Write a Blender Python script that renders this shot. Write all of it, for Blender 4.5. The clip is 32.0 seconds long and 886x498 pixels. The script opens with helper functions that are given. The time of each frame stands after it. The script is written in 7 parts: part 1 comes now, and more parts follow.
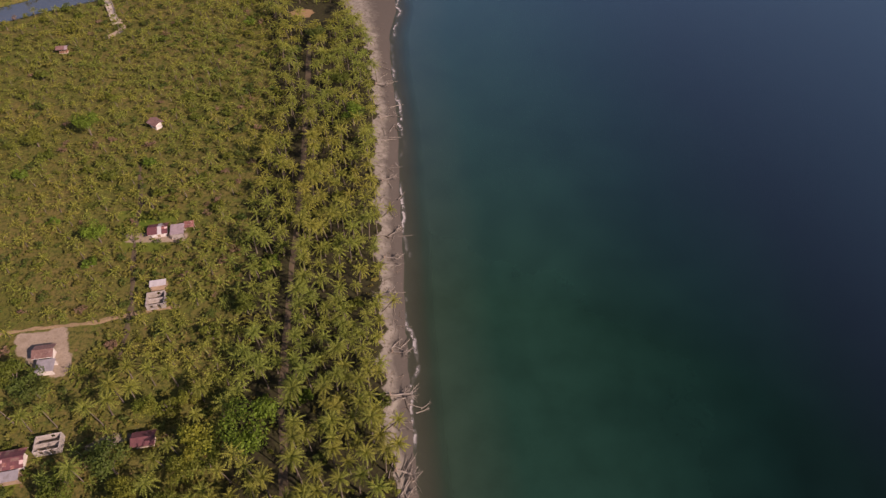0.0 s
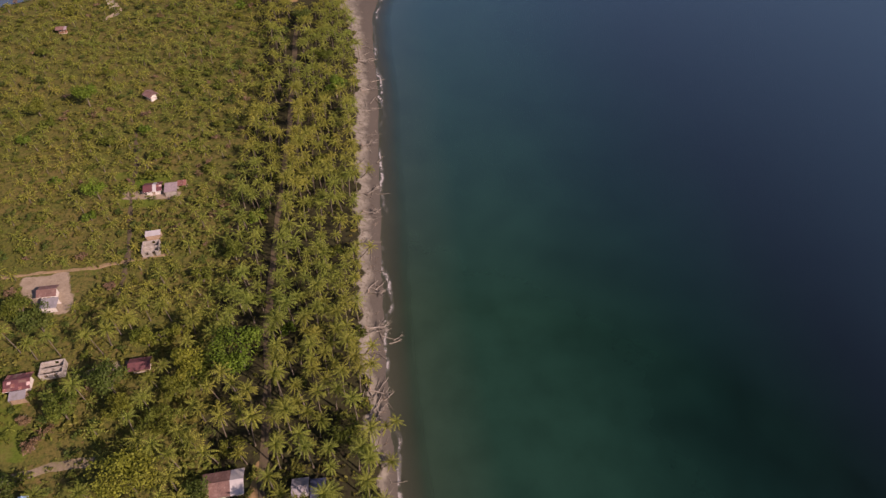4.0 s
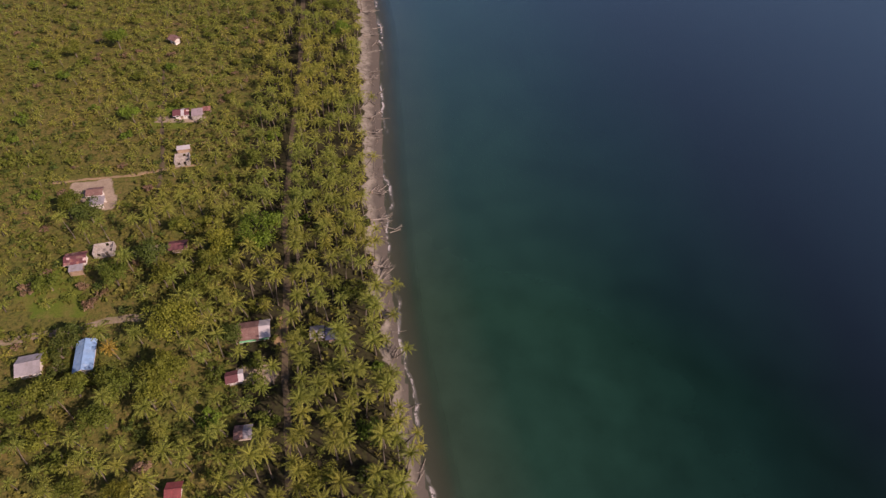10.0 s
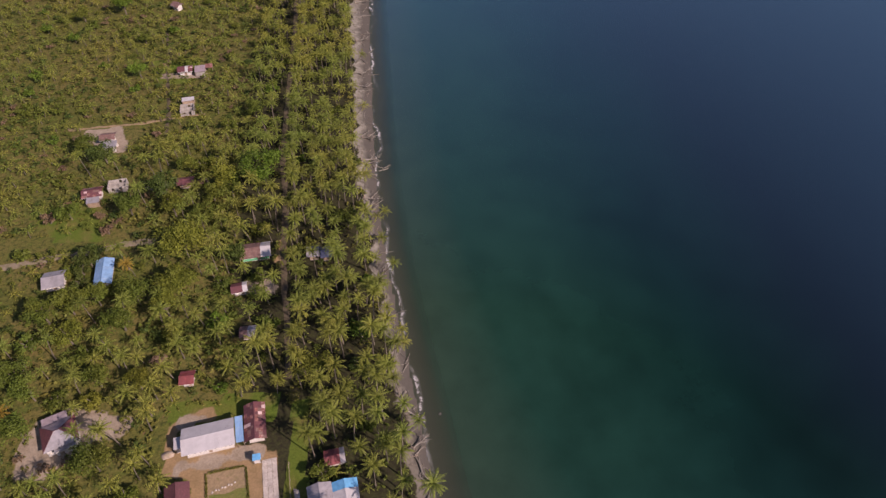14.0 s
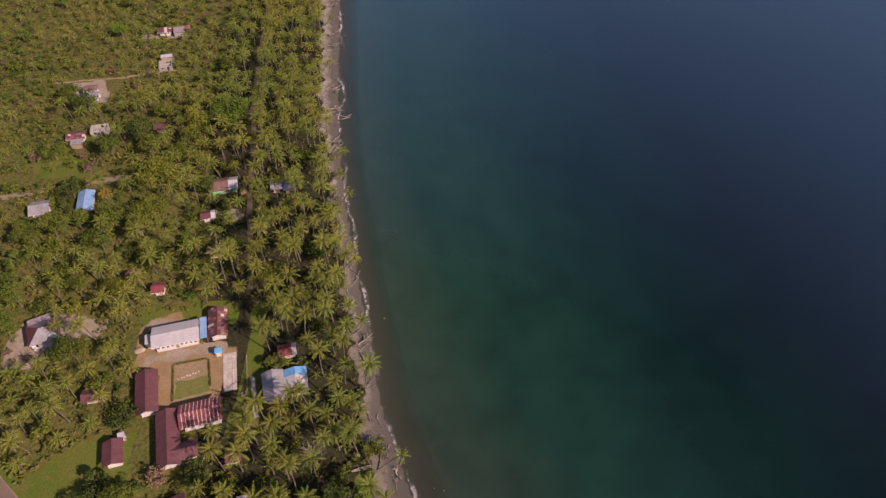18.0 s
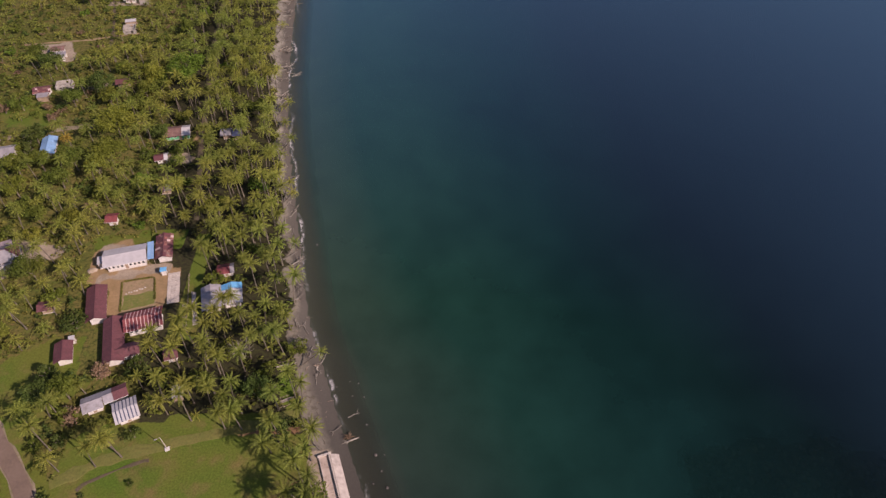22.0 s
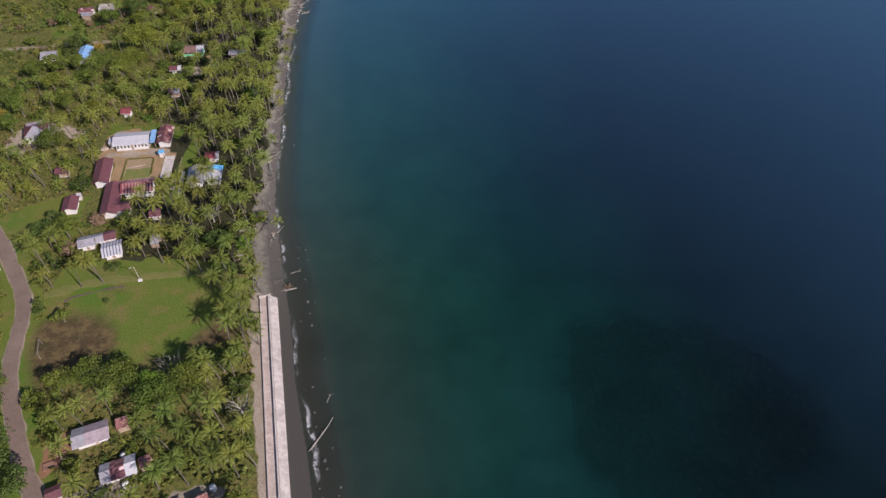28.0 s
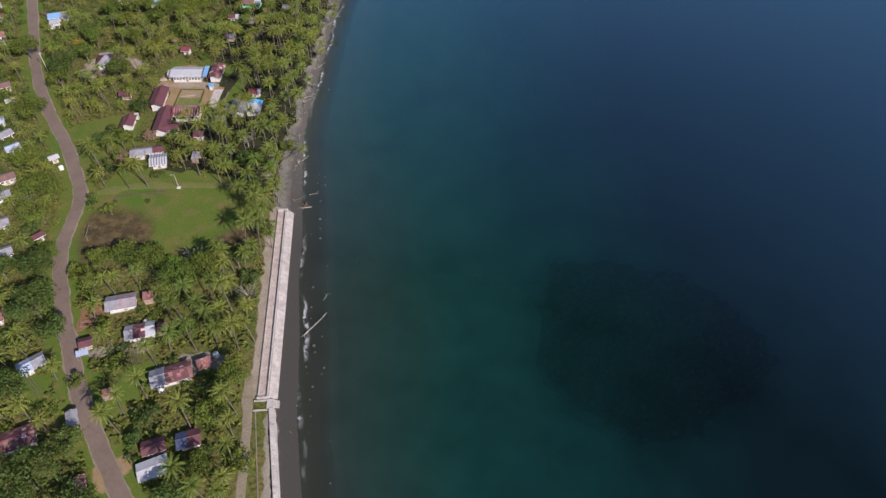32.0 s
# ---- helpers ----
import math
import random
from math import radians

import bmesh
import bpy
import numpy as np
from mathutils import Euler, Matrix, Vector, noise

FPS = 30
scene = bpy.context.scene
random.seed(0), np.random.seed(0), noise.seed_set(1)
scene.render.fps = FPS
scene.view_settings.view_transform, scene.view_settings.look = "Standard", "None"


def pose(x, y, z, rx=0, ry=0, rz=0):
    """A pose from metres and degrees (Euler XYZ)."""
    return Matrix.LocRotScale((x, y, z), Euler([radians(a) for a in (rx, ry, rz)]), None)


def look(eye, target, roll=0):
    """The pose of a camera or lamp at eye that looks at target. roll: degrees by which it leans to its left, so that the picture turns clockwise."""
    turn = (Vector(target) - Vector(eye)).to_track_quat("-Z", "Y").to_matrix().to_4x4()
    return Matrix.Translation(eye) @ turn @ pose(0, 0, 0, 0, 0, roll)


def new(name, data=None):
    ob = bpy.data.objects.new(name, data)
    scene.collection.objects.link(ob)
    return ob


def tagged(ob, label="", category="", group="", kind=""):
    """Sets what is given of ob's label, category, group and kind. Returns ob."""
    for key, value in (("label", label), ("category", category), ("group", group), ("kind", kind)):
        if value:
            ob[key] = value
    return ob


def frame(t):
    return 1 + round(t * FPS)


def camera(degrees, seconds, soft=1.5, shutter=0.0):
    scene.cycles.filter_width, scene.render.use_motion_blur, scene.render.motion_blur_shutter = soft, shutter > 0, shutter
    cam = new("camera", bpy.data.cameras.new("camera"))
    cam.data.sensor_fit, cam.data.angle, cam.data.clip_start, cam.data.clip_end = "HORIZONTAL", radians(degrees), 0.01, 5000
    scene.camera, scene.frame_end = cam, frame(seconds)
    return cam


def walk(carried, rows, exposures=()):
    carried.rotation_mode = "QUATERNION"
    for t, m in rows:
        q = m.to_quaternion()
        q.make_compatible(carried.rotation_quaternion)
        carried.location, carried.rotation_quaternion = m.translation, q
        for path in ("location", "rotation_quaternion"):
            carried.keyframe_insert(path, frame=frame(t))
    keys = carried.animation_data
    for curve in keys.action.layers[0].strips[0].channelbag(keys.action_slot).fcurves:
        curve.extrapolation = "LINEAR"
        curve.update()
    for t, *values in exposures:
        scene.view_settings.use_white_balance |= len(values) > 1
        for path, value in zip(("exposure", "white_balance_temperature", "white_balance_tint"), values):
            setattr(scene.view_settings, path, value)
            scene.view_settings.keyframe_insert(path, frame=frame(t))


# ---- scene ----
cam = camera(68.3, 32.0, 1.45)
METRES, EYE, TILT, LEAN, TURN = 250.0, 145.0, -46.8, 0.0, 0.0
ROWS = [
    (0.0, 0.0, 0.0, 0.0, 0.0, 0.0, -0.0),
    (0.5, 0.0018, -0.0096, -0.0106, -0.06, -0.07, 0.08),
    (1.0, 0.0045, -0.018, -0.0195, -0.19, -0.06, 0.13),
    (1.5, 0.0089, -0.0259, -0.0275, -0.31, -0.03, 0.18),
    (2.0, 0.0139, -0.0325, -0.0341, -0.4, 0.03, 0.2),
    (2.5, 0.0173, -0.0399, -0.0413, -0.54, 0.27, 0.11),
    (3.0, 0.0209, -0.0471, -0.0489, -0.53, 0.41, 0.11),
    (3.5, 0.0236, -0.0557, -0.0576, -0.53, 0.52, 0.1),
    (5.5, 0.0279, -0.092, -0.0965, -0.58, 0.62, 0.17),
    (6.0, 0.0286, -0.1015, -0.1064, -0.56, 0.58, 0.16),
    (6.5, 0.0282, -0.1116, -0.1174, -0.62, 0.56, 0.23),
    (7.0, 0.0288, -0.1208, -0.1271, -0.6, 0.52, 0.23),
    (7.5, 0.0292, -0.1312, -0.1379, -0.61, 0.49, 0.24),
    (8.0, 0.0297, -0.1407, -0.1482, -0.6, 0.45, 0.28),
    (8.5, 0.0299, -0.1509, -0.1593, -0.63, 0.43, 0.27),
    (9.0, 0.0298, -0.1607, -0.1694, -0.65, 0.41, 0.29),
    (9.5, 0.0303, -0.1706, -0.1811, -0.62, 0.45, 0.33),
    (10.0, 0.0307, -0.1821, -0.1899, -0.65, 0.34, 0.3),
    (10.5, 0.0313, -0.1911, -0.2015, -0.62, 0.38, 0.34),
    (11.0, 0.0309, -0.2013, -0.2124, -0.67, 0.37, 0.36),
    (11.5, 0.0316, -0.2112, -0.2235, -0.67, 0.37, 0.38),
    (12.0, 0.0324, -0.2212, -0.2329, -0.67, 0.3, 0.37),
    (12.5, 0.0342, -0.2315, -0.2436, -0.73, 0.26, 0.43),
    (13.0, 0.0361, -0.2424, -0.2536, -0.87, 0.21, 0.47),
    (13.5, 0.0397, -0.2519, -0.2645, -0.94, 0.16, 0.58),
    (14.0, 0.0444, -0.2611, -0.2754, -1.02, 0.13, 0.67),
    (14.5, 0.0509, -0.2712, -0.2862, -1.13, 0.06, 0.71),
    (16.5, 0.0806, -0.3119, -0.3281, -1.32, -0.04, 0.62),
    (17.0, 0.0867, -0.3222, -0.3382, -1.31, -0.02, 0.56),
    (17.5, 0.0937, -0.3319, -0.3495, -1.33, -0.02, 0.58),
    (18.0, 0.1004, -0.3422, -0.3598, -1.39, -0.12, 0.63),
    (18.5, 0.1092, -0.3523, -0.3706, -1.4, -0.2, 0.69),
    (19.0, 0.1175, -0.3616, -0.3811, -1.47, -0.24, 0.74),
    (19.5, 0.1285, -0.3717, -0.3904, -1.52, -0.32, 0.74),
    (20.0, 0.1384, -0.38, -0.4002, -1.57, -0.29, 0.78),
    (20.5, 0.1497, -0.3905, -0.4106, -1.6, -0.32, 0.77),
    (21.0, 0.1597, -0.3996, -0.4213, -1.66, -0.29, 0.81),
    (21.5, 0.1708, -0.4096, -0.432, -1.7, -0.29, 0.83),
    (22.0, 0.1821, -0.4192, -0.4416, -1.73, -0.32, 0.82),
    (22.5, 0.1943, -0.4285, -0.4522, -1.74, -0.3, 0.82),
    (23.0, 0.2044, -0.4376, -0.4621, -0.88, -0.32, -0.05),
    (23.5, 0.2162, -0.4471, -0.4723, 0.03, -0.33, -0.89),
    (24.0, 0.2267, -0.4549, -0.4835, 0.45, -0.28, -1.29),
    (24.5, 0.2385, -0.4639, -0.4941, 0.78, -0.29, -1.61),
    (25.0, 0.25, -0.4734, -0.5039, 1.01, -0.32, -1.86),
    (25.5, 0.2614, -0.4833, -0.5139, 1.25, -0.35, -2.16),
    (27.5, 0.3077, -0.5202, -0.5542, 2.2, -0.42, -3.33),
    (28.0, 0.3186, -0.529, -0.5634, 2.82, -0.49, -4.02),
    (28.5, 0.3297, -0.5386, -0.5728, 3.76, -0.61, -5.02),
    (29.0, 0.34, -0.5461, -0.5821, 4.67, -0.71, -5.91),
    (29.5, 0.3506, -0.5551, -0.5915, 5.71, -0.86, -7.01),
    (30.0, 0.361, -0.5636, -0.6005, 6.89, -1.04, -8.18),
    (30.5, 0.3728, -0.571, -0.6102, 7.79, -1.18, -9.02),
    (31.0, 0.3842, -0.5796, -0.619, 7.79, -1.2, -9.1),
    (31.5, 0.3945, -0.5886, -0.6284, 7.8, -1.15, -9.25),
    (32.0, 0.4032, -0.5982, -0.6366, 7.81, -1.1, -9.38),
]
EXPO = [(0.0, 0.46, 7600, 42), (11.0, 0.46, 7450, 43), (14.0, 0.44, 6850, 38), (17.0, 0.42, 7250, 42), (20.0, 0.42, 7350, 42), (23.0, 0.44, 6600, 33), (26.0, 0.53, 6150, 28), (32.0, 0.57, 5900, 22)]
walk(cam, [(t, pose(0, 0, EYE, TILT, LEAN, TURN) @ pose(METRES * x, METRES * y, METRES * z, 90 + pitch, roll, yaw)) for t, x, y, z, yaw, pitch, roll in ROWS], EXPO)

# ---- sky and sun: a clear day, the sun over the sea behind the camera ----
SUN_ELEV, SUN_TO = radians(35), Vector((0.82, -0.57, 0.0)).normalized()
world = bpy.data.worlds.new("sky")
scene.world = world
world.use_nodes = True
wn = world.node_tree.nodes
sky = wn.new("ShaderNodeTexSky")
sky.sky_type = "NISHITA"
sky.sun_disc = False
sky.sun_elevation = SUN_ELEV
sky.sun_rotation = math.atan2(SUN_TO.x, SUN_TO.y)
sky.dust_density = 1.0
sky.ozone_density = 2.5
wn["Background"].inputs["Strength"].default_value = 0.068
world.node_tree.links.new(sky.outputs["Color"], wn["Background"].inputs["Color"])
sun = new("sun", bpy.data.lights.new("sun", "SUN"))
sun.data.energy, sun.data.angle, sun.data.color = 4.1, radians(0.5), (1.0, 0.91, 0.77)
sun.matrix_world = look(Vector((SUN_TO.x, SUN_TO.y, math.tan(SUN_ELEV))) * 300, (0, 0, 0))
SEA = -1.5


# ---- materials ----
def shader(name):
    m = bpy.data.materials.new(name)
    m.use_nodes = True
    return m, m.node_tree.nodes, m.node_tree.links, m.node_tree.nodes["Principled BSDF"]


def nnoise(n, l, pos, scale, detail=4.0, rough=0.55):
    t = n.new("ShaderNodeTexNoise")
    t.inputs["Scale"].default_value, t.inputs["Detail"].default_value, t.inputs["Roughness"].default_value = scale, detail, rough
    l.new(pos, t.inputs["Vector"])
    return t.outputs["Fac"]


def nrange(n, l, v, a, b, c=0.0, d=1.0):
    t = n.new("ShaderNodeMapRange")
    t.inputs[1].default_value, t.inputs[2].default_value, t.inputs[3].default_value, t.inputs[4].default_value = a, b, c, d
    l.new(v, t.inputs[0])
    return t.outputs[0]


def nmix(n, l, f, a, b, mode="MIX"):
    t = n.new("ShaderNodeMix")
    t.data_type, t.blend_type = "RGBA", mode
    for key, v in ((0, f), (6, a), (7, b)):
        if isinstance(v, tuple):
            t.inputs[key].default_value = (*v, 1.0)
        elif isinstance(v, float):
            t.inputs[key].default_value = v
        else:
            l.new(v, t.inputs[key])
    return t.outputs[2]


def nmath(n, l, op, a, b=0.0):
    t = n.new("ShaderNodeMath")
    t.operation = op
    for key, v in ((0, a), (1, b)):
        if isinstance(v, (int, float)):
            t.inputs[key].default_value = v
        else:
            l.new(v, t.inputs[key])
    return t.outputs[0]


def nbump(n, l, v, bsdf, strength, distance=0.05):
    b = n.new("ShaderNodeBump")
    b.inputs["Strength"].default_value, b.inputs["Distance"].default_value = strength, distance
    l.new(v, b.inputs["Height"])
    l.new(b.outputs["Normal"], bsdf.inputs["Normal"])


def surface(name, a, b, rough=0.8, large=0.4, fine=6.0, bump=0.3, metal=0.0, vary=0.25, stain=None, island=0.0, grit=1.0):
    """Two colours by a large noise, fine grain, a shade of its own for each object, stains with a shape of their own."""
    m, n, l, p = shader(name)
    pos = n.new("ShaderNodeNewGeometry")
    col = nmix(n, l, nrange(n, l, nnoise(n, l, pos.outputs["Position"], large, 5), 0.35, 0.65), a, b)
    grain = nnoise(n, l, pos.outputs["Position"], fine, 3)
    col = nmix(n, l, 1.0, col, nrange(n, l, grain, 0.25, 0.75, 1 - 0.28 * grit, 1 + 0.22 * grit), "MULTIPLY")
    if stain:
        col = nmix(n, l, nrange(n, l, nnoise(n, l, pos.outputs["Position"], large * 2.7, 6, 0.7), 0.54, 0.66), col, stain)
    if vary:
        info = n.new("ShaderNodeObjectInfo")
        col = nmix(n, l, 1.0, col, nrange(n, l, info.outputs["Random"], 0, 1, 1 - vary, 1 + vary), "MULTIPLY")
    if island:
        col = nmix(n, l, 1.0, col, nrange(n, l, pos.outputs["Random Per Island"], 0, 1, 1 - island, 1 + island), "MULTIPLY")
    l.new(col, p.inputs["Base Color"])
    p.inputs["Roughness"].default_value, p.inputs["Metallic"].default_value = rough, metal
    nbump(n, l, grain, p, bump)
    return m


def leafy(name, a, b, c, rough=0.6, shine=0.18, spread=0.12):
    """Leaves: a tint that drifts from plant to plant, and from leaf to leaf; thin leaves let some light through."""
    m, n, l, p = shader(name)
    pos = n.new("ShaderNodeNewGeometry")
    info = n.new("ShaderNodeObjectInfo")
    col = nmix(n, l, nrange(n, l, nnoise(n, l, pos.outputs["Position"], spread, 3), 0.36, 0.64), a, b)
    col = nmix(n, l, nrange(n, l, nnoise(n, l, pos.outputs["Position"], spread * 0.23, 2), 0.42, 0.75), col, c)
    col = nmix(n, l, 1.0, col, nrange(n, l, pos.outputs["Random Per Island"], 0, 1, 0.65, 1.35), "MULTIPLY")
    col = nmix(n, l, 1.0, col, nrange(n, l, info.outputs["Random"], 0, 1, 0.8, 1.2), "MULTIPLY")
    l.new(col, p.inputs["Base Color"])
    p.inputs["Roughness"].default_value = rough
    p.inputs["Specular IOR Level"].default_value = shine
    t = n.new("ShaderNodeBsdfTranslucent")
    l.new(col, t.inputs["Color"])
    x = n.new("ShaderNodeMixShader")
    x.inputs[0].default_value = 0.3
    l.new(p.outputs[0], x.inputs[1])
    l.new(t.outputs[0], x.inputs[2])
    l.new(x.outputs[0], n["Material Output"].inputs["Surface"])
    return m


M = {
    "palm": leafy("palm_leaf", (0.156, 0.190, 0.032), (0.218, 0.220, 0.040), (0.124, 0.184, 0.034)),
    "palm_gold": leafy("golden_palm_leaf", (0.29, 0.205, 0.034), (0.25, 0.18, 0.03), (0.27, 0.19, 0.032)),
    "leaf": leafy("broad_leaf", (0.108, 0.145, 0.022), (0.145, 0.160, 0.026), (0.080, 0.130, 0.022)),
    "leaf_dry": leafy("dry_twigs_and_leaves", (0.22, 0.145, 0.095), (0.26, 0.18, 0.12), (0.18, 0.13, 0.07)),
    "leaf_sun": leafy("sunlit_yellow_green_leaf", (0.150, 0.172, 0.023), (0.178, 0.182, 0.027), (0.130, 0.166, 0.024)),
    "leaf_bright": leafy("bright_leaf", (0.100, 0.185, 0.020), (0.095, 0.170, 0.022), (0.12, 0.19, 0.025)),
    "leaf_dark": leafy("dark_leaf", (0.062, 0.102, 0.022), (0.085, 0.112, 0.024), (0.06, 0.10, 0.022)),
    "scrub": leafy("scrub_leaf", (0.120, 0.145, 0.027), (0.165, 0.150, 0.036), (0.09, 0.14, 0.025), spread=0.08),
    "bark": surface("palm_bark", (0.095, 0.082, 0.062), (0.15, 0.13, 0.10), large=0.8, fine=3.0, vary=0.2),
    "wood": surface("weathered_wood", (0.20, 0.15, 0.11), (0.33, 0.28, 0.22), large=0.7, fine=5.0, vary=0.35),
    "driftwood": surface("bleached_driftwood", (0.15, 0.135, 0.11), (0.26, 0.24, 0.205), large=0.8, fine=5.0, vary=0.35),
    "asphalt": surface("worn_asphalt", (0.150, 0.108, 0.082), (0.180, 0.132, 0.102), rough=0.9, large=0.12, fine=1.5, vary=0.0, stain=(0.135, 0.098, 0.076), grit=0.4),
    "gravel": surface("pale_gravel", (0.25, 0.205, 0.15), (0.19, 0.16, 0.10), rough=0.95, large=0.25, fine=2.0, vary=0.0, stain=(0.14, 0.15, 0.05)),
    "dirt": surface("trodden_earth", (0.30, 0.215, 0.125), (0.24, 0.18, 0.10), rough=0.95, large=0.16, fine=1.6, vary=0.0, stain=(0.16, 0.15, 0.05)),
    "pale_dirt": surface("pale_sandy_earth", (0.40, 0.33, 0.26), (0.32, 0.26, 0.20), rough=0.95, large=0.2, fine=1.8, vary=0.0, stain=(0.22, 0.19, 0.11)),
    "concrete": surface("weathered_concrete", (0.42, 0.38, 0.34), (0.50, 0.46, 0.41), rough=0.9, large=0.3, fine=3.0, vary=0.08, stain=(0.30, 0.27, 0.23)),
    "revetment": surface("pale_concrete", (0.36, 0.322, 0.290), (0.42, 0.375, 0.338), rough=0.9, large=0.25, fine=0.8, bump=0.05, vary=0.08, stain=(0.29, 0.255, 0.225)),
    "plaster": surface("white_plaster", (0.56, 0.55, 0.525), (0.62, 0.61, 0.585), large=0.6, fine=4.0, bump=0.1, vary=0.04, stain=(0.62, 0.58, 0.52)),
    "old_plaster": surface("weathered_plaster", (0.28, 0.265, 0.245), (0.40, 0.38, 0.35), large=0.9, fine=3.0, bump=0.2, vary=0.1, stain=(0.19, 0.165, 0.135)),
    "green_wall": surface("mint_green_paint", (0.12, 0.50, 0.26), (0.16, 0.55, 0.30), large=0.6, fine=4.0, bump=0.1, vary=0.04),
    "board": surface("plank_wall", (0.28, 0.20, 0.14), (0.36, 0.28, 0.20), large=0.9, fine=6.0, vary=0.15),
    "zinc": surface("grey_zinc_sheet", (0.27, 0.265, 0.28), (0.325, 0.315, 0.335), rough=0.55, metal=0.2, large=0.25, fine=1.2, bump=0.05, vary=0.07, stain=(0.23, 0.215, 0.215), grit=0.6),
    "mauve": surface("mauve_grey_sheet", (0.27, 0.22, 0.235), (0.33, 0.275, 0.29), rough=0.6, metal=0.1, large=0.3, fine=1.2, bump=0.05, vary=0.07, grit=0.5, stain=(0.22, 0.18, 0.185)),
    "zinc_white": surface("white_zinc_sheet", (0.43, 0.425, 0.435), (0.47, 0.465, 0.475), rough=0.5, metal=0.1, large=0.2, fine=1.0, bump=0.04, vary=0.03, stain=(0.40, 0.39, 0.395), grit=0.3),
    "zinc_blue": surface("light_blue_sheet", (0.16, 0.32, 0.53), (0.20, 0.36, 0.57), rough=0.5, large=0.3, fine=1.2, bump=0.05, vary=0.06, grit=0.5, stain=(0.26, 0.39, 0.54)),
    "pale_blue": surface("pale_blue_sheet", (0.34, 0.40, 0.50), (0.40, 0.45, 0.54), rough=0.5, large=0.3, fine=1.2, bump=0.05, vary=0.06, grit=0.5, stain=(0.24, 0.30, 0.42)),
    "sky_blue": surface("bright_blue_sheet", (0.09, 0.33, 0.58), (0.11, 0.37, 0.62), rough=0.5, large=0.3, fine=1.2, bump=0.05, vary=0.05, grit=0.5),
    "walk": surface("pinkish_concrete", (0.40, 0.325, 0.275), (0.46, 0.385, 0.33), rough=0.95, large=0.25, fine=1.2, vary=0.06, stain=(0.30, 0.24, 0.20), grit=0.6),
    "navy": surface("dark_blue_sheet", (0.040, 0.052, 0.10), (0.055, 0.07, 0.125), rough=0.5, large=0.4, fine=1.5, bump=0.06, vary=0.12),
    "maroon": surface("maroon_sheet", (0.112, 0.040, 0.046), (0.135, 0.050, 0.055), rough=0.6, large=0.5, fine=2.5, bump=0.1, vary=0.08, stain=(0.095, 0.042, 0.042)),
    "rust": surface("rusty_sheet", (0.19, 0.065, 0.055), (0.26, 0.12, 0.10), rough=0.75, large=0.9, fine=3.0, bump=0.15, vary=0.3, stain=(0.42, 0.33, 0.30)),
    "red": surface("red_sheet", (0.21, 0.048, 0.050), (0.17, 0.044, 0.046), rough=0.6, large=0.5, fine=3.0, bump=0.1, vary=0.12, stain=(0.17, 0.06, 0.06)),
    "pink": surface("faded_red_sheet", (0.50, 0.36, 0.35), (0.58, 0.44, 0.42), rough=0.6, large=0.5, fine=3.0, bump=0.1, vary=0.1),
    "brown": surface("brown_sheet", (0.15, 0.085, 0.075), (0.19, 0.11, 0.095), rough=0.65, large=0.5, fine=3.0, bump=0.1, vary=0.12, stain=(0.24, 0.17, 0.15)),
    "trim": surface("white_trim", (0.75, 0.74, 0.72), (0.80, 0.79, 0.77), large=1.0, fine=4.0, bump=0.05, vary=0.03),
    "dark_trim": surface("dark_fascia", (0.10, 0.06, 0.05), (0.14, 0.09, 0.07), large=1.0, fine=4.0, bump=0.05, vary=0.1),
    "turf": surface("mown_grass", (0.11, 0.14, 0.025), (0.15, 0.15, 0.035), rough=0.9, large=0.4, fine=2.0, vary=0.0, stain=(0.20, 0.16, 0.07)),
    "worn_grass": surface("worn_grass_path", (0.112, 0.125, 0.024), (0.142, 0.136, 0.034), rough=0.95, large=0.3, fine=1.8, vary=0.0, stain=(0.12, 0.14, 0.03)),
    # earth with leaf litter, its colour darkened to include tree shade
    "shade_earth": surface("shade_toned_litter_earth", (0.07, 0.055, 0.034), (0.105, 0.082, 0.05), rough=0.95, large=0.3, fine=2.0, vary=0.0, stain=(0.09, 0.09, 0.03)),
    "redwood": surface("red_brown_planks", (0.20, 0.10, 0.065), (0.27, 0.15, 0.10), large=0.9, fine=5.0, vary=0.25),
    "tank": surface("orange_tank_plastic", (0.60, 0.22, 0.06), (0.56, 0.20, 0.05), rough=0.4, large=1.0, fine=4.0, bump=0.05, vary=0.05),
    "white_tank": surface("white_tank_plastic", (0.74, 0.74, 0.72), (0.70, 0.70, 0.68), rough=0.4, large=1.0, fine=4.0, bump=0.05, vary=0.05),
    "rock": surface("dark_shore_rock", (0.07, 0.06, 0.055), (0.13, 0.11, 0.10), rough=0.7, large=1.2, fine=5.0, vary=0.3),
    "coral": surface("dark_reef", (0.010, 0.014, 0.012), (0.03, 0.04, 0.03), rough=0.95, large=0.25, fine=1.5, vary=0.2, island=0.4),
}


def glass_material():
    m, n, l, p = shader("dark_window_glass")
    p.inputs["Base Color"].default_value = (0.03, 0.035, 0.04, 1)
    p.inputs["Roughness"].default_value = 0.08
    return m


M["glass"] = glass_material()


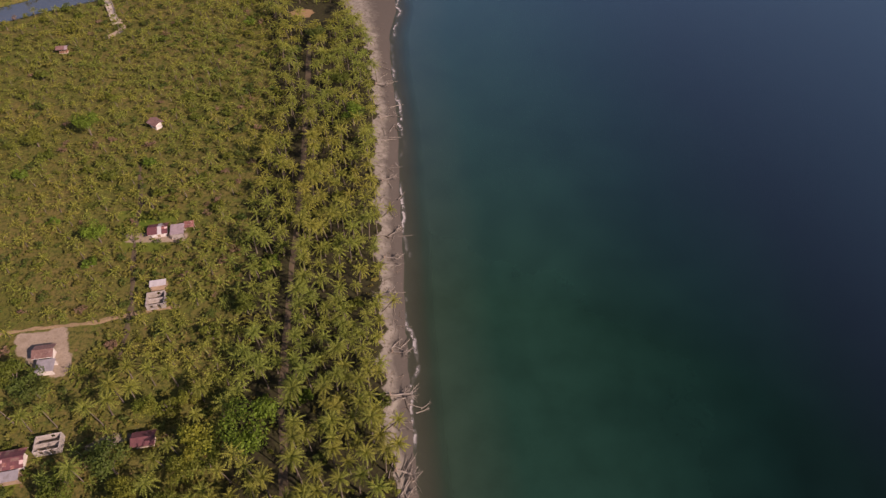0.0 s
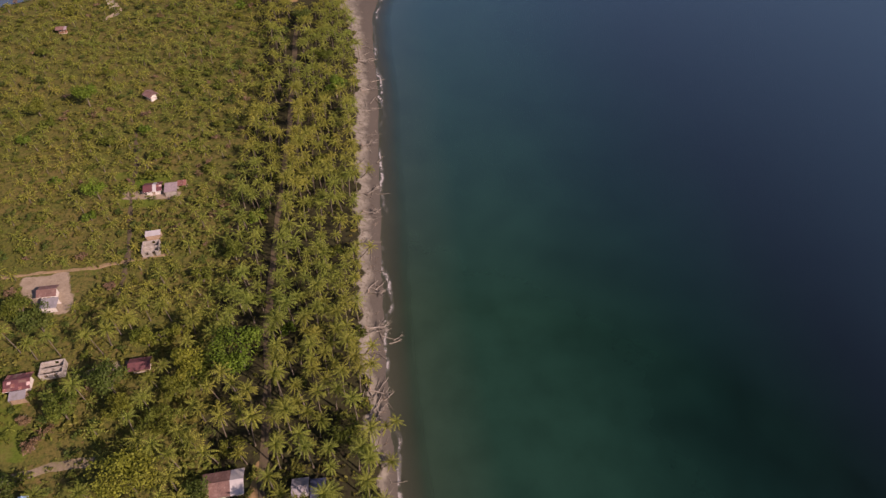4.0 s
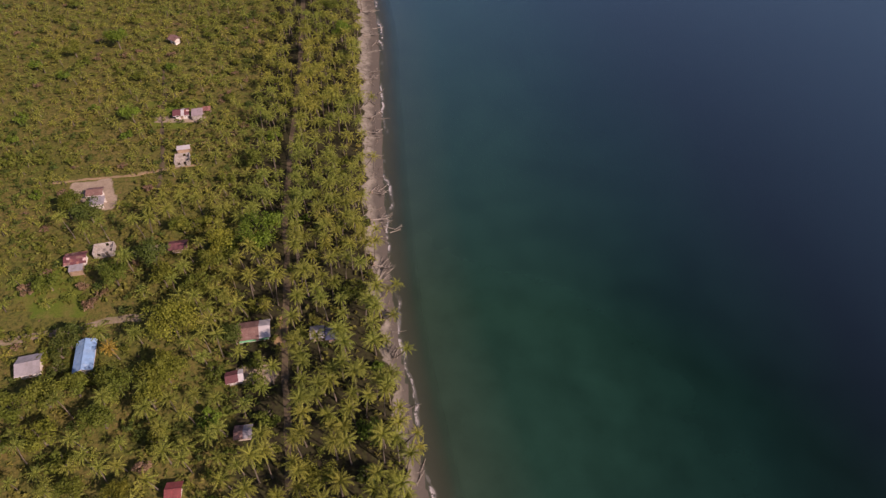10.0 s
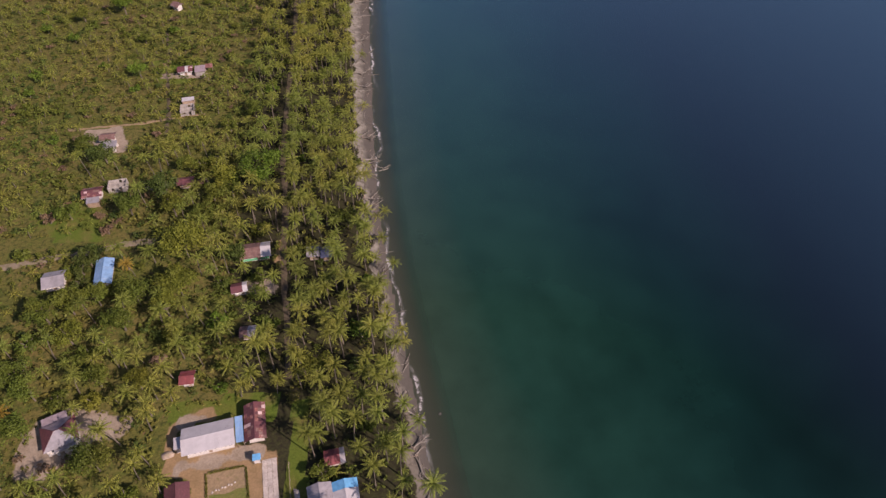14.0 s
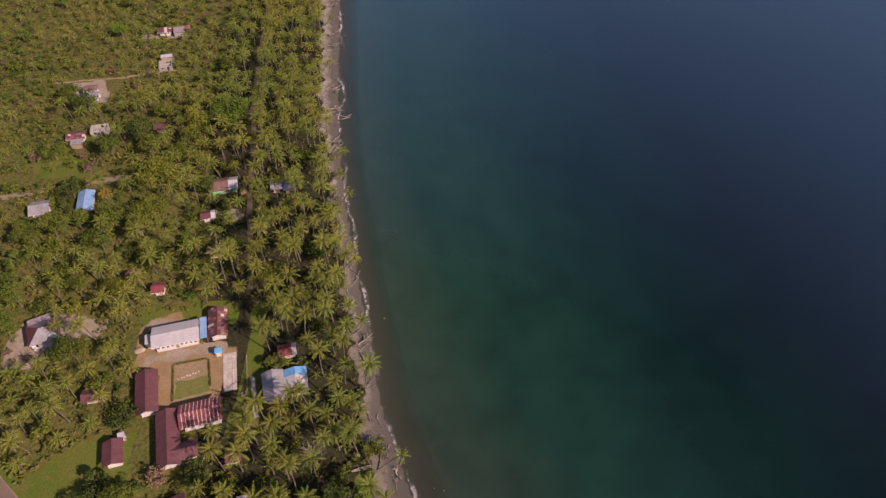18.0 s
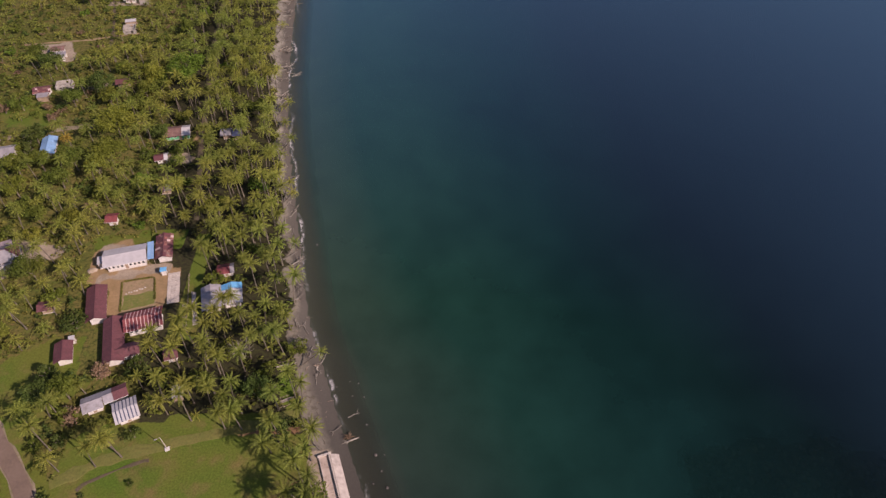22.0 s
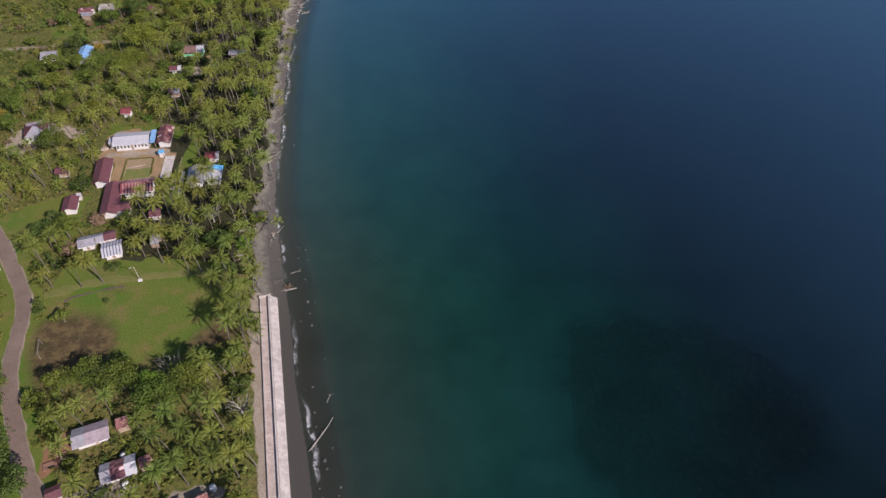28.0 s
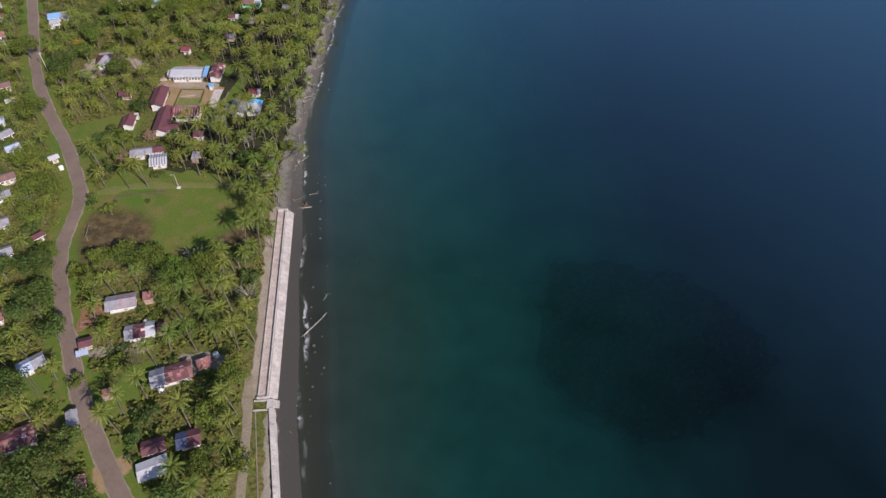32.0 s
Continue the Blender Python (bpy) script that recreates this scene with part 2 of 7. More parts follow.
def ground_material():
    """Forest floor, lawn, beach sand (dark and wet low down) and sea bed, by masks on the sheet."""
    m, n, l, p = shader("ground_cover")
    pos = n.new("ShaderNodeNewGeometry")
    P = pos.outputs["Position"]
    big, mid, fine = nnoise(n, l, P, 0.05, 5), nnoise(n, l, P, 0.35, 5, 0.65), nnoise(n, l, P, 2.2, 4)

    def attr(name):
        a = n.new("ShaderNodeAttribute")
        a.attribute_name = name
        return a.outputs["Fac"]
    floor = nmix(n, l, nrange(n, l, big, 0.38, 0.62), (0.105, 0.112, 0.026), (0.145, 0.122, 0.040))
    floor = nmix(n, l, nrange(n, l, mid, 0.5, 0.66), floor, (0.085, 0.115, 0.022))
    rough = nnoise(n, l, P, 0.9, 4, 0.65)
    floor = nmix(n, l, nrange(n, l, rough, 0.47, 0.62), floor, (0.050, 0.062, 0.016))
    floor = nmix(n, l, nrange(n, l, nnoise(n, l, P, 0.55, 5, 0.7), 0.60, 0.70), floor, (0.165, 0.105, 0.052))
    lawn = nmix(n, l, nrange(n, l, big, 0.35, 0.62), (0.070, 0.124, 0.016), (0.112, 0.130, 0.024))
    lawn = nmix(n, l, nrange(n, l, nnoise(n, l, P, 0.16, 5, 0.6), 0.50, 0.70), lawn, (0.150, 0.125, 0.042))
    z = n.new("ShaderNodeSeparateXYZ")
    l.new(P, z.inputs[0])
    north = nrange(n, l, z.outputs[1], -30.0, 70.0)
    sand = nmix(n, l, nrange(n, l, mid, 0.35, 0.65), nmix(n, l, north, (0.142, 0.130, 0.104), (0.190, 0.180, 0.150)), nmix(n, l, north, (0.176, 0.162, 0.132), (0.262, 0.250, 0.212)))
    sand = nmix(n, l, nrange(n, l, nnoise(n, l, P, 0.8, 6, 0.7), 0.52, 0.64), sand, (0.088, 0.078, 0.056))
    wet = nrange(n, l, nmath(n, l, "ADD", z.outputs[2], nmath(n, l, "MULTIPLY", mid, 0.7)), 0.08, -0.45)
    sand = nmix(n, l, wet, sand, nmix(n, l, nrange(n, l, z.outputs[1], -95.0, -50.0), (0.056, 0.052, 0.045), (0.092, 0.085, 0.073)))

    # leaf litter and soil, nearly black: shade under the palms put into the colour
    litter_shade = nmix(n, l, nrange(n, l, rough, 0.4, 0.6), (0.028, 0.025, 0.015), (0.042, 0.046, 0.018))
    floor = nmix(n, l, nrange(n, l, nmath(n, l, "ADD", attr("litter_shade"), nmath(n, l, "MULTIPLY", nmath(n, l, "SUBTRACT", big, 0.5), 1.2)), 0.4, 0.6), floor, litter_shade)

    def edge(mask, spread):
        return nrange(n, l, nmath(n, l, "ADD", mask, nmath(n, l, "MULTIPLY", nmath(n, l, "SUBTRACT", mid, 0.5), spread)), 0.42, 0.58)
    col = nmix(n, l, edge(attr("lawn"), 1.1), floor, lawn)
    burnt = nmix(n, l, nrange(n, l, mid, 0.4, 0.6), (0.052, 0.036, 0.020), (0.120, 0.090, 0.038))
    col = nmix(n, l, nrange(n, l, nmath(n, l, "ADD", attr("scorch"), nmath(n, l, "MULTIPLY", nmath(n, l, "SUBTRACT", mid, 0.5), 1.2)), 0.15, 0.95), col, burnt)
    col = nmix(n, l, 1.0, col, nrange(n, l, fine, 0.25, 0.75, 0.7, 1.25), "MULTIPLY")
    sand = nmix(n, l, 1.0, sand, nrange(n, l, fine, 0.3, 0.7, 0.92, 1.08), "MULTIPLY")
    col = nmix(n, l, edge(attr("sand"), 1.3), col, sand)
    for key, spread, one, two in (("earth", 1.0, (0.30, 0.205, 0.110), (0.235, 0.165, 0.085)), ("pale_earth", 1.0, (0.325, 0.275, 0.215), (0.25, 0.205, 0.15)), ("grey_earth", 1.1, (0.27, 0.235, 0.185), (0.20, 0.175, 0.13)), ("red_soil", 1.1, (0.24, 0.125, 0.07), (0.18, 0.11, 0.06))):
        bare = nmix(n, l, nrange(n, l, mid, 0.36, 0.62), one, two)
        col = nmix(n, l, edge(attr(key), spread), col, nmix(n, l, 1.0, bare, nrange(n, l, fine, 0.25, 0.75, 0.8, 1.18), "MULTIPLY"))
    col = nmix(n, l, nrange(n, l, attr("weed"), 0.1, 0.5), col, (0.012, 0.016, 0.014))
    l.new(col, p.inputs["Base Color"])
    p.inputs["Roughness"].default_value = 0.95
    p.inputs["Specular IOR Level"].default_value = 0.15
    nbump(n, l, fine, p, 0.3, 0.06)
    return m


def water_material():
    """Turbid water: clear at the edge, its own green-blue with depth, sky in its surface, broken foam along the shore."""
    m, n, l, p = shader("sea_water")
    pos = n.new("ShaderNodeNewGeometry")
    P = pos.outputs["Position"]
    a = n.new("ShaderNodeAttribute")
    a.attribute_name = "depth"
    b = n.new("ShaderNodeAttribute")
    b.attribute_name = "shore"
    big, mid = nnoise(n, l, P, 0.014, 4), nnoise(n, l, P, 0.10, 5, 0.6)
    off = nmath(n, l, "ADD", b.outputs["Fac"], nmath(n, l, "MULTIPLY", nmath(n, l, "SUBTRACT", big, 0.5), 26.0))
    place = n.new("ShaderNodeSeparateXYZ")
    l.new(P, place.inputs[0])
    south = nmath(n, l, "MULTIPLY", nrange(n, l, place.outputs[1], -98.0, -150.0, 0.0, 14.0), nrange(n, l, b.outputs["Fac"], 5.0, 22.0))
    off = nmath(n, l, "ADD", off, south)
    silt = nmath(n, l, "MULTIPLY", b.outputs["Fac"], nrange(n, l, place.outputs[1], 10.0, -60.0, 1.0, 0.6))
    col = nmix(n, l, nrange(n, l, silt, 0.5, 7.0), nmix(n, l, nrange(n, l, place.outputs[1], -20.0, -90.0), (0.072, 0.065, 0.048), (0.046, 0.042, 0.035)), nmix(n, l, nrange(n, l, place.outputs[1], -20.0, -100.0), (0.030, 0.056, 0.038), (0.022, 0.036, 0.029)))
    col = nmix(n, l, nrange(n, l, nmath(n, l, "ADD", silt, nmath(n, l, "MULTIPLY", big, 8.0)), 5.0, 30.0), col, nmix(n, l, nrange(n, l, place.outputs[1], -20.0, -100.0), (0.0095, 0.042, 0.0300), (0.0080, 0.033, 0.0255)))
    col = nmix(n, l, nrange(n, l, off, 20.0, 85.0), col, nmix(n, l, nrange(n, l, place.outputs[1], 20.0, -90.0), (0.0020, 0.0250, 0.0200), (0.0042, 0.0330, 0.0290)))
    col = nmix(n, l, nrange(n, l, off, 48.0, 125.0), col, nmix(n, l, nrange(n, l, place.outputs[1], 20.0, -90.0), (0.0013, 0.0044, 0.0058), (0.0026, 0.0085, 0.0110)))
    w = n.new("ShaderNodeAttribute")
    w.attribute_name = "weed"
    reef = nmath(n, l, "ADD", w.outputs["Fac"], nmath(n, l, "MULTIPLY", nmath(n, l, "SUBTRACT", mid, 0.5), 0.55))
    col = nmix(n, l, nrange(n, l, reef, 0.0, 1.0, 0.0, 0.30), col, (0.0009, 0.0016, 0.0020))
    col = nmix(n, l, 1.0, col, nrange(n, l, mid, 0.3, 0.7, 0.85, 1.15), "MULTIPLY")
    weed_beds = nrange(n, l, nnoise(n, l, P, 0.028, 5, 0.6), 0.44, 0.68, 1.05, 0.84)
    col = nmix(n, l, nrange(n, l, b.outputs["Fac"], 12.0, 45.0), col, nmix(n, l, 1.0, col, weed_beds, "MULTIPLY"))
    l.new(col, p.inputs["Base Color"])
    p.inputs["Roughness"].default_value = 0.22
    p.inputs["IOR"].default_value = 1.46
    p.inputs["Specular IOR Level"].default_value = 0.12
    ripple = nnoise(n, l, P, 1.3, 5, 0.6)
    nbump(n, l, ripple, p, 0.35, 0.12)
    sheen = n.new("ShaderNodeBsdfGlossy")
    sheen.inputs["Color"].default_value = (0.62, 0.94, 0.97, 1)
    sheen.inputs["Roughness"].default_value = 0.14
    gloss = n.new("ShaderNodeLayerWeight")
    gloss.inputs["Blend"].default_value = 0.5
    wave = n.new("ShaderNodeMixShader")
    l.new(nrange(n, l, gloss.outputs["Facing"], 0.22, 0.62, 0.0, 0.37), wave.inputs[0])
    l.new(p.outputs[0], wave.inputs[1])
    l.new(sheen.outputs[0], wave.inputs[2])
    clear = n.new("ShaderNodeBsdfTransparent")
    clear.inputs["Color"].default_value = (0.72, 0.84, 0.78, 1)
    x = n.new("ShaderNodeMixShader")
    l.new(nrange(n, l, a.outputs["Fac"], 0.0, 0.6, 0.15, 0.96), x.inputs[0])
    l.new(clear.outputs[0], x.inputs[1])
    l.new(wave.outputs[0], x.inputs[2])
    foam = n.new("ShaderNodeBsdfDiffuse")
    foam.inputs["Color"].default_value = (0.72, 0.72, 0.72, 1)
    along = nnoise(n, l, P, 0.07, 3)
    off = nmath(n, l, "SUBTRACT", b.outputs["Fac"], nrange(n, l, along, 0.3, 0.7, -0.5, 2.6))
    band = nmath(n, l, "MULTIPLY", nrange(n, l, off, -0.35, 0.0), nrange(n, l, off, 1.05, 0.2))
    broken = nmath(n, l, "MULTIPLY", nrange(n, l, nnoise(n, l, P, 0.35, 6, 0.75), 0.44, 0.56), nrange(n, l, nnoise(n, l, P, 0.045, 2), 0.42, 0.55))
    y = n.new("ShaderNodeMixShader")
    l.new(nmath(n, l, "MULTIPLY", nmath(n, l, "MULTIPLY", band, broken), 0.55), y.inputs[0])
    l.new(x.outputs[0], y.inputs[1])
    l.new(foam.outputs[0], y.inputs[2])
    l.new(y.outputs[0], n["Material Output"].inputs["Surface"])
    return m


M["ground"], M["water"] = ground_material(), water_material()


# ---- mesh helpers ----
def mesh_from(name, verts, faces, material, smooth=False):
    me = bpy.data.meshes.new(name)
    me.from_pydata(verts, [], faces)
    me.materials.append(material)
    if smooth:
        me.polygons.foreach_set("use_smooth", [True] * len(me.polygons))
    return me


def mesh_np(name, verts, faces, material, smooth=False):
    """A mesh from arrays: faces all with the same count of corners."""
    me = bpy.data.meshes.new(name)
    k = faces.shape[1]
    me.vertices.add(len(verts))
    me.vertices.foreach_set("co", verts.astype(np.float32).ravel())
    me.loops.add(faces.size)
    me.loops.foreach_set("vertex_index", faces.astype(np.int32).ravel())
    me.polygons.add(len(faces))
    me.polygons.foreach_set("loop_start", np.arange(0, faces.size, k, dtype=np.int32))
    me.update(calc_edges=True)
    me.materials.append(material)
    if smooth:
        me.polygons.foreach_set("use_smooth", np.ones(len(faces), dtype=bool))
    me.validate()
    return me


def part(name, bm, material, parent, label="", m=None):
    """Links a bmesh, or a mesh, as one object under a thing or a part."""
    if isinstance(bm, bmesh.types.BMesh):
        me = bpy.data.meshes.new(name)
        bm.to_mesh(me)
        bm.free()
        me.materials.append(material)
    else:
        me = bm
    ob = new(name, me)
    ob.parent = parent
    if m is not None:
        ob.matrix_basis = m
    if label:
        tagged(ob, label)
    return ob


def thing(name, label, category, m, group="", kind=""):
    ob = new(name)
    ob.empty_display_size = 0.5
    ob.matrix_basis = m
    return tagged(ob, label, category, group, kind)


def box(bm, x0, x1, y0, y1, z0, z1):
    v = [bm.verts.new((x, y, z)) for z in (z0, z1) for x, y in ((x0, y0), (x1, y0), (x1, y1), (x0, y1))]
    for f in ((3, 2, 1, 0), (4, 5, 6, 7), (0, 1, 5, 4), (1, 2, 6, 5), (2, 3, 7, 6), (3, 0, 4, 7)):
        bm.faces.new([v[i] for i in f])
    return bm


def boxes(*sizes):
    bm = bmesh.new()
    for s in sizes:
        box(bm, *s)
    return bm


def tube_arrays(points, radii, sides=6):
    """Rings round a line of points: vertices and quads, with closed ends left open at the foot."""
    pts = np.array(points, float)
    d = np.gradient(pts, axis=0)
    d /= np.linalg.norm(d, axis=1)[:, None]
    ref = np.where(np.abs(d[:, 2:3]) > 0.9, [[1.0, 0, 0]], [[0, 0, 1.0]])
    u = np.cross(d, ref)
    u /= np.linalg.norm(u, axis=1)[:, None]
    w = np.cross(d, u)
    a = np.linspace(0, 2 * math.pi, sides, endpoint=False)
    rings = pts[:, None] + np.array(radii)[:, None, None] * (np.cos(a)[None, :, None] * u[:, None] + np.sin(a)[None, :, None] * w[:, None])
    i, j = np.meshgrid(np.arange(len(pts) - 1), np.arange(sides), indexing="ij")
    k = (j + 1) % sides
    q = np.stack([i * sides + j, i * sides + k, (i + 1) * sides + k, (i + 1) * sides + j], -1).reshape(-1, 4)
    return rings.reshape(-1, 3), q


def inside(poly, x, y):
    """Which of the points (arrays x, y) lie inside a polygon."""
    x, y = np.asarray(x, float), np.asarray(y, float)
    hit = np.zeros(x.shape, bool)
    for (ax, ay), (bx, by) in zip(poly, poly[1:] + poly[:1]):
        if ay != by:
            hit ^= ((ay > y) != (by > y)) & (x < (bx - ax) * (y - ay) / (by - ay) + ax)
    return hit


def near_line(line, x, y):
    """The distance of the points from a line of places."""
    best = np.full(np.shape(x), 1e9)
    for (ax, ay), (bx, by) in zip(line, line[1:]):
        s = np.clip(((x - ax) * (bx - ax) + (y - ay) * (by - ay)) / ((bx - ax) ** 2 + (by - ay) ** 2), 0, 1)
        best = np.minimum(best, np.hypot(x - ax - s * (bx - ax), y - ay - s * (by - ay)))
    return best


# ---- the plan: shore, river, roads, clearings ----
WATER_Y = [-400, -166, -149, -127, -108, -95, -89, -72, -59, -45, -31, -12, 3, 18, 34, 50, 65, 83, 97, 112, 130, 148, 166, 191, 209, 241, 269, 290, 420]
WATER_X = [170, 58.5, 51, 43.5, 36, 32, 30, 23.5, 19, 14, 10.5, 7, 4, 1, -2, -4.5, -6.5, -8.5, -9.5, -11, -12, -13.5, -15, -16.5, -18, -22, -24, -22, -34]
VEG_Y = [-400, -170, -155, -146, -130, -116, -105, -82, -70, -59, -46, -28, -13, -1, 17, 37, 61, 86, 103, 123, 146, 177, 211, 247, 266, 292, 420]
VEG_X = [150, 44.5, 40, 36.6, 31.8, 27.5, 24.4, 18.6, 15, 11.5, 9, 6, 3, 0.5, -2.5, -6.5, -11, -15, -16.5, -18.5, -20.5, -24, -26, -31, -35, -46, -70]
RIVER = [(-330, 225), (-260, 255), (-215, 279), (-188, 298), (-150, 318), (-100, 332), (-62, 330), (-40, 324), (-10, 318)]
ROAD = [(-330, 300), (-210, 120), (-170, 62), (-138, 18), (-122, -4), (-105, -27), (-90, -44), (-78, -56), (-66, -66.5), (-55, -78), (-45.5, -89), (-41.2, -98.5), (-38, -109), (-33.4, -118),
        (-27, -127), (-21, -135), (-14, -143), (-8, -150), (-2, -156.5), (5, -163), (13, -170), (20, -176), (34, -188), (90, -240)]
TRACK = [(-58, 260), (-51, 200), (-48, 168), (-44, 122), (-41, 89), (-36, 61), (-34, 42), (-31, 25), (-28, 10), (-26.2, -3)]
WALL_A, WALL_B, WALL_C = Vector((22.7, -82.4)), Vector((42.8, -146.2)), Vector((61.2, -186.2))
FIELD = [(-38, -91), (-28, -83), (-12, -79), (2, -76), (17, -78), (18.5, -88), (18, -97), (12, -103), (-3, -105.5), (-20, -111), (-27, -115), (-33, -105)]
SCORCHED = [[(-37, -96), (-30, -92), (-20, -93.5), (-14, -98), (-12, -104), (-18, -113), (-27, -118), (-35, -107)], [(11, -90), (15, -87), (19, -86), (18, -98), (13, -102), (5, -104), (4, -101)], [(-24, -84), (-14, -82), (-14, -83), (-24, -85.5)]]
LAWNS = [FIELD,
         [(-62, -68), (-52, -60), (-46, -45), (-44, -58), (-40, -62), (-48, -72), (-56, -75)],
         [(-40, -77), (-30, -73), (-5, -71), (12, -72), (10, -78), (-25, -84), (-38, -92)],
         [(-24, -8), (-20, -8), (-18, -30), (-16, -48), (-24, -50), (-23, -24)],
         [(-56, -10), (-28, -6), (-28, -14), (-52, -18)],
         [(4, -146), (12, -142), (18, -150), (14, -160), (6, -160)],
         [(-32, -152), (-14, -152), (-4, -160), (-16, -164), (-30, -164)],
         [(-118, 60), (-104, 46), (-90, 48), (-100, 66)],
         [(-104, 152), (-84, 154), (-84, 136), (-100, 136)],
         [(-69, -60), (-60, -51), (-52, -46), (-50, -58), (-56, -64), (-64, -69)],
         [(7.6, -62), (9.5, -54), (11.2, -62), (14.6, -73), (11, -71), (9, -66)]]

# bare yards and paths worn into the grass: kind of earth, outline
BARE = [
    ("pale_earth", [(-117, 104.5), (-103, 106.5), (-97, 95), (-98, 90), (-101, 90.5), (-111, 97)]),
    ("grey_earth", [(-87, 71), (-80, 75), (-73, 76.5), (-72, 73.5), (-84, 70)]),
    ("pale_earth", [(-46, 31), (-36, 31.5), (-33.5, 28), (-35, 24), (-42, 25)]),
    ("earth", [(-35.8, 46), (-33.6, 46.5), (-33.2, 38), (-35.8, 38)]),
    ("pale_earth", [(-88, -21), (-86, -14), (-80, -11.5), (-69, -12), (-62, -14), (-63, -18), (-69, -18.5), (-73, -22.5), (-80, -30), (-86, -28)]),
    ("pale_earth", [(-52, -14), (-44, -12.5), (-44, -15), (-51, -17)]),
    ("earth", [(-53.5, -19), (-35, -21), (-29, -22), (-24.5, -22), (-25, -26), (-28.5, -27), (-27.5, -37.5), (-29, -39), (-41, -36.5), (-42, -34), (-43, -28), (-51, -29)]),
    ("pale_earth", [(-101, 141), (-93, 143.5), (-80, 144), (-78, 139), (-92, 138)]),
    ("red_soil", [(-19, -130), (-13, -127), (-5, -124), (-4, -126), (-11, -131), (-13, -138), (-15, -138)]),
    ("grey_earth", [(17, -139), (27, -136), (28, -141), (22, -144), (12, -148), (9, -147), (12, -143)]),
    ("grey_earth", [(-9, -143), (0, -139), (6, -136), (9, -139), (0, -142.5), (-7, -146)]),
    ("red_soil", [(-8, -74.4), (3, -74.6), (3, -76.2), (-8, -75.8)]),
    ("red_soil", [(0, -75), (10, -74), (15, -76), (8, -77.5)]),
    ("grey_earth", [(-64, -97), (-59, -92), (-53, -93), (-56, -98)]),
    ("earth", [(-74, 285), (-66, 290), (-58, 287), (-62, 281)]),
    ("grey_earth", [(43.5, -149), (46.5, -150), (60, -184), (57, -186)]),
    ("earth", [(10, -172), (18, -166), (20, -170), (16, -177)]),
    ("pale_earth", [(23, -81), (17.5, -82), (20.6, -95), (24.2, -105), (32, -128), (37.4, -146), (42.5, -146), (32, -112), (26, -95)]),
    ("earth", [(-57, -22), (-50, -12.5), (-44, -11.5), (-40, -13.5), (-51, -17)]),
    ("earth", [(-46, -24), (-39, -26), (-37, -37), (-43, -38)]),
    ("earth", [(-44, -40), (-41, -36), (-29, -38.5), (-27.5, -41), (-40, -43.5)]),
    ("pale_earth", [(-49.6, -25.2), (-36, -22.0), (-29, -21.5), (-28.5, -24.2), (-36, -25.4), (-49, -28.4)]),
]


def shore_x(y):
    return np.interp(y, WATER_Y, WATER_X)


def veg_x(y):
    y = np.asarray(y, float)
    ragged = 1.0 * np.sin(y * 0.31) + 0.8 * np.sin(y * 0.83 + 1.0) + 0.5 * np.sin(y * 1.9)
    return np.interp(y, VEG_Y, VEG_X) + ragged * np.clip((y + 66) / 8, 0, 1)


def axis(stops):
    """Grid lines: from place to place with a step for each stretch."""
    out = [stops[0][0]]
    for (a, _), (b, step) in zip(stops, stops[1:]):
        k = max(1, round((b - a) / step))
        out += [a + (b - a) * (i + 1) / k for i in range(k)]
    return np.array(out)


GX = axis([(-4000, 0), (-600, 850), (-280, 20), (-130, 2), (-60, 1.4), (80, 1.1), (200, 3), (400, 20), (4000, 900)])
GY = axis([(-4000, 0), (-600, 850), (-260, 20), (-190, 3), (310, 2.0), (400, 6), (600, 20), (4000, 850)])
XX, YY = np.meshgrid(GX, GY, indexing="ij")


def reef_reach(x, y):
    """How far out from the reef's middle: 1 at its uneven rim."""
    a = np.arctan2(y + 106.5, x - 134.5)
    return np.hypot((x - 134.5) / 34.0, (y + 106.5) / 30.5) / (1 + 0.07 * np.sin(3 * a + 0.8) + 0.05 * np.sin(5 * a + 2.0) + 0.03 * np.sin(11 * a) + 0.02 * np.sin(23 * a + 1))


def land_height(x, y):
    v, w = veg_x(y), shore_x(y)
    crest = np.where((y < -81) & (y > -190), np.interp(y, [-190, -146, -82], [62.7, 43.4, 23.4]), v)
    beach = np.clip((x - crest) / np.maximum(w - crest, 1.5), 0, None)
    foot = np.where((y < -81) & (y > -190) & (beach > 0), -0.95, 0.0)
    z = np.where(beach <= 1, foot + (SEA - foot) * beach ** 1.3, 0)
    d = np.maximum(x - w, 0)
    deep = SEA - 0.06 * d - 0.0006 * np.minimum(d, 60) ** 2
    z = np.where(x > w, np.maximum(deep, -16), z)
    bank = np.clip(1.22 - reef_reach(x, y), 0, 0.45) / 0.45
    z = np.where(bank > 0, np.maximum(z, z + (SEA - 0.5 - z) * np.clip(bank * 1.6, 0, 1)), z)
    r = near_line(RIVER, x, y)
    return np.where(r < 12, np.minimum(z, -3.2 + np.clip(r - 5, 0, 7) * 0.46), z)


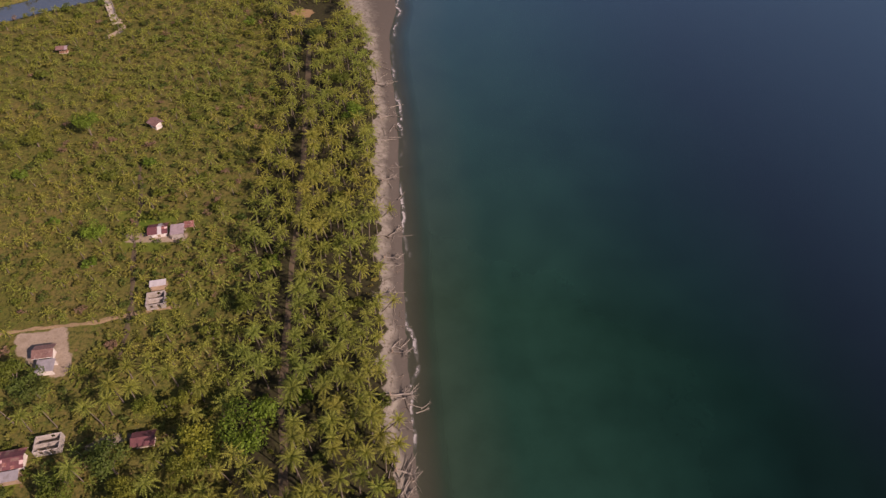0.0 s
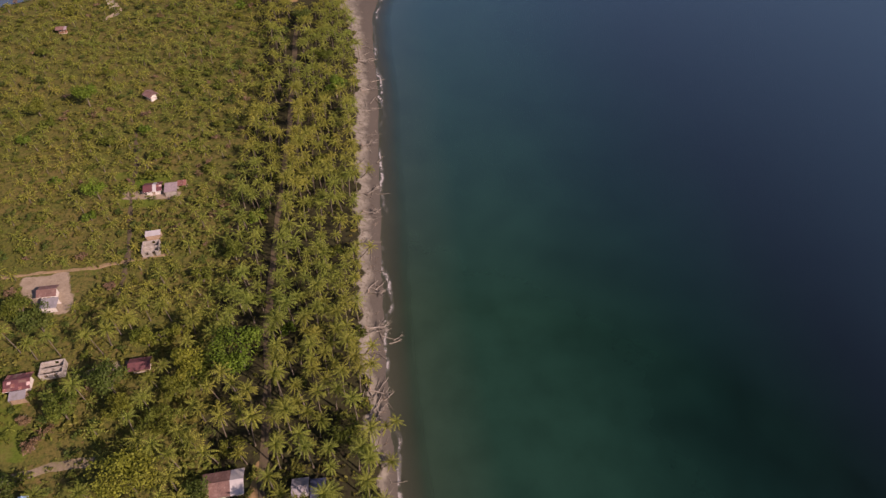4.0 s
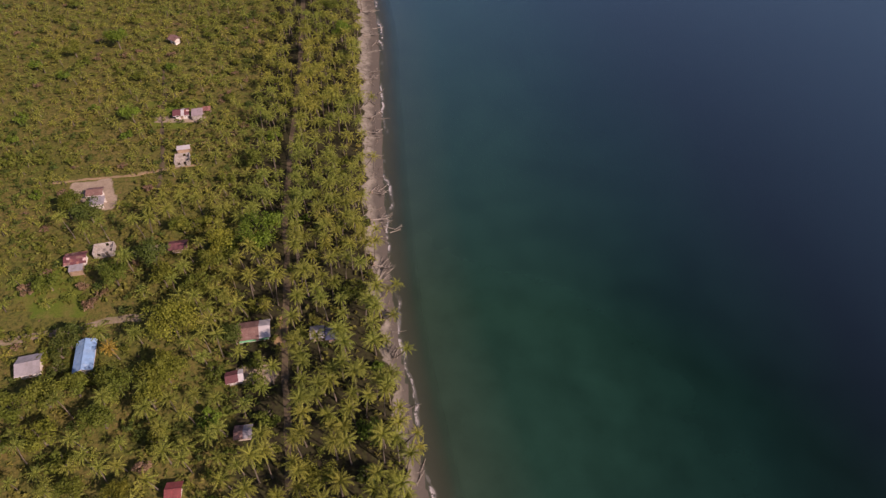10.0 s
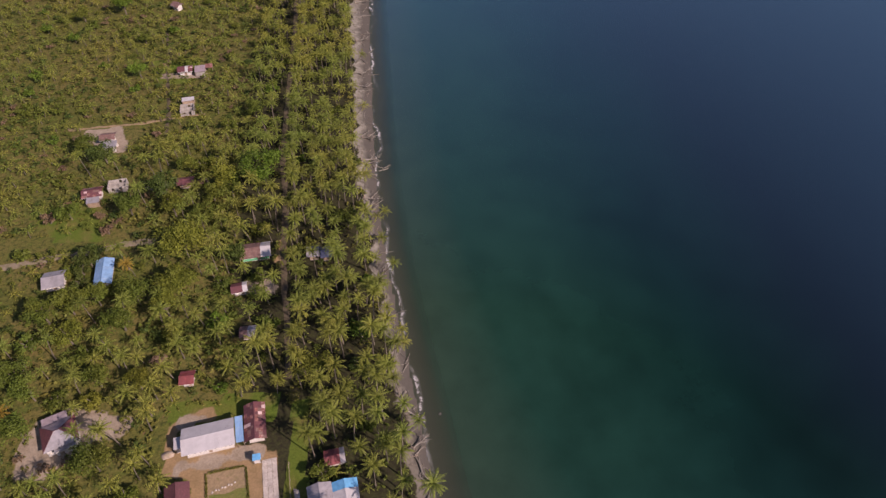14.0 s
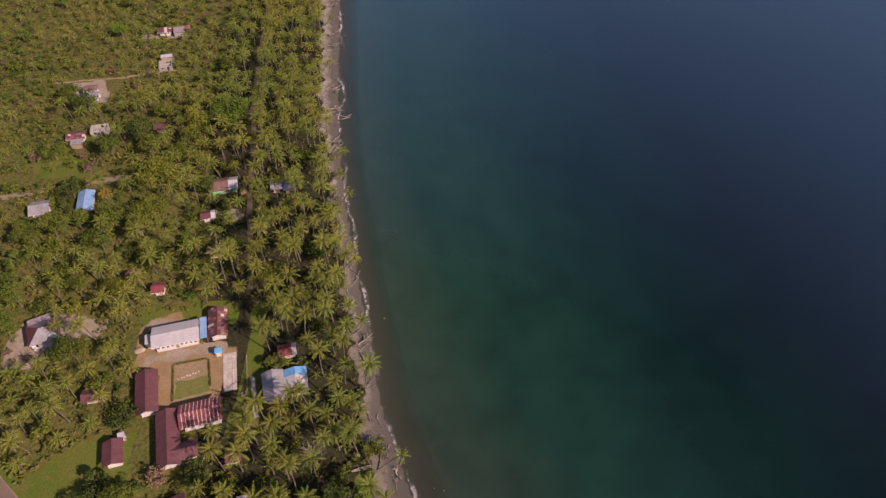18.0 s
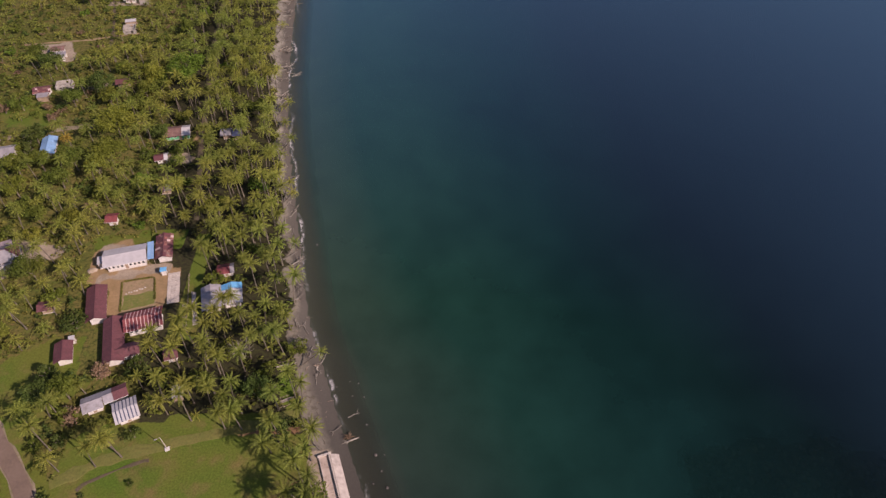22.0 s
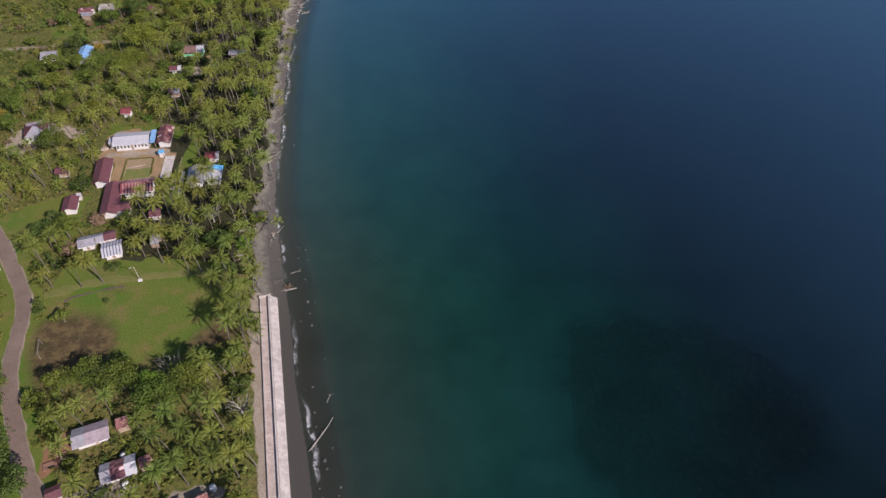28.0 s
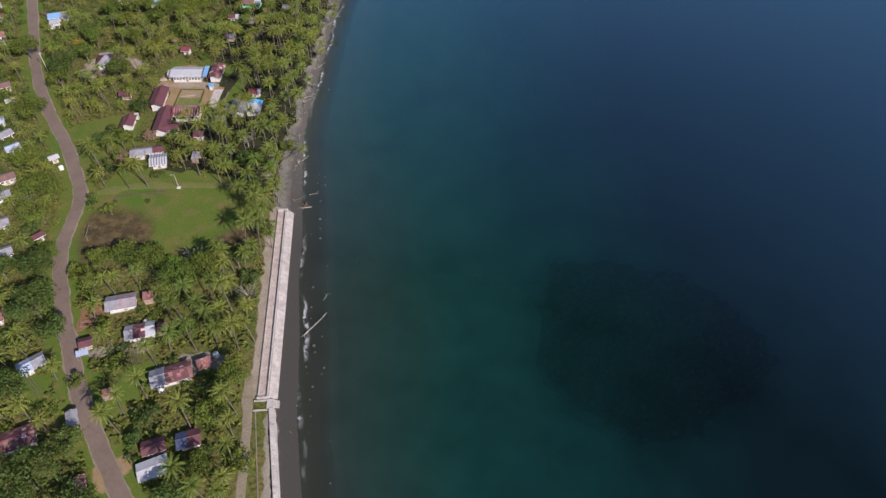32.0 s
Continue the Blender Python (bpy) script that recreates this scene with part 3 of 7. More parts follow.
def build_ground():
    zz = land_height(XX, YY)
    nx, ny = XX.shape
    verts = np.stack([XX, YY, zz], -1).reshape(-1, 3)
    i, j = np.meshgrid(np.arange(nx - 1), np.arange(ny - 1), indexing="ij")
    q = np.stack([i * ny + j, (i + 1) * ny + j, (i + 1) * ny + j + 1, i * ny + j + 1], -1).reshape(-1, 4)
    me = mesh_np("ground", verts, q, M["ground"], True)
    sand = np.clip((XX - veg_x(YY) + 1.5) / 3.0, 0, 1)
    behind = (YY < -82) & (YY > -195) & (XX < np.interp(YY, [-190, -146, -82], [62.0, 42.9, 22.6]))
    sand = np.where(behind, 0, sand)
    sand = np.maximum(sand, np.clip(1.3 - np.abs(near_line(RIVER, XX, YY) - 11) / 3.5, 0, 1) * (XX > -60))
    lawn = np.zeros(XX.shape)
    for poly in LAWNS:
        lawn[inside(poly, XX, YY)] = 1.0
    lawn = np.maximum(lawn, np.clip(1.35 - near_line(ROAD, XX, YY) / 6.5, 0, 1))
    scorch = np.zeros(XX.shape)
    for poly in SCORCHED:
        scorch[inside(poly, XX, YY)] = 1.0
    for _ in range(3):
        scorch[1:-1, 1:-1] = (scorch[1:-1, 1:-1] * 2 + scorch[:-2, 1:-1] + scorch[2:, 1:-1] + scorch[1:-1, :-2] + scorch[1:-1, 2:]) / 6
    weed = np.clip(1.3 - reef_reach(XX, YY), 0, 1) * 2
    # coastal palm belt, where the floor takes the shade-darkened litter colour
    litter_shade = np.clip((44 - veg_x(YY) + XX) / 8, 0, 1) * (YY > -78)
    bare = {key: np.zeros(XX.shape) for key in ("earth", "pale_earth", "grey_earth", "red_soil")}
    for key, poly in BARE:
        bare[key][inside(poly, XX, YY)] = 1.0
    for v in bare.values():
        v[1:-1, 1:-1] = (v[1:-1, 1:-1] * 2 + v[:-2, 1:-1] + v[2:, 1:-1] + v[1:-1, :-2] + v[1:-1, 2:]) / 6
    for name, values in (*bare.items(), ("sand", sand), ("lawn", lawn), ("scorch", scorch), ("weed", weed), ("litter_shade", litter_shade)):
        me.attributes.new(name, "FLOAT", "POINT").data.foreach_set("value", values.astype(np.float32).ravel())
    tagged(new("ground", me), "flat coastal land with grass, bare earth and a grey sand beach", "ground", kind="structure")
    keep = zz.reshape(-1) < SEA + 0.35
    qk = q[keep[q].any(axis=1)]
    used = np.unique(qk)
    remap = np.full(len(verts), -1)
    remap[used] = np.arange(len(used))
    wv = verts[used].copy()
    depth = SEA - wv[:, 2]
    wv[:, 2] = SEA
    me = mesh_np("water", wv, remap[qk], M["water"], True)
    dist = (XX - shore_x(YY)).reshape(-1)[used]
    reef = np.clip((1.12 - reef_reach(wv[:, 0], wv[:, 1])) / 0.3, 0, 1)
    for name, values in (("depth", np.maximum(depth, 0)), ("shore", dist), ("weed", reef)):
        me.attributes.new(name, "FLOAT", "POINT").data.foreach_set("value", values.astype(np.float32))
    tagged(new("sea", me), "calm dark green-blue sea with thin foam along the shore", "sea", kind="structure")


build_ground()


def patch(name, label, pts, material, z=0.04, ragged=0.5, step=1.2, kind="structure", category="ground"):
    """A thin sheet of earth or concrete on the ground, with an uneven edge and a rim."""
    rim = []
    for (ax, ay), (bx, by) in zip(pts, pts[1:] + pts[:1]):
        k = max(1, int(math.hypot(bx - ax, by - ay) / step))
        for i in range(k):
            x, y = ax + (bx - ax) * i / k, ay + (by - ay) * i / k
            w = noise.noise_vector((x * 0.45, y * 0.45, z * 50)) * ragged * 1.6
            rim.append((x + w.x, y + w.y))
    bm = bmesh.new()
    top = [bm.verts.new((x, y, z)) for x, y in rim]
    low = [bm.verts.new((x, y, -0.05)) for x, y in rim]
    bm.faces.new(top)
    for i in range(len(rim)):
        j = (i + 1) % len(rim)
        bm.faces.new((low[i], low[j], top[j], top[i]))
    bmesh.ops.recalc_face_normals(bm, faces=bm.faces)
    return tagged(part(name, bm, material, None), label, category, kind=kind)


def smooth_line(pts, per=6):
    out = []
    for i in range(len(pts) - 1):
        p = [Vector(pts[max(0, min(len(pts) - 1, i + k))]) for k in (-1, 0, 1, 2)]
        for k in range(per):
            t = k / per
            out.append(0.5 * ((2 * p[1]) + (p[2] - p[0]) * t + (2 * p[0] - 5 * p[1] + 4 * p[2] - p[3]) * t * t + (3 * p[1] - p[0] - 3 * p[2] + p[3]) * t ** 3))
    return out + [Vector(pts[-1])]


def strip(name, label, pts, width, material, z, ragged=0.2, category="road"):
    """A road or path: a slightly crowned strip along a line."""
    line = smooth_line(pts)
    bm = bmesh.new()
    rows = []
    for i, p in enumerate(line):
        d = (line[min(i + 1, len(line) - 1)] - line[max(i - 1, 0)]).normalized()
        side = Vector((d.y, -d.x))
        row = []
        for k, h in ((-1, -0.05), (-0.97, 0.0), (0, 0.03), (0.97, 0.0), (1, -0.05)):
            w = width / 2 * k + (noise.noise((p.x * 0.3, p.y * 0.3, k * 9)) * ragged if k else 0)
            q = p + side * w
            row.append(bm.verts.new((q.x, q.y, z + h)))
        rows.append(row)
    for a, b in zip(rows, rows[1:]):
        for k in range(4):
            bm.faces.new((a[k], a[k + 1], b[k + 1], b[k]))
    bmesh.ops.recalc_face_normals(bm, faces=bm.faces)
    return tagged(part(name, bm, material, None), label, category, kind="structure")


strip("road_shoulder", "pale gravel verge of the village road", ROAD, 4.3, M["gravel"], 0.05, 0.7)
strip("road", "narrow worn grey-brown asphalt village road", ROAD, 3.7, M["asphalt"], 0.12, 0.25)
# dark strip: the palms' shade over the track is partly in its colour
strip("track", "earth track between the coconut palms, coloured dark for their shade", TRACK, 1.7, M["shade_earth"], 0.05, 0.9, "path")
strip("track", "earth path through the grass by the houses", [(-122, 104.5), (-106, 107), (-94, 109), (-84, 112), (-74, 114)], 1.1, M["dirt"], 0.05, 0.8, "path")
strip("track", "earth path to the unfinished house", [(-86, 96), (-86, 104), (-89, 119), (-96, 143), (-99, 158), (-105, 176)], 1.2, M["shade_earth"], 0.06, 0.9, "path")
strip("track", "grey earth lane beside the blue house", [(-135, 33), (-112, 37.5), (-104, 40), (-92, 43), (-82, 46), (-74, 47)], 2.4, M["gravel"], 0.05, 0.7, "path")
strip("track", "grassy earth path along the field", [(-40, -88), (-28, -82), (-10, -77.5), (6, -74), (14, -71)], 2.6, M["worn_grass"], 0.05, 1.4, "path")
strip("ditch", "shallow dark ditch across the grass field", [(-33.5, -89.5), (-31.6, -87.7), (-27.5, -85.6), (-23, -83.8), (-19.1, -82.6)], 0.8, M["shade_earth"], 0.04, 0.5, "ditch")
strip("track", "grey earth path behind the old sea wall", [(36, -142), (38, -148), (41, -155), (46.5, -171), (54, -188)], 2.2, M["gravel"], 0.05, 0.6, "path")
strip("track", "pale track to the river bridge", [(-148, 262), (-143, 270), (-148, 279)], 3.0, M["pale_dirt"], 0.05, 0.4, "path")

patch("lawn_bed", "grass bed with hedges in the school yard", [(-41.6, -28.2), (-32.4, -26.4), (-29.6, -36.8), (-38.8, -39.2)], M["dirt"], 0.05, 0.2)


def school_garden():
    """Grass inside the yard and the clipped hedge round it."""
    patch("grass_plot", "square plot of grass in the school yard", [(-39.6, -33.4), (-31.4, -31.2), (-30.2, -36.4), (-38.4, -38.6)], M["turf"], 0.09, 0.5)


def court():
    t = thing("concrete_court", "pale weathered concrete slab beside the school yard", "slab", pose(-26.3, -30.4, 0, 0, 0, 12))
    for i in range(3):
        for j in range(7):
            x, y, g = -1.7 + i * 1.14, -5.8 + j * 1.66, 0.03
            part("slab", boxes((x + g, x + 1.14 - g, y + g, y + 1.66 - g, -0.1, 0.11 + 0.01 * ((i + j) % 2))), M["concrete"], t)


school_garden()
court()


# ---- sea wall ----
def along_wall(a, b, s, off, z=0.0, turn=True):
    d = (b - a).normalized()
    p = a + d * s + Vector((-d.y, d.x)) * off
    return pose(p.x, p.y, z, 0, 0, math.degrees(math.atan2(d.y, d.x)) if turn else 0)


def prism(profile, length, skew=0.0):
    """A profile in the y-z plane pushed along x."""
    bm = bmesh.new()
    a = [bm.verts.new((0.015, y, z)) for y, z in profile]
    b = [bm.verts.new((length - 0.015, y + skew, z)) for y, z in profile]
    bm.faces.new(a)
    bm.faces.new(b[::-1])
    for i in range(len(profile)):
        j = (i + 1) % len(profile)
        bm.faces.new((a[j], a[i], b[i], b[j]))
    bmesh.ops.recalc_face_normals(bm, faces=bm.faces)
    return bm


def sea_wall():
    span = (WALL_B - WALL_A).length
    t = thing("sea_wall", "pale concrete sea wall with walkway, parapet and sloping face", "sea wall", pose(0, 0, 0))
    k = 22
    step = span / k
    for name, prof, mt, lab in (
            ("revetment_slab", [(0.05, -1.6), (0.05, 0.55), (0.3, 0.62), (2.2, -1.0), (2.2, -1.7)], "revetment", "pale sloping concrete slab"),
            ("parapet", [(-0.2, -0.3), (-0.18, 0.9), (0.04, 0.9), (0.05, -0.3)], "concrete", ""),
            ("walkway_slab", [(-2.3, -0.2), (-2.3, 0.24), (-0.2, 0.26), (-0.2, -0.2)], "walk", "pinkish concrete walkway slab"),
            ("kerb", [(-2.52, -0.2), (-2.52, 0.5), (-2.3, 0.5), (-2.3, -0.2)], "revetment", "")):
        proto = None
        for i in range(k):
            if proto is None:
                proto = part(name, prism(prof, step), M[mt], t, lab, along_wall(WALL_A, WALL_B, 0, 0))
            else:
                o = new(name, proto.data)
                o.parent = t
                o.matrix_basis = along_wall(WALL_A, WALL_B, i * step, 0, (0.012 if i % 3 == 1 else 0.0))
    for s in (-0.35, span - 0.1):
        part("end_wall", boxes((0, 0.4, -2.7, 0.5, -1.0, 0.75)), M["concrete"], t, "", along_wall(WALL_A, WALL_B, s, 0))
    part("stair_block", boxes((0, 2.4, -0.1, 1.6, -1.4, 0.35), (0.2, 2.0, 1.6, 2.2, -1.4, 0.0), (0.2, 2.0, 2.2, 2.8, -1.4, -0.4)), M["concrete"], t, "", along_wall(WALL_A, WALL_B, span + 0.5, 0))
    part("cross_beam", boxes((0, 0.3, -3.3, 0.4, -0.3, 0.42), (2.6, 2.9, -3.3, 0.2, -0.3, 0.42)), M["revetment"], t, "", along_wall(WALL_A, WALL_B, span + 0.6, 0))
    u = thing("old_sea_wall", "older narrow grey concrete sea wall with grass behind it", "sea wall", pose(0, 0, 0))
    start = WALL_B + (WALL_C - WALL_B).normalized() * 3.2
    span = (WALL_C - start).length
    for i in range(16):
        part("wall_block", prism([(0.0, -1.7), (0.1, 0.5), (1.25, 0.45), (1.7, -1.7)], span / 16), M["concrete"], u, "", along_wall(start, WALL_C, i * span / 16, 0))
        part("inner_kerb", prism([(-3.3, -0.2), (-3.3, 0.16), (-3.05, 0.16), (-3.05, -0.2)], span / 16), M["gravel"], u, "", along_wall(start, WALL_C, i * span / 16, 0))


sea_wall()


# ---- houses ----
def panel_with_openings(length, height, thick, openings):
    """A wall panel along x from 0, its outer face at y=0, in one piece, with the openings cut through it."""
    xs = sorted({0.0, length, *(o[0] for o in openings), *(o[1] for o in openings)})
    zs = sorted({0.0, height, *(o[2] for o in openings), *(o[3] for o in openings)})
    solid = {(i, k) for i in range(len(xs) - 1) for k in range(len(zs) - 1)
             if not any(a <= xs[i] < b and lo <= zs[k] < hi for a, b, lo, hi in openings)}
    bm = bmesh.new()
    made = {}

    def vert(i, k, y):
        if (i, k, y) not in made:
            made[i, k, y] = bm.verts.new((xs[i], y, zs[k]))
        return made[i, k, y]
    for i, k in solid:
        ring = ((i, k), (i + 1, k), (i + 1, k + 1), (i, k + 1))
        bm.faces.new([vert(*c, 0.0) for c in ring])
        bm.faces.new([vert(*c, thick) for c in ring[::-1]])
        for (da, db), c, d in (((0, -1), ring[0], ring[1]), ((1, 0), ring[1], ring[2]), ((0, 1), ring[2], ring[3]), ((-1, 0), ring[3], ring[0])):
            if (i + da, k + db) not in solid:
                bm.faces.new((vert(*d, 0.0), vert(*c, 0.0), vert(*c, thick), vert(*d, thick)))
    return bm


def gable_wall(width, height, rise, thick):
    bm = bmesh.new()
    pts = [(0, 0), (width, 0), (width, height), (width / 2, height + rise), (0, height)]
    a, b = [[bm.verts.new((x, y, z)) for x, z in pts] for y in (0, thick)]
    bm.faces.new(a)
    bm.faces.new(b[::-1])
    for i in range(5):
        j = (i + 1) % 5
        bm.faces.new((a[j], a[i], b[i], b[j]))
    bmesh.ops.recalc_face_normals(bm, faces=bm.faces)
    return bm


def sheet_mesh(width, length, material, ribs=4):
    """One corrugated sheet: x across, y up the slope."""
    v, f = [], []
    k = ribs * 2
    for y in (0.0, length):
        for i in range(k + 1):
            v.append((width * i / k, y, 0.022 if i % 2 else 0.0))
    for i in range(k):
        f.append((i, i + 1, k + 2 + i, k + 1 + i))
    return mesh_from("roof_sheet", v, f, material)


HOUSES, SHADED = [], set()
YARD_TREES = []
pick_rng = np.random.default_rng(11)


def house(name, label, x, y, L, W, ang, roof, wall="plaster", eave=2.25, pitch=22, windows=3, door=True, category="house", ridge=True, out=0.85, base=0.0):
    """A gabled house, ridge along x: roof = [(share of the length, material), ...]."""
    t = thing(name, label, category, pose(x, y, base, 0, 0, ang))
    HOUSES.append((x, y, L, W, ang))
    tan = math.tan(radians(pitch))
    hw, wl, ww, thick = W / 2, L - 2 * out, W - 2 * out, 0.14
    part("plinth", boxes((-wl / 2 - 0.1, wl / 2 + 0.1, -ww / 2 - 0.1, ww / 2 + 0.1, -0.2 - base, 0.18)), M["concrete"], t)
    h = eave - 0.18 + out * tan * 0.5
    spots = []
    if windows:
        bay = wl / (windows + (1 if door else 0))
        for i in range(windows + (1 if door else 0)):
            c = (i + 0.5) * bay
            is_door = door and i == (windows + 1) // 2
            half = 0.45 if is_door else min(0.55, bay * 0.32)
            spots.append((c - half, c + half, 0.0 if is_door else 0.85, 2.02 if is_door else 1.95, is_door))
    for side, turn in ((-1, 0), (1, 180)):
        m = pose(side * wl / 2, side * ww / 2, 0.18, 0, 0, turn)
        w = part("wall", panel_with_openings(wl, h, thick, [s[:4] for s in spots]), M[wall], t, "", m)
        for a, b, lo, hi, is_door in spots:
            if is_door:
                part("door", boxes((a + 0.03, b - 0.03, 0.05, 0.1, 0.0, hi - 0.03)), M["board"], w)
            else:
                part("window", boxes((a, a + 0.06, 0.02, 0.09, lo, hi), (b - 0.06, b, 0.02, 0.09, lo, hi), (a + 0.06, b - 0.06, 0.02, 0.09, lo, lo + 0.06), (a + 0.06, b - 0.06, 0.02, 0.09, hi - 0.06, hi)), M["trim"], w)
                part("pane", boxes((a + 0.06, b - 0.06, 0.045, 0.06, lo + 0.06, hi - 0.06)), M["glass"], w)
    rise = ww / 2 * tan
    for side, turn in ((-1, -90), (1, 90)):
        part("gable_wall", gable_wall(ww - 2 * thick - 0.004, h, rise * 0.96, thick), M[wall], t, "", pose(side * wl / 2, (ww / 2 - thick - 0.002) * -side, 0.18, 0, 0, turn))
    # roof: deck, sheets, ridge cap and boards along the edges
    top = eave + hw * tan
    bm = bmesh.new()
    prof = [(-hw, eave - 0.06), (0, top - 0.06), (hw, eave - 0.06), (hw, eave - 0.01), (0, top - 0.01), (-hw, eave - 0.01)]
    a, b = [[bm.verts.new((sx * L / 2, py, pz)) for py, pz in prof] for sx in (-1, 1)]
    for i in range(6):
        j = (i + 1) % 6
        bm.faces.new((a[j], a[i], b[i], b[j]))
    bm.faces.new((a[0], a[1], a[4], a[5]))
    bm.faces.new((a[1], a[2], a[3], a[4]))
    bm.faces.new((b[0], b[5], b[4], b[1]))
    bm.faces.new((b[1], b[4], b[3], b[2]))
    bmesh.ops.recalc_face_normals(bm, faces=bm.faces)
    deck = part("roof", bm, M["dark_trim"], t)
    slope = hw / math.cos(radians(pitch)) + 0.08
    x0 = -L / 2
    for share, mt in roof:
        n = max(1, round(L * share / 0.95))
        w = L * share / n
        patchy = mt == "patchy"
        rows = 3 if patchy else 1
        mats = ["maroon", "rust", "brown", "pink"] if patchy else [mt]
        mes = [sheet_mesh(w, slope / rows + (0.08 if patchy else 0), M[k]) for k in mats]
        for i, side, row in [(i, s, q) for i in range(n) for s in (-1, 1) for q in range(rows)]:
            pick = int(pick_rng.choice(4, p=(0.58, 0.22, 0.12, 0.08))) if patchy else 0
            o = new("roof_sheet", mes[pick])
            o.parent = deck
            e = (hw + 0.08 * math.cos(radians(pitch)))
            lift = 0.012 + 0.006 * ((i * 7 + (side > 0)) % 3)
            ze = eave - 0.08 * math.sin(radians(pitch)) + lift
            if side < 0:
                o.matrix_basis = pose(x0 + i * w, -e, ze, pitch, 0, 0) @ pose(0, row * slope / rows - (0.06 if row else 0), 0.006 * row)
            else:
                o.matrix_basis = pose(x0 + (i + 1) * w, e, ze, 0, 0, 180) @ pose(0, 0, 0, pitch, 0, 0) @ pose(0, row * slope / rows - (0.06 if row else 0), 0.006 * row)
        if ridge:
            part("ridge_cap", boxes_ridge(x0, x0 + L * share, top, pitch), M["maroon" if patchy else mt], deck)
        x0 += L * share
    for side in (-1, 1):
        part("fascia", boxes((-L / 2, L / 2, side * hw - 0.012, side * hw + 0.012, eave - 0.2, eave - 0.065)), M["trim"] if wall == "plaster" else M["dark_trim"], deck)
    return t


def boxes_ridge(x0, x1, top, pitch):
    bm = bmesh.new()
    d = 0.28
    dz = d * math.tan(radians(pitch))
    rows = []
    for x in (x0, x1):
        rows.append([bm.verts.new((x, y, z)) for y, z in ((-d, top - dz + 0.075), (0, top + 0.09), (d, top - dz + 0.075), (d, top - dz + 0.06), (0, top + 0.07), (-d, top - dz + 0.06))])
    a, b = rows
    for i in range(6):
        j = (i + 1) % 6
        bm.faces.new((a[j], a[i], b[i], b[j]))
    bm.faces.new(a)
    bm.faces.new(b[::-1])
    bmesh.ops.recalc_face_normals(bm, faces=bm.faces)
    return bm


def lean_to(name, label, x, y, L, W, ang, mt, high=2.7, low=2.2, category="shed", posts=True, wall=None):
    """A single-slope roof of sheets on posts, falling towards -y."""
    t = thing(name, label, category, pose(x, y, 0, 0, 0, ang))
    HOUSES.append((x, y, L, W, ang))
    tilt = math.degrees(math.atan2(high - low, W))
    n = max(1, round(L / 0.95))
    me = sheet_mesh(L / n, math.hypot(W, high - low), M[mt])
    for i in range(n):
        part("roof_sheet", me, None, t, "", pose(-L / 2 + i * L / n, -W / 2, low + 0.01 * (i % 2), tilt, 0, 0))
    part("purlin", boxes((-L / 2, L / 2, W / 2 - 0.2, W / 2 - 0.1, high - 0.22, high - 0.1)), M["wood"], t)
    part("purlin", boxes((-L / 2, L / 2, -W / 2 + 0.1, -W / 2 + 0.2, low - 0.1, low - 0.0)), M["wood"], t)
    for sx in (-1, 1):
        part("post", boxes((sx * (L / 2 - 0.15) - 0.05, sx * (L / 2 - 0.15) + 0.05, W / 2 - 0.2, W / 2 - 0.1, -0.1, high - 0.22)), M["wood"], t)
        part("post", boxes((sx * (L / 2 - 0.15) - 0.05, sx * (L / 2 - 0.15) + 0.05, -W / 2 + 0.1, -W / 2 + 0.2, -0.1, low - 0.1)), M["wood"], t)
    if wall:
        part("wall", boxes((-L / 2 + 0.25, L / 2 - 0.25, -W / 2 + 0.3, -W / 2 + 0.4, -0.1, low - 0.1)), M[wall], t)
        part("wall", boxes((-L / 2 + 0.25, L / 2 - 0.25, W / 2 - 0.4, W / 2 - 0.3, -0.1, high - 0.25)), M[wall], t)
    return t


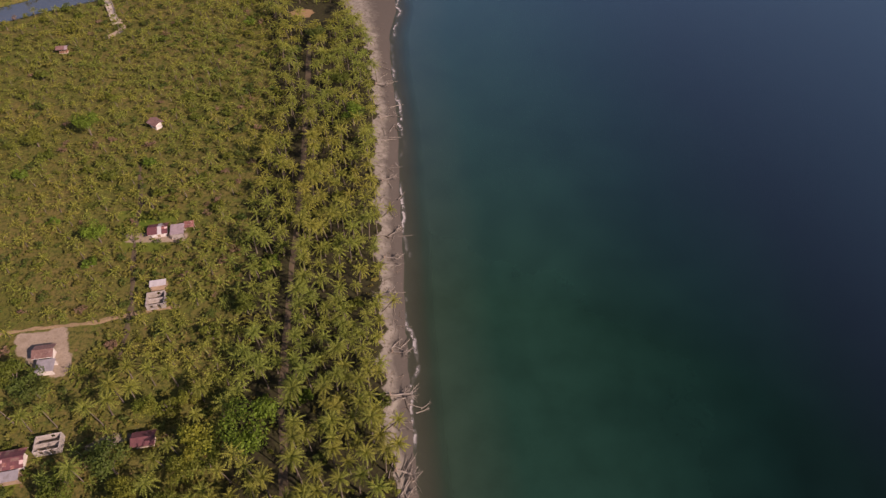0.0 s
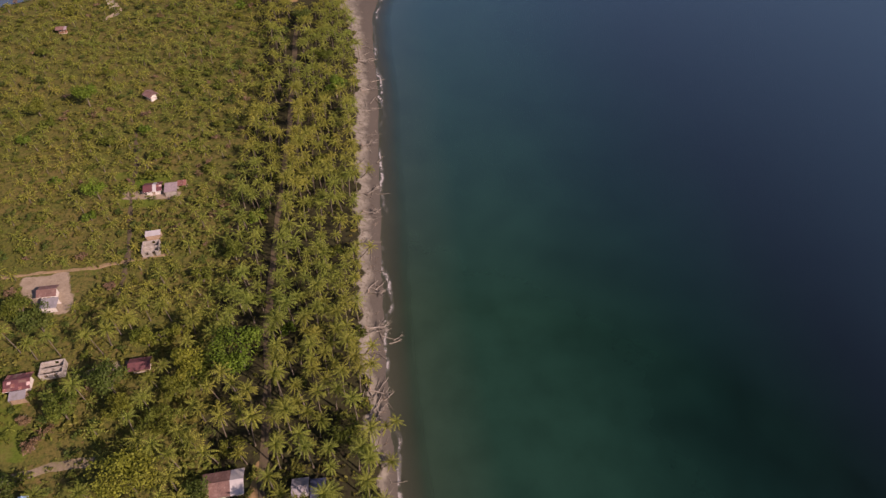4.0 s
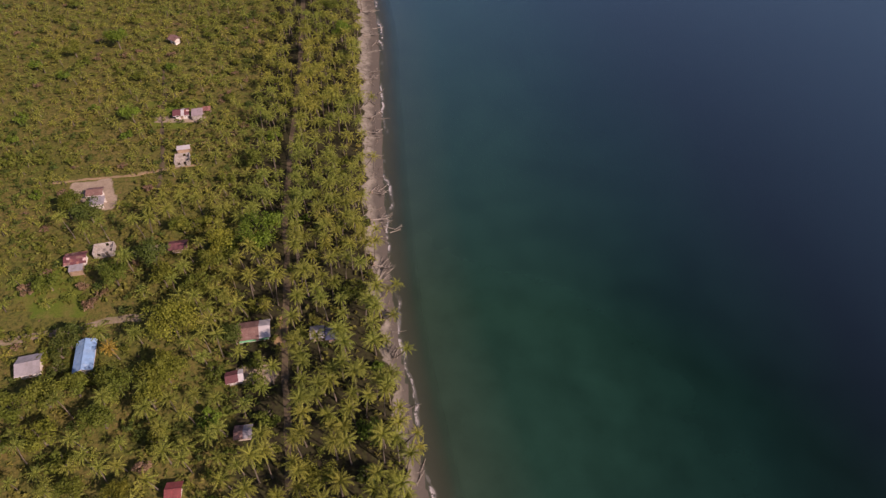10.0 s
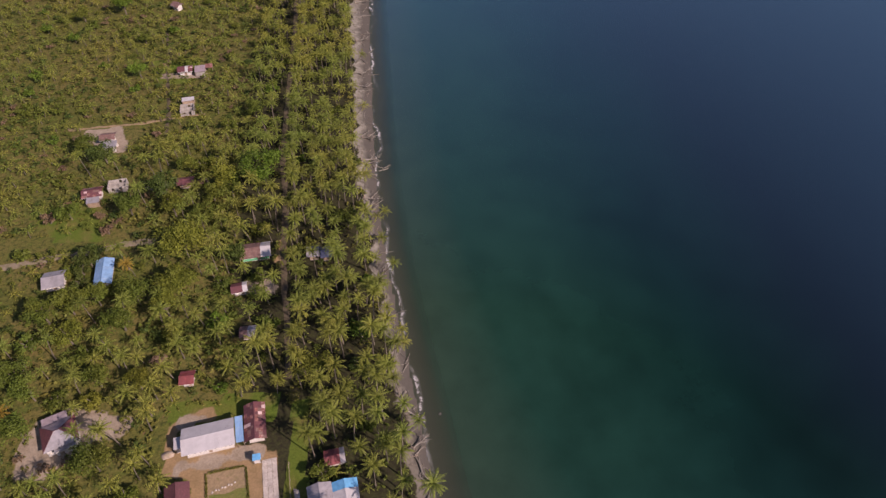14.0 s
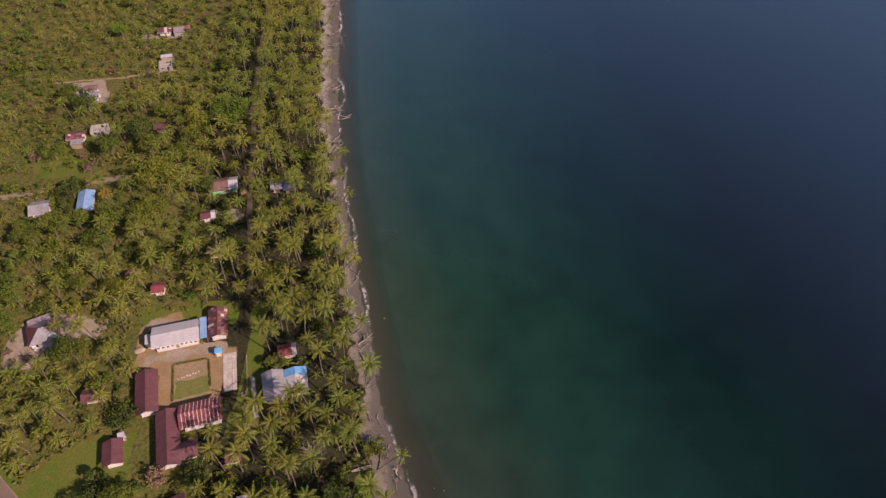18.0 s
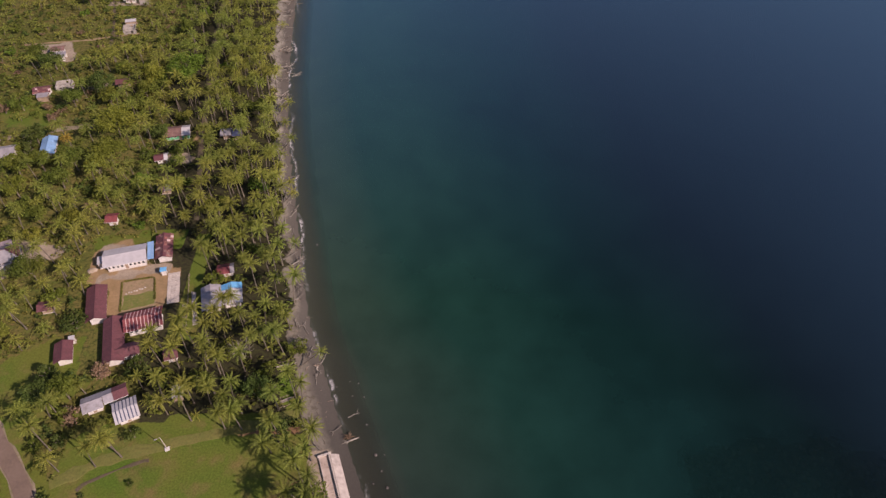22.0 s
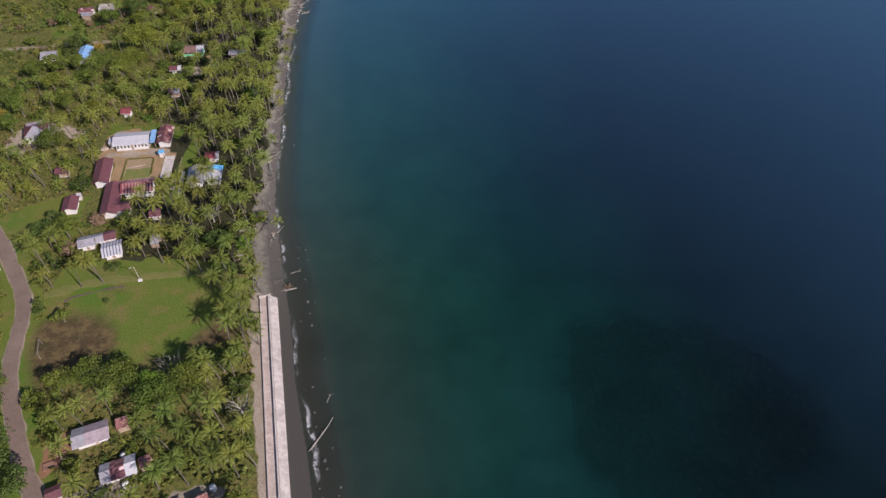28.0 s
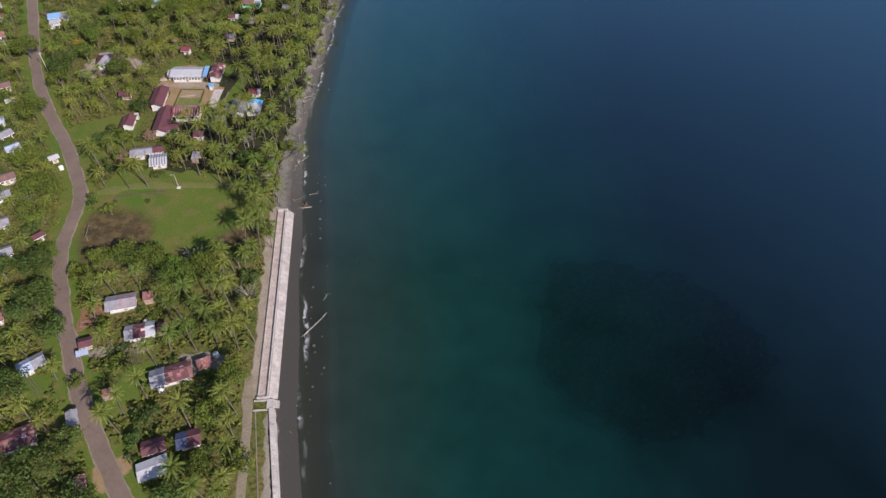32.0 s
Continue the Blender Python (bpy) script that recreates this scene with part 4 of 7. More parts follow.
def hip_house(name, label, x, y, L, W, ang, mt, mt2, eave=2.7, pitch=26):
    """A hip-roofed house with a low rear wing and a white porch."""
    t = thing(name, label, "house", pose(x, y, 0, 0, 0, ang))
    HOUSES.append((x, y, L, W, ang))
    a, b = L / 2 - 0.5, W / 2 - 0.5
    part("plinth", boxes((-a - 0.1, a + 0.1, -b - 0.1, b + 0.1, -0.2, 0.2)), M["concrete"], t)
    for m, n in ((pose(-a, -b, 0.2), 2 * a), (pose(a, b, 0.2, 0, 0, 180), 2 * a)):
        w = part("wall", panel_with_openings(n, eave, 0.14, [(1.0, 2.0, 0.9, 2.0), (n - 2.0, n - 1.0, 0.9, 2.0)]), M["plaster"], t, "", m)
        for lo in (1.0, n - 2.0):
            part("pane", boxes((lo + 0.05, lo + 0.95, 0.04, 0.06, 0.95, 1.95)), M["glass"], w)
    for s in (-1, 1):
        part("wall", boxes((s * a - 0.07 - 0.07 * s, s * a + 0.07 - 0.07 * s, -b + 0.145, b - 0.145, 0.2, eave)), M["plaster"], t)
    top = eave + W / 2 * math.tan(radians(pitch))
    r = max(0.6, (L - W) / 2)
    c = [(-L / 2, -W / 2, eave), (L / 2, -W / 2, eave), (L / 2, W / 2, eave), (-L / 2, W / 2, eave), (-r, 0, top), (r, 0, top)]
    slopes = [((0, 1, 5, 4), "zinc"), ((1, 2, 5), mt), ((2, 3, 4, 5), mt2), ((3, 0, 4), mt)]
    for f, k in slopes:
        bm = bmesh.new()
        up = [bm.verts.new(c[i]) for i in f]
        dn = [bm.verts.new((c[i][0], c[i][1], c[i][2] - 0.07)) for i in f]
        bm.faces.new(up)
        bm.faces.new(dn[::-1])
        for i in range(len(f)):
            j = (i + 1) % len(f)
            bm.faces.new((dn[i], dn[j], up[j], up[i]))
        bmesh.ops.recalc_face_normals(bm, faces=bm.faces)
        part("roof_slope", bm, M[k], t)
    for i, j in ((4, 5), (0, 4), (3, 4), (1, 5), (2, 5)):
        v, q = tube_arrays([np.array(c[i]) + (0, 0, 0.03), (np.array(c[i]) + c[j]) / 2 + (0, 0, 0.03), np.array(c[j]) + (0, 0, 0.03)], [0.09] * 3, 5)
        part("ridge_cap", mesh_np("ridge_cap", v, q, M[mt]), None, t)
    # low rear wing under a mauve sheet roof, and a white front porch wall
    part("wing_wall", boxes((-a + 0.3, a - 1.6, b + 0.01, b + 2.6, -0.1, 2.3)), M["plaster"], t)
    part("wing_roof", boxes((-a, a - 1.3, b + 0.3, b + 3.0, 2.3, 2.38)), M[mt2], t)
    part("porch_wall", panel_with_openings(4.4, 1.9, 0.12, [(0.6, 1.6, 0.0, 1.6), (2.6, 3.8, 0.7, 1.6)]), M["plaster"], t, "white porch wall", pose(-1.6, -W / 2 - 0.5, 0.2))
    part("porch_roof", boxes((-1.8, 3.0, -W / 2 - 0.7, -W / 2 + 0.35, 2.12, 2.18)), M["zinc"], t)
    return t


# along the coast, far to near
house("house", "small brown-roofed house with a white gable among palms", -105.6, 198, 5.0, 4.2, -35, [(1, "brown")], windows=2)
house("house", "long low house with a maroon and white patched roof", -88, 142.5, 6.0, 4.6, 11, [(0.5, "maroon"), (0.2, "zinc_white"), (0.3, "patchy")], windows=2)
lean_to("shed", "pale-walled shed with a mauve-grey sheet roof", -82, 142.3, 4.2, 4.2, 11, "mauve", wall="old_plaster")
lean_to("shed", "low dark open shed beside the house", -79.0, 144.5, 3.0, 2.4, 11, "rust")
house("house", "dull brown-red roofed house on a pale sandy yard", -104.2, 97.2, 5.4, 4.2, 9, [(1, "brown")], windows=2, eave=2.5)
lean_to("shed", "grey zinc porch roof against the red-roofed house", -102.2, 93.0, 4.6, 3.6, 9, "zinc", high=2.5, low=2.1, wall="plaster")
SHADED.add((-70.6, 72.8))
house("house", "small dark maroon-roofed house in deep tree shade", -70.6, 72.8, 5.6, 3.8, 10, [(1, "maroon")], windows=2, wall="board")
house("house", "red-roofed house with a rusty lean-to", -99.5, 67.5, 6.4, 5.0, 12, [(1, "patchy")], windows=2)
lean_to("shed", "grey and white sheet-roofed kitchen shed", -98.0, 63.5, 4.0, 2.4, 12, "zinc", wall="board")
house("house", "brown and white roofed house with a mint green wall", -41.9, 40.6, 9.4, 6.0, 10, [(0.68, "brown"), (0.32, "zinc_white")], wall="green_wall", windows=3)
house("house", "small grey-roofed house under palms", -24.4, 39.8, 3.9, 4.2, 7, [(1, "zinc")], windows=1, wall="board")
house("house", "dark blue roofed house in deep palm shade", -20.4, 39.6, 3.6, 4.4, 7, [(1, "navy")], windows=1, wall="board")
SHADED.add((-84.2, 32.7))
house("house", "light blue roofed house half hidden by trees", -84.2, 32.7, 10.2, 5.0, 103, [(1, "zinc_blue")], windows=3)
house("house", "grey-white roofed house beside a lane", -97.5, 30.0, 6.2, 6.4, 14, [(1, "zinc")], windows=2)
house("house", "red-roofed house on a small sandy yard", -43.8, 26.0, 4.6, 3.6, 14, [(0.7, "maroon"), (0.3, "zinc_white")], windows=1)
house("house", "grey-roofed hut among palms", -38.5, 10.6, 4.4, 3.6, 6, [(0.5, "brown"), (0.5, "zinc")], windows=1, wall="board")
house("house", "small bright red roofed hut", -51.2, -3.6, 3.8, 4.0, 6, [(1, "red")], windows=1)
house("school", "long white school building with a pale zinc roof", -42.0, -20.3, 12.2, 7.0, 14, [(1, "zinc_white")], windows=8, door=True, category="school", pitch=16, eave=3.0)
lean_to("shed", "narrow light blue roof between two buildings", -35.0, -18.6, 1.8, 6.6, 13, "zinc_blue", high=3.6, low=2.9)
house("house", "house with a patchy rusted sheet roof", -31.9, -16.2, 10.0, 5.0, 102, [(1, "patchy")], windows=2)
lean_to("porch", "white entrance porch of the school", -49.0, -21.6, 1.8, 3.0, 14, "zinc_white", high=2.6, low=2.3, wall="plaster", category="porch")
lean_to("kiosk", "small light blue kiosk at the yard's corner", -30.0, -25.2, 1.9, 1.6, 10, "sky_blue", high=2.2, low=2.0, wall="plaster", category="kiosk")
house("classroom", "long maroon-roofed classroom block", -44.9, -37.6, 12.6, 5.4, 106, [(1, "maroon")], windows=4, category="school", pitch=24, out=1.0, eave=2.4)
house("classroom", "maroon-roofed classroom block with a ridge", -36.4, -50.0, 15.0, 5.4, 106, [(1, "maroon")], windows=4, category="school", pitch=24, out=1.0, eave=2.4)
house("classroom", "maroon-roofed wing of the classroom block", -31.8, -53.2, 6.0, 4.4, 16, [(1, "maroon")], windows=2, category="school", pitch=24, out=1.0, eave=2.4)
house("classroom", "white classroom with a red and white striped roof", -30.2, -43.7, 10.0, 6.6, 15, [(0.0738, "red") if i % 2 == 0 else (0.019, "pink") for i in range(21)], windows=5, category="school", pitch=22, eave=2.9)
house("house", "small maroon-roofed house on the grass", -48.3, -53.4, 6.6, 4.6, 107, [(1, "maroon")], windows=2)
house("house", "maroon-roofed hut with a white front under palms", -20.4, -54.6, 3.6, 3.6, 16, [(1, "maroon")], windows=1)
SHADED.add((-58.5, -38.0))
house("house", "rusty-roofed hut hidden by palms", -58.5, -38.0, 4.4, 3.6, 12, [(1, "maroon")], windows=1, wall="board")
house("house", "grey gabled house near the beach", -13.8, -36.2, 8.6, 5.4, 104, [(1, "zinc")], windows=2)
house("house", "house with a white and light blue sheet roof", -8.4, -34.8, 7.6, 5.6, 102, [(0.70, "zinc_white"), (0.30, "sky_blue")], windows=2, pitch=15)
house("house", "red-roofed white house by the beach palms", -11.9, -25.5, 4.8, 3.8, 12, [(0.75, "red"), (0.25, "zinc")], windows=2)
hip_house("house", "hip-roofed maroon and grey house with a white porch", -77.4, -18.8, 8.0, 7.4, 28, "maroon", "mauve")
house("house", "pale grey-roofed part of a longhouse", -35.9, -68.6, 4.9, 4.6, 24, [(1, "zinc")], windows=2)
house("house", "maroon and grey roofed house row", -31.2, -66.0, 5.8, 3.9, 27, [(0.4, "zinc"), (0.6, "maroon")], windows=2)
house("house", "house with a blue and white striped sheet roof", -27.2, -70.6, 5.8, 6.0, 26, [(0.105, "zinc_white") if i % 2 == 0 else (0.0433, "navy") for i in range(13)], windows=2, pitch=15)
lean_to("shed", "small white-roofed washroom behind the hut", -47.9, -48.9, 1.6, 1.4, 16, "zinc_white", high=2.2, low=2.0, wall="plaster")
lean_to("shed", "grey sheet-roofed shed under the palms", -16.0, -65.9, 2.6, 3.4, 12, "zinc", wall="board")
house("house", "white-walled house with a mauve-grey zinc roof", -7.0, -128.2, 8.2, 5.2, 27, [(0.34, "zinc"), (0.66, "mauve")], windows=3, pitch=20)
lean_to("shed", "rusty kitchen shed behind the white house", -0.9, -124.8, 2.8, 2.8, 27, "rust", wall="board")
house("house", "house with a rusted roof and a bright white patch", 3.0, -135.8, 7.8, 4.8, 28, [(0.28, "zinc"), (0.40, "patchy"), (0.32, "zinc_white")], windows=2)
lean_to("shed", "board shed with a rusty sheet roof", 8.2, -133.6, 2.6, 2.6, 28, "rust", wall="board")
house("house", "long house with a grey and rust patched roof", 17.4, -146.2, 10.2, 5.4, 34, [(0.36, "zinc"), (0.64, "patchy")], windows=3)
lean_to("shed", "rusty shed roof behind the house", 24.0, -141.6, 3.6, 3.0, 34, "rust", wall="board")
house("kiosk", "maroon roadside kiosk with a blue and white awning", -8.8, -142.4, 3.4, 3.2, 33, [(1, "maroon")], windows=1, category="kiosk")
lean_to("awning", "blue and white awning of the roadside kiosk", -8.0, -145.4, 3.0, 1.8, 33, "pale_blue", high=2.3, low=1.9, category="awning")
house("house", "light blue and grey roofed house west of the road", -18.4, -151.2, 6.6, 4.4, 52, [(0.5, "pale_blue"), (0.5, "zinc")], windows=2)
house("house", "large maroon hip-ended house by the road", -9.0, -170.0, 8.4, 5.6, 38, [(1, "patchy")], windows=2)
house("house", "white-roofed house in front of a maroon one", 25.2, -169.6, 6.8, 4.6, 37, [(1, "zinc_white")], windows=2, pitch=14)
house("house", "maroon-roofed house behind the white roof", 22.8, -164.8, 5.4, 3.8, 33, [(1, "maroon")], windows=2)
house("house", "blue and maroon roofed house in tree shade", 29.8, -161.4, 5.6, 4.4, 30, [(0.45, "navy"), (0.55, "maroon")], windows=2)
lean_to("shed", "tiny rusty-roofed shed on the grass", 4.8, -154.6, 2.4, 2.0, 28, "rust", wall="board")
house("house", "narrow grey-roofed stall beside the road", 0.4, -162.6, 4.6, 2.6, 128, [(1, "zinc")], windows=1, wall="board")
house("house", "small rusty-roofed roadside stall", 11.2, -176.2, 3.4, 2.6, 130, [(1, "rust")], windows=1, wall="board")
house("house", "blue-grey roofed house east of the road", -118.0, 9.0, 8.4, 5.4, 30, [(0.6, "zinc_blue"), (0.4, "zinc")], windows=3)
lean_to("shed", "white sheet shed beside the blue-grey roof", -116.0, 3.0, 4.0, 3.4, 30, "zinc_white", wall="plaster")
for x, y, L, W, a, r, lab in (
        (-150, 10, 6.0, 4.6, 24, "mauve", "mauve-roofed village house west of the road"), (-143, 1.5, 5.6, 4.4, 40, "red", "orange-red roofed village house"),
        (-127, -18, 5.4, 4.4, 20, "mauve", "mauve-grey roofed village house"), (-121, -31, 5.2, 4.2, 30, "rust", "rust-stained roofed village house"),
        (-132, -12, 5.6, 4.6, 36, "rust", "rusty roofed village house"), (-93.5, -64, 5.2, 4.0, 36, "pale_blue", "pale blue sheet roofed village house"),
        (-86, -70, 5.0, 4.2, 62, "zinc", "grey zinc roofed village house"), (-78.5, -76, 4.8, 4.0, 52, "pale_blue", "pale blue roofed village house"),
        (-62, -77.5, 3.4, 2.6, 50, "zinc_white", "small white sheet roofed shed by the road"), (-66.5, -97.5, 5.0, 4.4, 42, "zinc", "grey roofed house on a pale yard"),
        (-71, -90, 6.0, 4.6, 44, "brown", "brown roofed house under trees"), (-59, -109, 5.6, 4.4, 40, "zinc", "grey roofed house behind the road"),
        (-44.5, -111, 3.4, 2.8, 60, "maroon", "maroon roofed roadside stall with a white front"), (-97, -52, 3.4, 2.8, 40, "zinc_white", "small white sheet roofed shed"),
        (-37.5, -141, 5.6, 4.4, 40, "rust", "rusty roofed house among big trees"), (-50, -119, 4.8, 4.0, 42, "zinc", "grey roofed hut under trees"),
        (-106, -44, 5.6, 4.4, 40, "brown", "brown roofed village house"), (-160, 22, 6.0, 4.8, 35, "zinc", "grey zinc roofed village house near the road"),
        (-110, -52, 4.6, 4.0, 40, "navy", "dark blue roofed village house")):
    house("house", lab, x, y, L, W, a, [(1, r)], windows=2, eave=2.4)
    SHADED.add((x, y))
    YARD_TREES.append((x, y))


def unfinished(label, x, y, L, W, ang, h=2.2):
    """Roofless white masonry walls round a bare floor, with one partition and window gaps."""
    t = thing("unfinished_house", label, "house", pose(x, y, 0, 0, 0, ang))
    HOUSES.append((x, y, L, W, ang))
    part("floor_slab", boxes((-L / 2, L / 2, -W / 2, W / 2, -0.1, 0.15)), M["gravel"], t)
    part("wall", panel_with_openings(L, h, 0.15, [(L * 0.2, L * 0.2 + 0.9, 0.8, 1.9), (L * 0.6, L * 0.6 + 0.9, 0, 2.0)]), M["old_plaster"], t, "", pose(-L / 2, -W / 2, 0.15))
    part("wall", panel_with_openings(L, h, 0.15, [(L * 0.3, L * 0.3 + 0.9, 0.8, 1.9)]), M["old_plaster"], t, "", pose(L / 2, W / 2, 0.15, 0, 0, 180))
    for s in (-1, 1):
        part("wall", boxes((s * (L / 2 - 0.075) - 0.075, s * (L / 2 - 0.075) + 0.075, -W / 2 + 0.155, W / 2 - 0.155, 0.15, h + 0.15)), M["old_plaster"], t)
    part("partition", boxes((-L / 2 + 0.16, L / 2 - 0.16, -0.06, 0.06, 0.15, h)), M["old_plaster"], t)
    return t


unfinished("roofless white masonry house shell", -80.6, 115.2, 5.0, 4.8, 12)
lean_to("shed", "white sheet roof behind the masonry shell", -81.5, 120.6, 4.6, 2.2, 12, "zinc_white", high=2.6, low=2.3, wall="board")
unfinished("weathered roofless white house shell", -92.9, 71.8, 5.8, 4.2, 13)
house("house", "dark brown-roofed hut with a white patch in the far scrub", -160.8, 250.6, 4.8, 3.4, 8, [(0.75, "brown"), (0.25, "mauve")], windows=1, wall="redwood")


# ---- plants ----
rng = np.random.default_rng(7)


def palm_arrays(seed, height, lean, reach, fronds=22, leaflets=10):
    """A coconut palm: curved ringed trunk; arching fronds of drooping leaflets. Returns trunk and crown arrays."""
    r = np.random.default_rng(seed)
    a = r.uniform(0, 2 * math.pi)
    s = np.linspace(0, 1, 7)
    side = lean * s ** 1.6
    pts = np.stack([side * math.cos(a), side * math.sin(a), height * s - 0.15], -1)
    rad = np.interp(s, [0, 0.08, 0.5, 1], [0.26, 0.17, 0.13, 0.10])
    if fronds < 14:
        pts, rad = pts[::2], rad[::2]
    trunk = tube_arrays(pts, rad, 6 if fronds > 15 else (5 if fronds > 13 else 4))
    head = pts[-1]
    V, T = [], []
    count = 0
    for i in range(fronds):
        az = i * 2.39996 + r.uniform(-0.25, 0.25)
        age = (i + 0.5) / fronds
        e0 = np.interp(age, [0, 0.35, 1], [1.25, 0.65, -0.25]) + r.uniform(-0.12, 0.12)
        length = reach * np.interp(age, [0, 0.3, 1], [0.75, 1.0, 0.92]) * r.uniform(0.88, 1.1)
        bend = r.uniform(0.95, 1.5)
        k = 5
        t = np.linspace(0, 1, k)
        ang = e0 - bend * t ** 1.3
        step = length / (k - 1)
        out = np.concatenate([[0], np.cumsum(np.cos((ang[1:] + ang[:-1]) / 2) * step)])
        up = np.concatenate([[0], np.cumsum(np.sin((ang[1:] + ang[:-1]) / 2) * step)])
        ca, sa = math.cos(az), math.sin(az)
        spine = head + np.stack([out * ca, out * sa, up], -1)
        lat = np.array([-sa, ca, 0.0])
        # rib
        w = 0.07 * (1 - 0.7 * t)[:, None]
        V += [spine - lat * w, spine + lat * w]
        for j in range(k - 1):
            T += [(count + j, count + j + 1, count + k + j), (count + j + 1, count + k + j + 1, count + k + j)]
        count += 2 * k
        q = np.linspace(0.10, 0.98, leaflets)
        for sgn in (-1, 1):
            base = np.stack([np.interp(q, t, spine[:, c]) for c in range(3)], -1)
            b2 = np.stack([np.interp(np.minimum(q + 0.66 / leaflets, 1), t, spine[:, c]) for c in range(3)], -1)
            ll = reach * 0.20 * np.sin(np.pi * (0.16 + 0.76 * q)) ** 0.8 * r.uniform(0.8, 1.15, leaflets)
            fw = (b2 - base) / np.maximum(np.linalg.norm(b2 - base, axis=1), 1e-6)[:, None]
            d = sgn * lat * 0.80 + fw * 0.55 + np.array([0, 0, -1.0]) * r.uniform(0.4, 0.9, leaflets)[:, None]
            tip = base + d / np.linalg.norm(d, axis=1)[:, None] * ll[:, None]
            tri = np.stack([base, b2, tip], 1).reshape(-1, 3)
            V.append(tri)
            T += [(count + 3 * j, count + 3 * j + 1, count + 3 * j + 2) for j in range(leaflets)]
            count += 3 * leaflets
    return trunk, (np.concatenate(V), np.array(T))


def clump_arrays(seed, lobes, leaves, leaf, flat=0.75, radius=1.0):
    """A crown of leaves: several uneven lobes, each a scatter of small leaf blades round it. Radius about 1 before scaling."""
    r = np.random.default_rng(seed)
    V = []
    for i in range(lobes):
        a, q = r.uniform(0, 2 * math.pi), math.sqrt(r.uniform(0, 1)) * 0.68
        c = np.array([q * math.cos(a), q * math.sin(a), r.uniform(-0.25, 0.42) * (1.15 - q)])
        size = r.uniform(0.26, 0.46)
        n = leaves // lobes
        d = r.normal(size=(n, 3))
        d /= np.linalg.norm(d, axis=1)[:, None]
        d[:, 2] = np.where(d[:, 2] < -0.3, -d[:, 2], d[:, 2])
        p = c + d * size * r.uniform(0.55, 1.08, n)[:, None] * np.array([1, 1, 0.85])
        nrm = d + r.normal(size=(n, 3)) * 0.55
        nrm /= np.linalg.norm(nrm, axis=1)[:, None]
        u = np.cross(nrm, r.normal(size=(n, 3)))
        u /= np.linalg.norm(u, axis=1)[:, None]
        w = np.cross(nrm, u)
        s = leaf * r.uniform(0.6, 1.3, n)[:, None]
        V.append(np.stack([p - u * s, p + w * s * 0.55, p + u * s, p - w * s * 0.55], 1).reshape(-1, 3))
    v = np.concatenate(V) * np.array([1, 1, flat]) * radius
    return v, np.arange(len(v)).reshape(-1, 4)


def tree_trunk(seed, height, spread):
    """Tapered trunk that parts into limbs."""
    r = np.random.default_rng(seed)
    V, Q, n = [], [], 0
    fork = height * 0.45
    lines = [([(0, 0, -0.2), (0.1, 0.05, fork * 0.5), (0.05, 0.1, fork)], [0.34, 0.26, 0.2])]
    for i in range(5):
        a = i * 1.257 + r.uniform(-0.3, 0.3)
        e = spread * r.uniform(0.45, 0.75)
        lines.append(([(0.05, 0.1, fork * 0.95), (e * 0.45 * math.cos(a), e * 0.45 * math.sin(a), fork + (height - fork) * 0.45), (e * math.cos(a), e * math.sin(a), height * r.uniform(0.85, 1.0))], [0.16, 0.11, 0.04]))
    for pts, rad in lines:
        v, q = tube_arrays(pts, rad, 6)
        V.append(v)
        Q.append(q + n)
        n += len(v)
    return np.concatenate(V), np.concatenate(Q)


# places where nothing tall grows
MX, MY = np.meshgrid(np.arange(-300, 90, 1.0), np.arange(-250, 345, 1.0), indexing="ij")
TALL = (MX < veg_x(MY) + 0.5) & (near_line(ROAD, MX, MY) > 6.4) & (near_line(RIVER, MX, MY) > 14) & (near_line(TRACK, MX, MY) > 2.0 + 0.9 * np.sin(MY * 0.11 + 0.6))
LOW = (MX < veg_x(MY) - 0.5) & (near_line(ROAD, MX, MY) > 4.3) & (near_line(RIVER, MX, MY) > 12) & (near_line(TRACK, MX, MY) > 1.2)
for poly in LAWNS[:1] + [LAWNS[2], LAWNS[3]]:
    TALL &= ~inside(poly, MX, MY)
    LOW &= ~inside(poly, MX, MY)
SCHOOL = [(-56, -13), (-27, -8), (-20, -24), (-17, -48), (-25, -49), (-29, -57), (-40, -61), (-47, -59), (-52, -60), (-53, -47), (-47, -46), (-50, -30), (-55, -24)]
OPEN = [SCHOOL, [(-28, -118), (-20, -110), (-3, -104), (14, -101), (22, -104), (20, -114), (-10, -121)], [(-62, -68), (-53, -60), (-50, -62), (-52, -72), (-57, -75)],
        [(-118, 107), (-97, 109), (-92, 100), (-97, 88), (-112, 94)],
        [(-85, -21), (-84, -14), (-74, -12), (-64, -13), (-64, -17), (-73, -22), (-80, -28), (-84, -26)],
        [(2, -141), (12, -140), (10, -160), (3, -160)], [(-30, -153), (-16, -153), (-6, -160), (-18, -163), (-30, -162)],
        [(-82, 294), (-46, 294), (-46, 270), (-58, 268)], [(15, -138), (29, -134), (29, -142), (20, -146)],
        [(-130, 36), (-105, 41), (-88, 45), (-78, 49), (-84, 53), (-100, 51), (-128, 46)], [(-69, -60), (-60, -51), (-52, -46), (-50, -58), (-56, -64), (-64, -69)], LAWNS[-1],
        [(-38, -96), (-24, -98), (-18, -108), (-26, -119), (-36, -110)]]
for poly in OPEN:
    TALL &= ~inside(poly, MX, MY)
    LOW &= ~inside(poly, MX, MY)
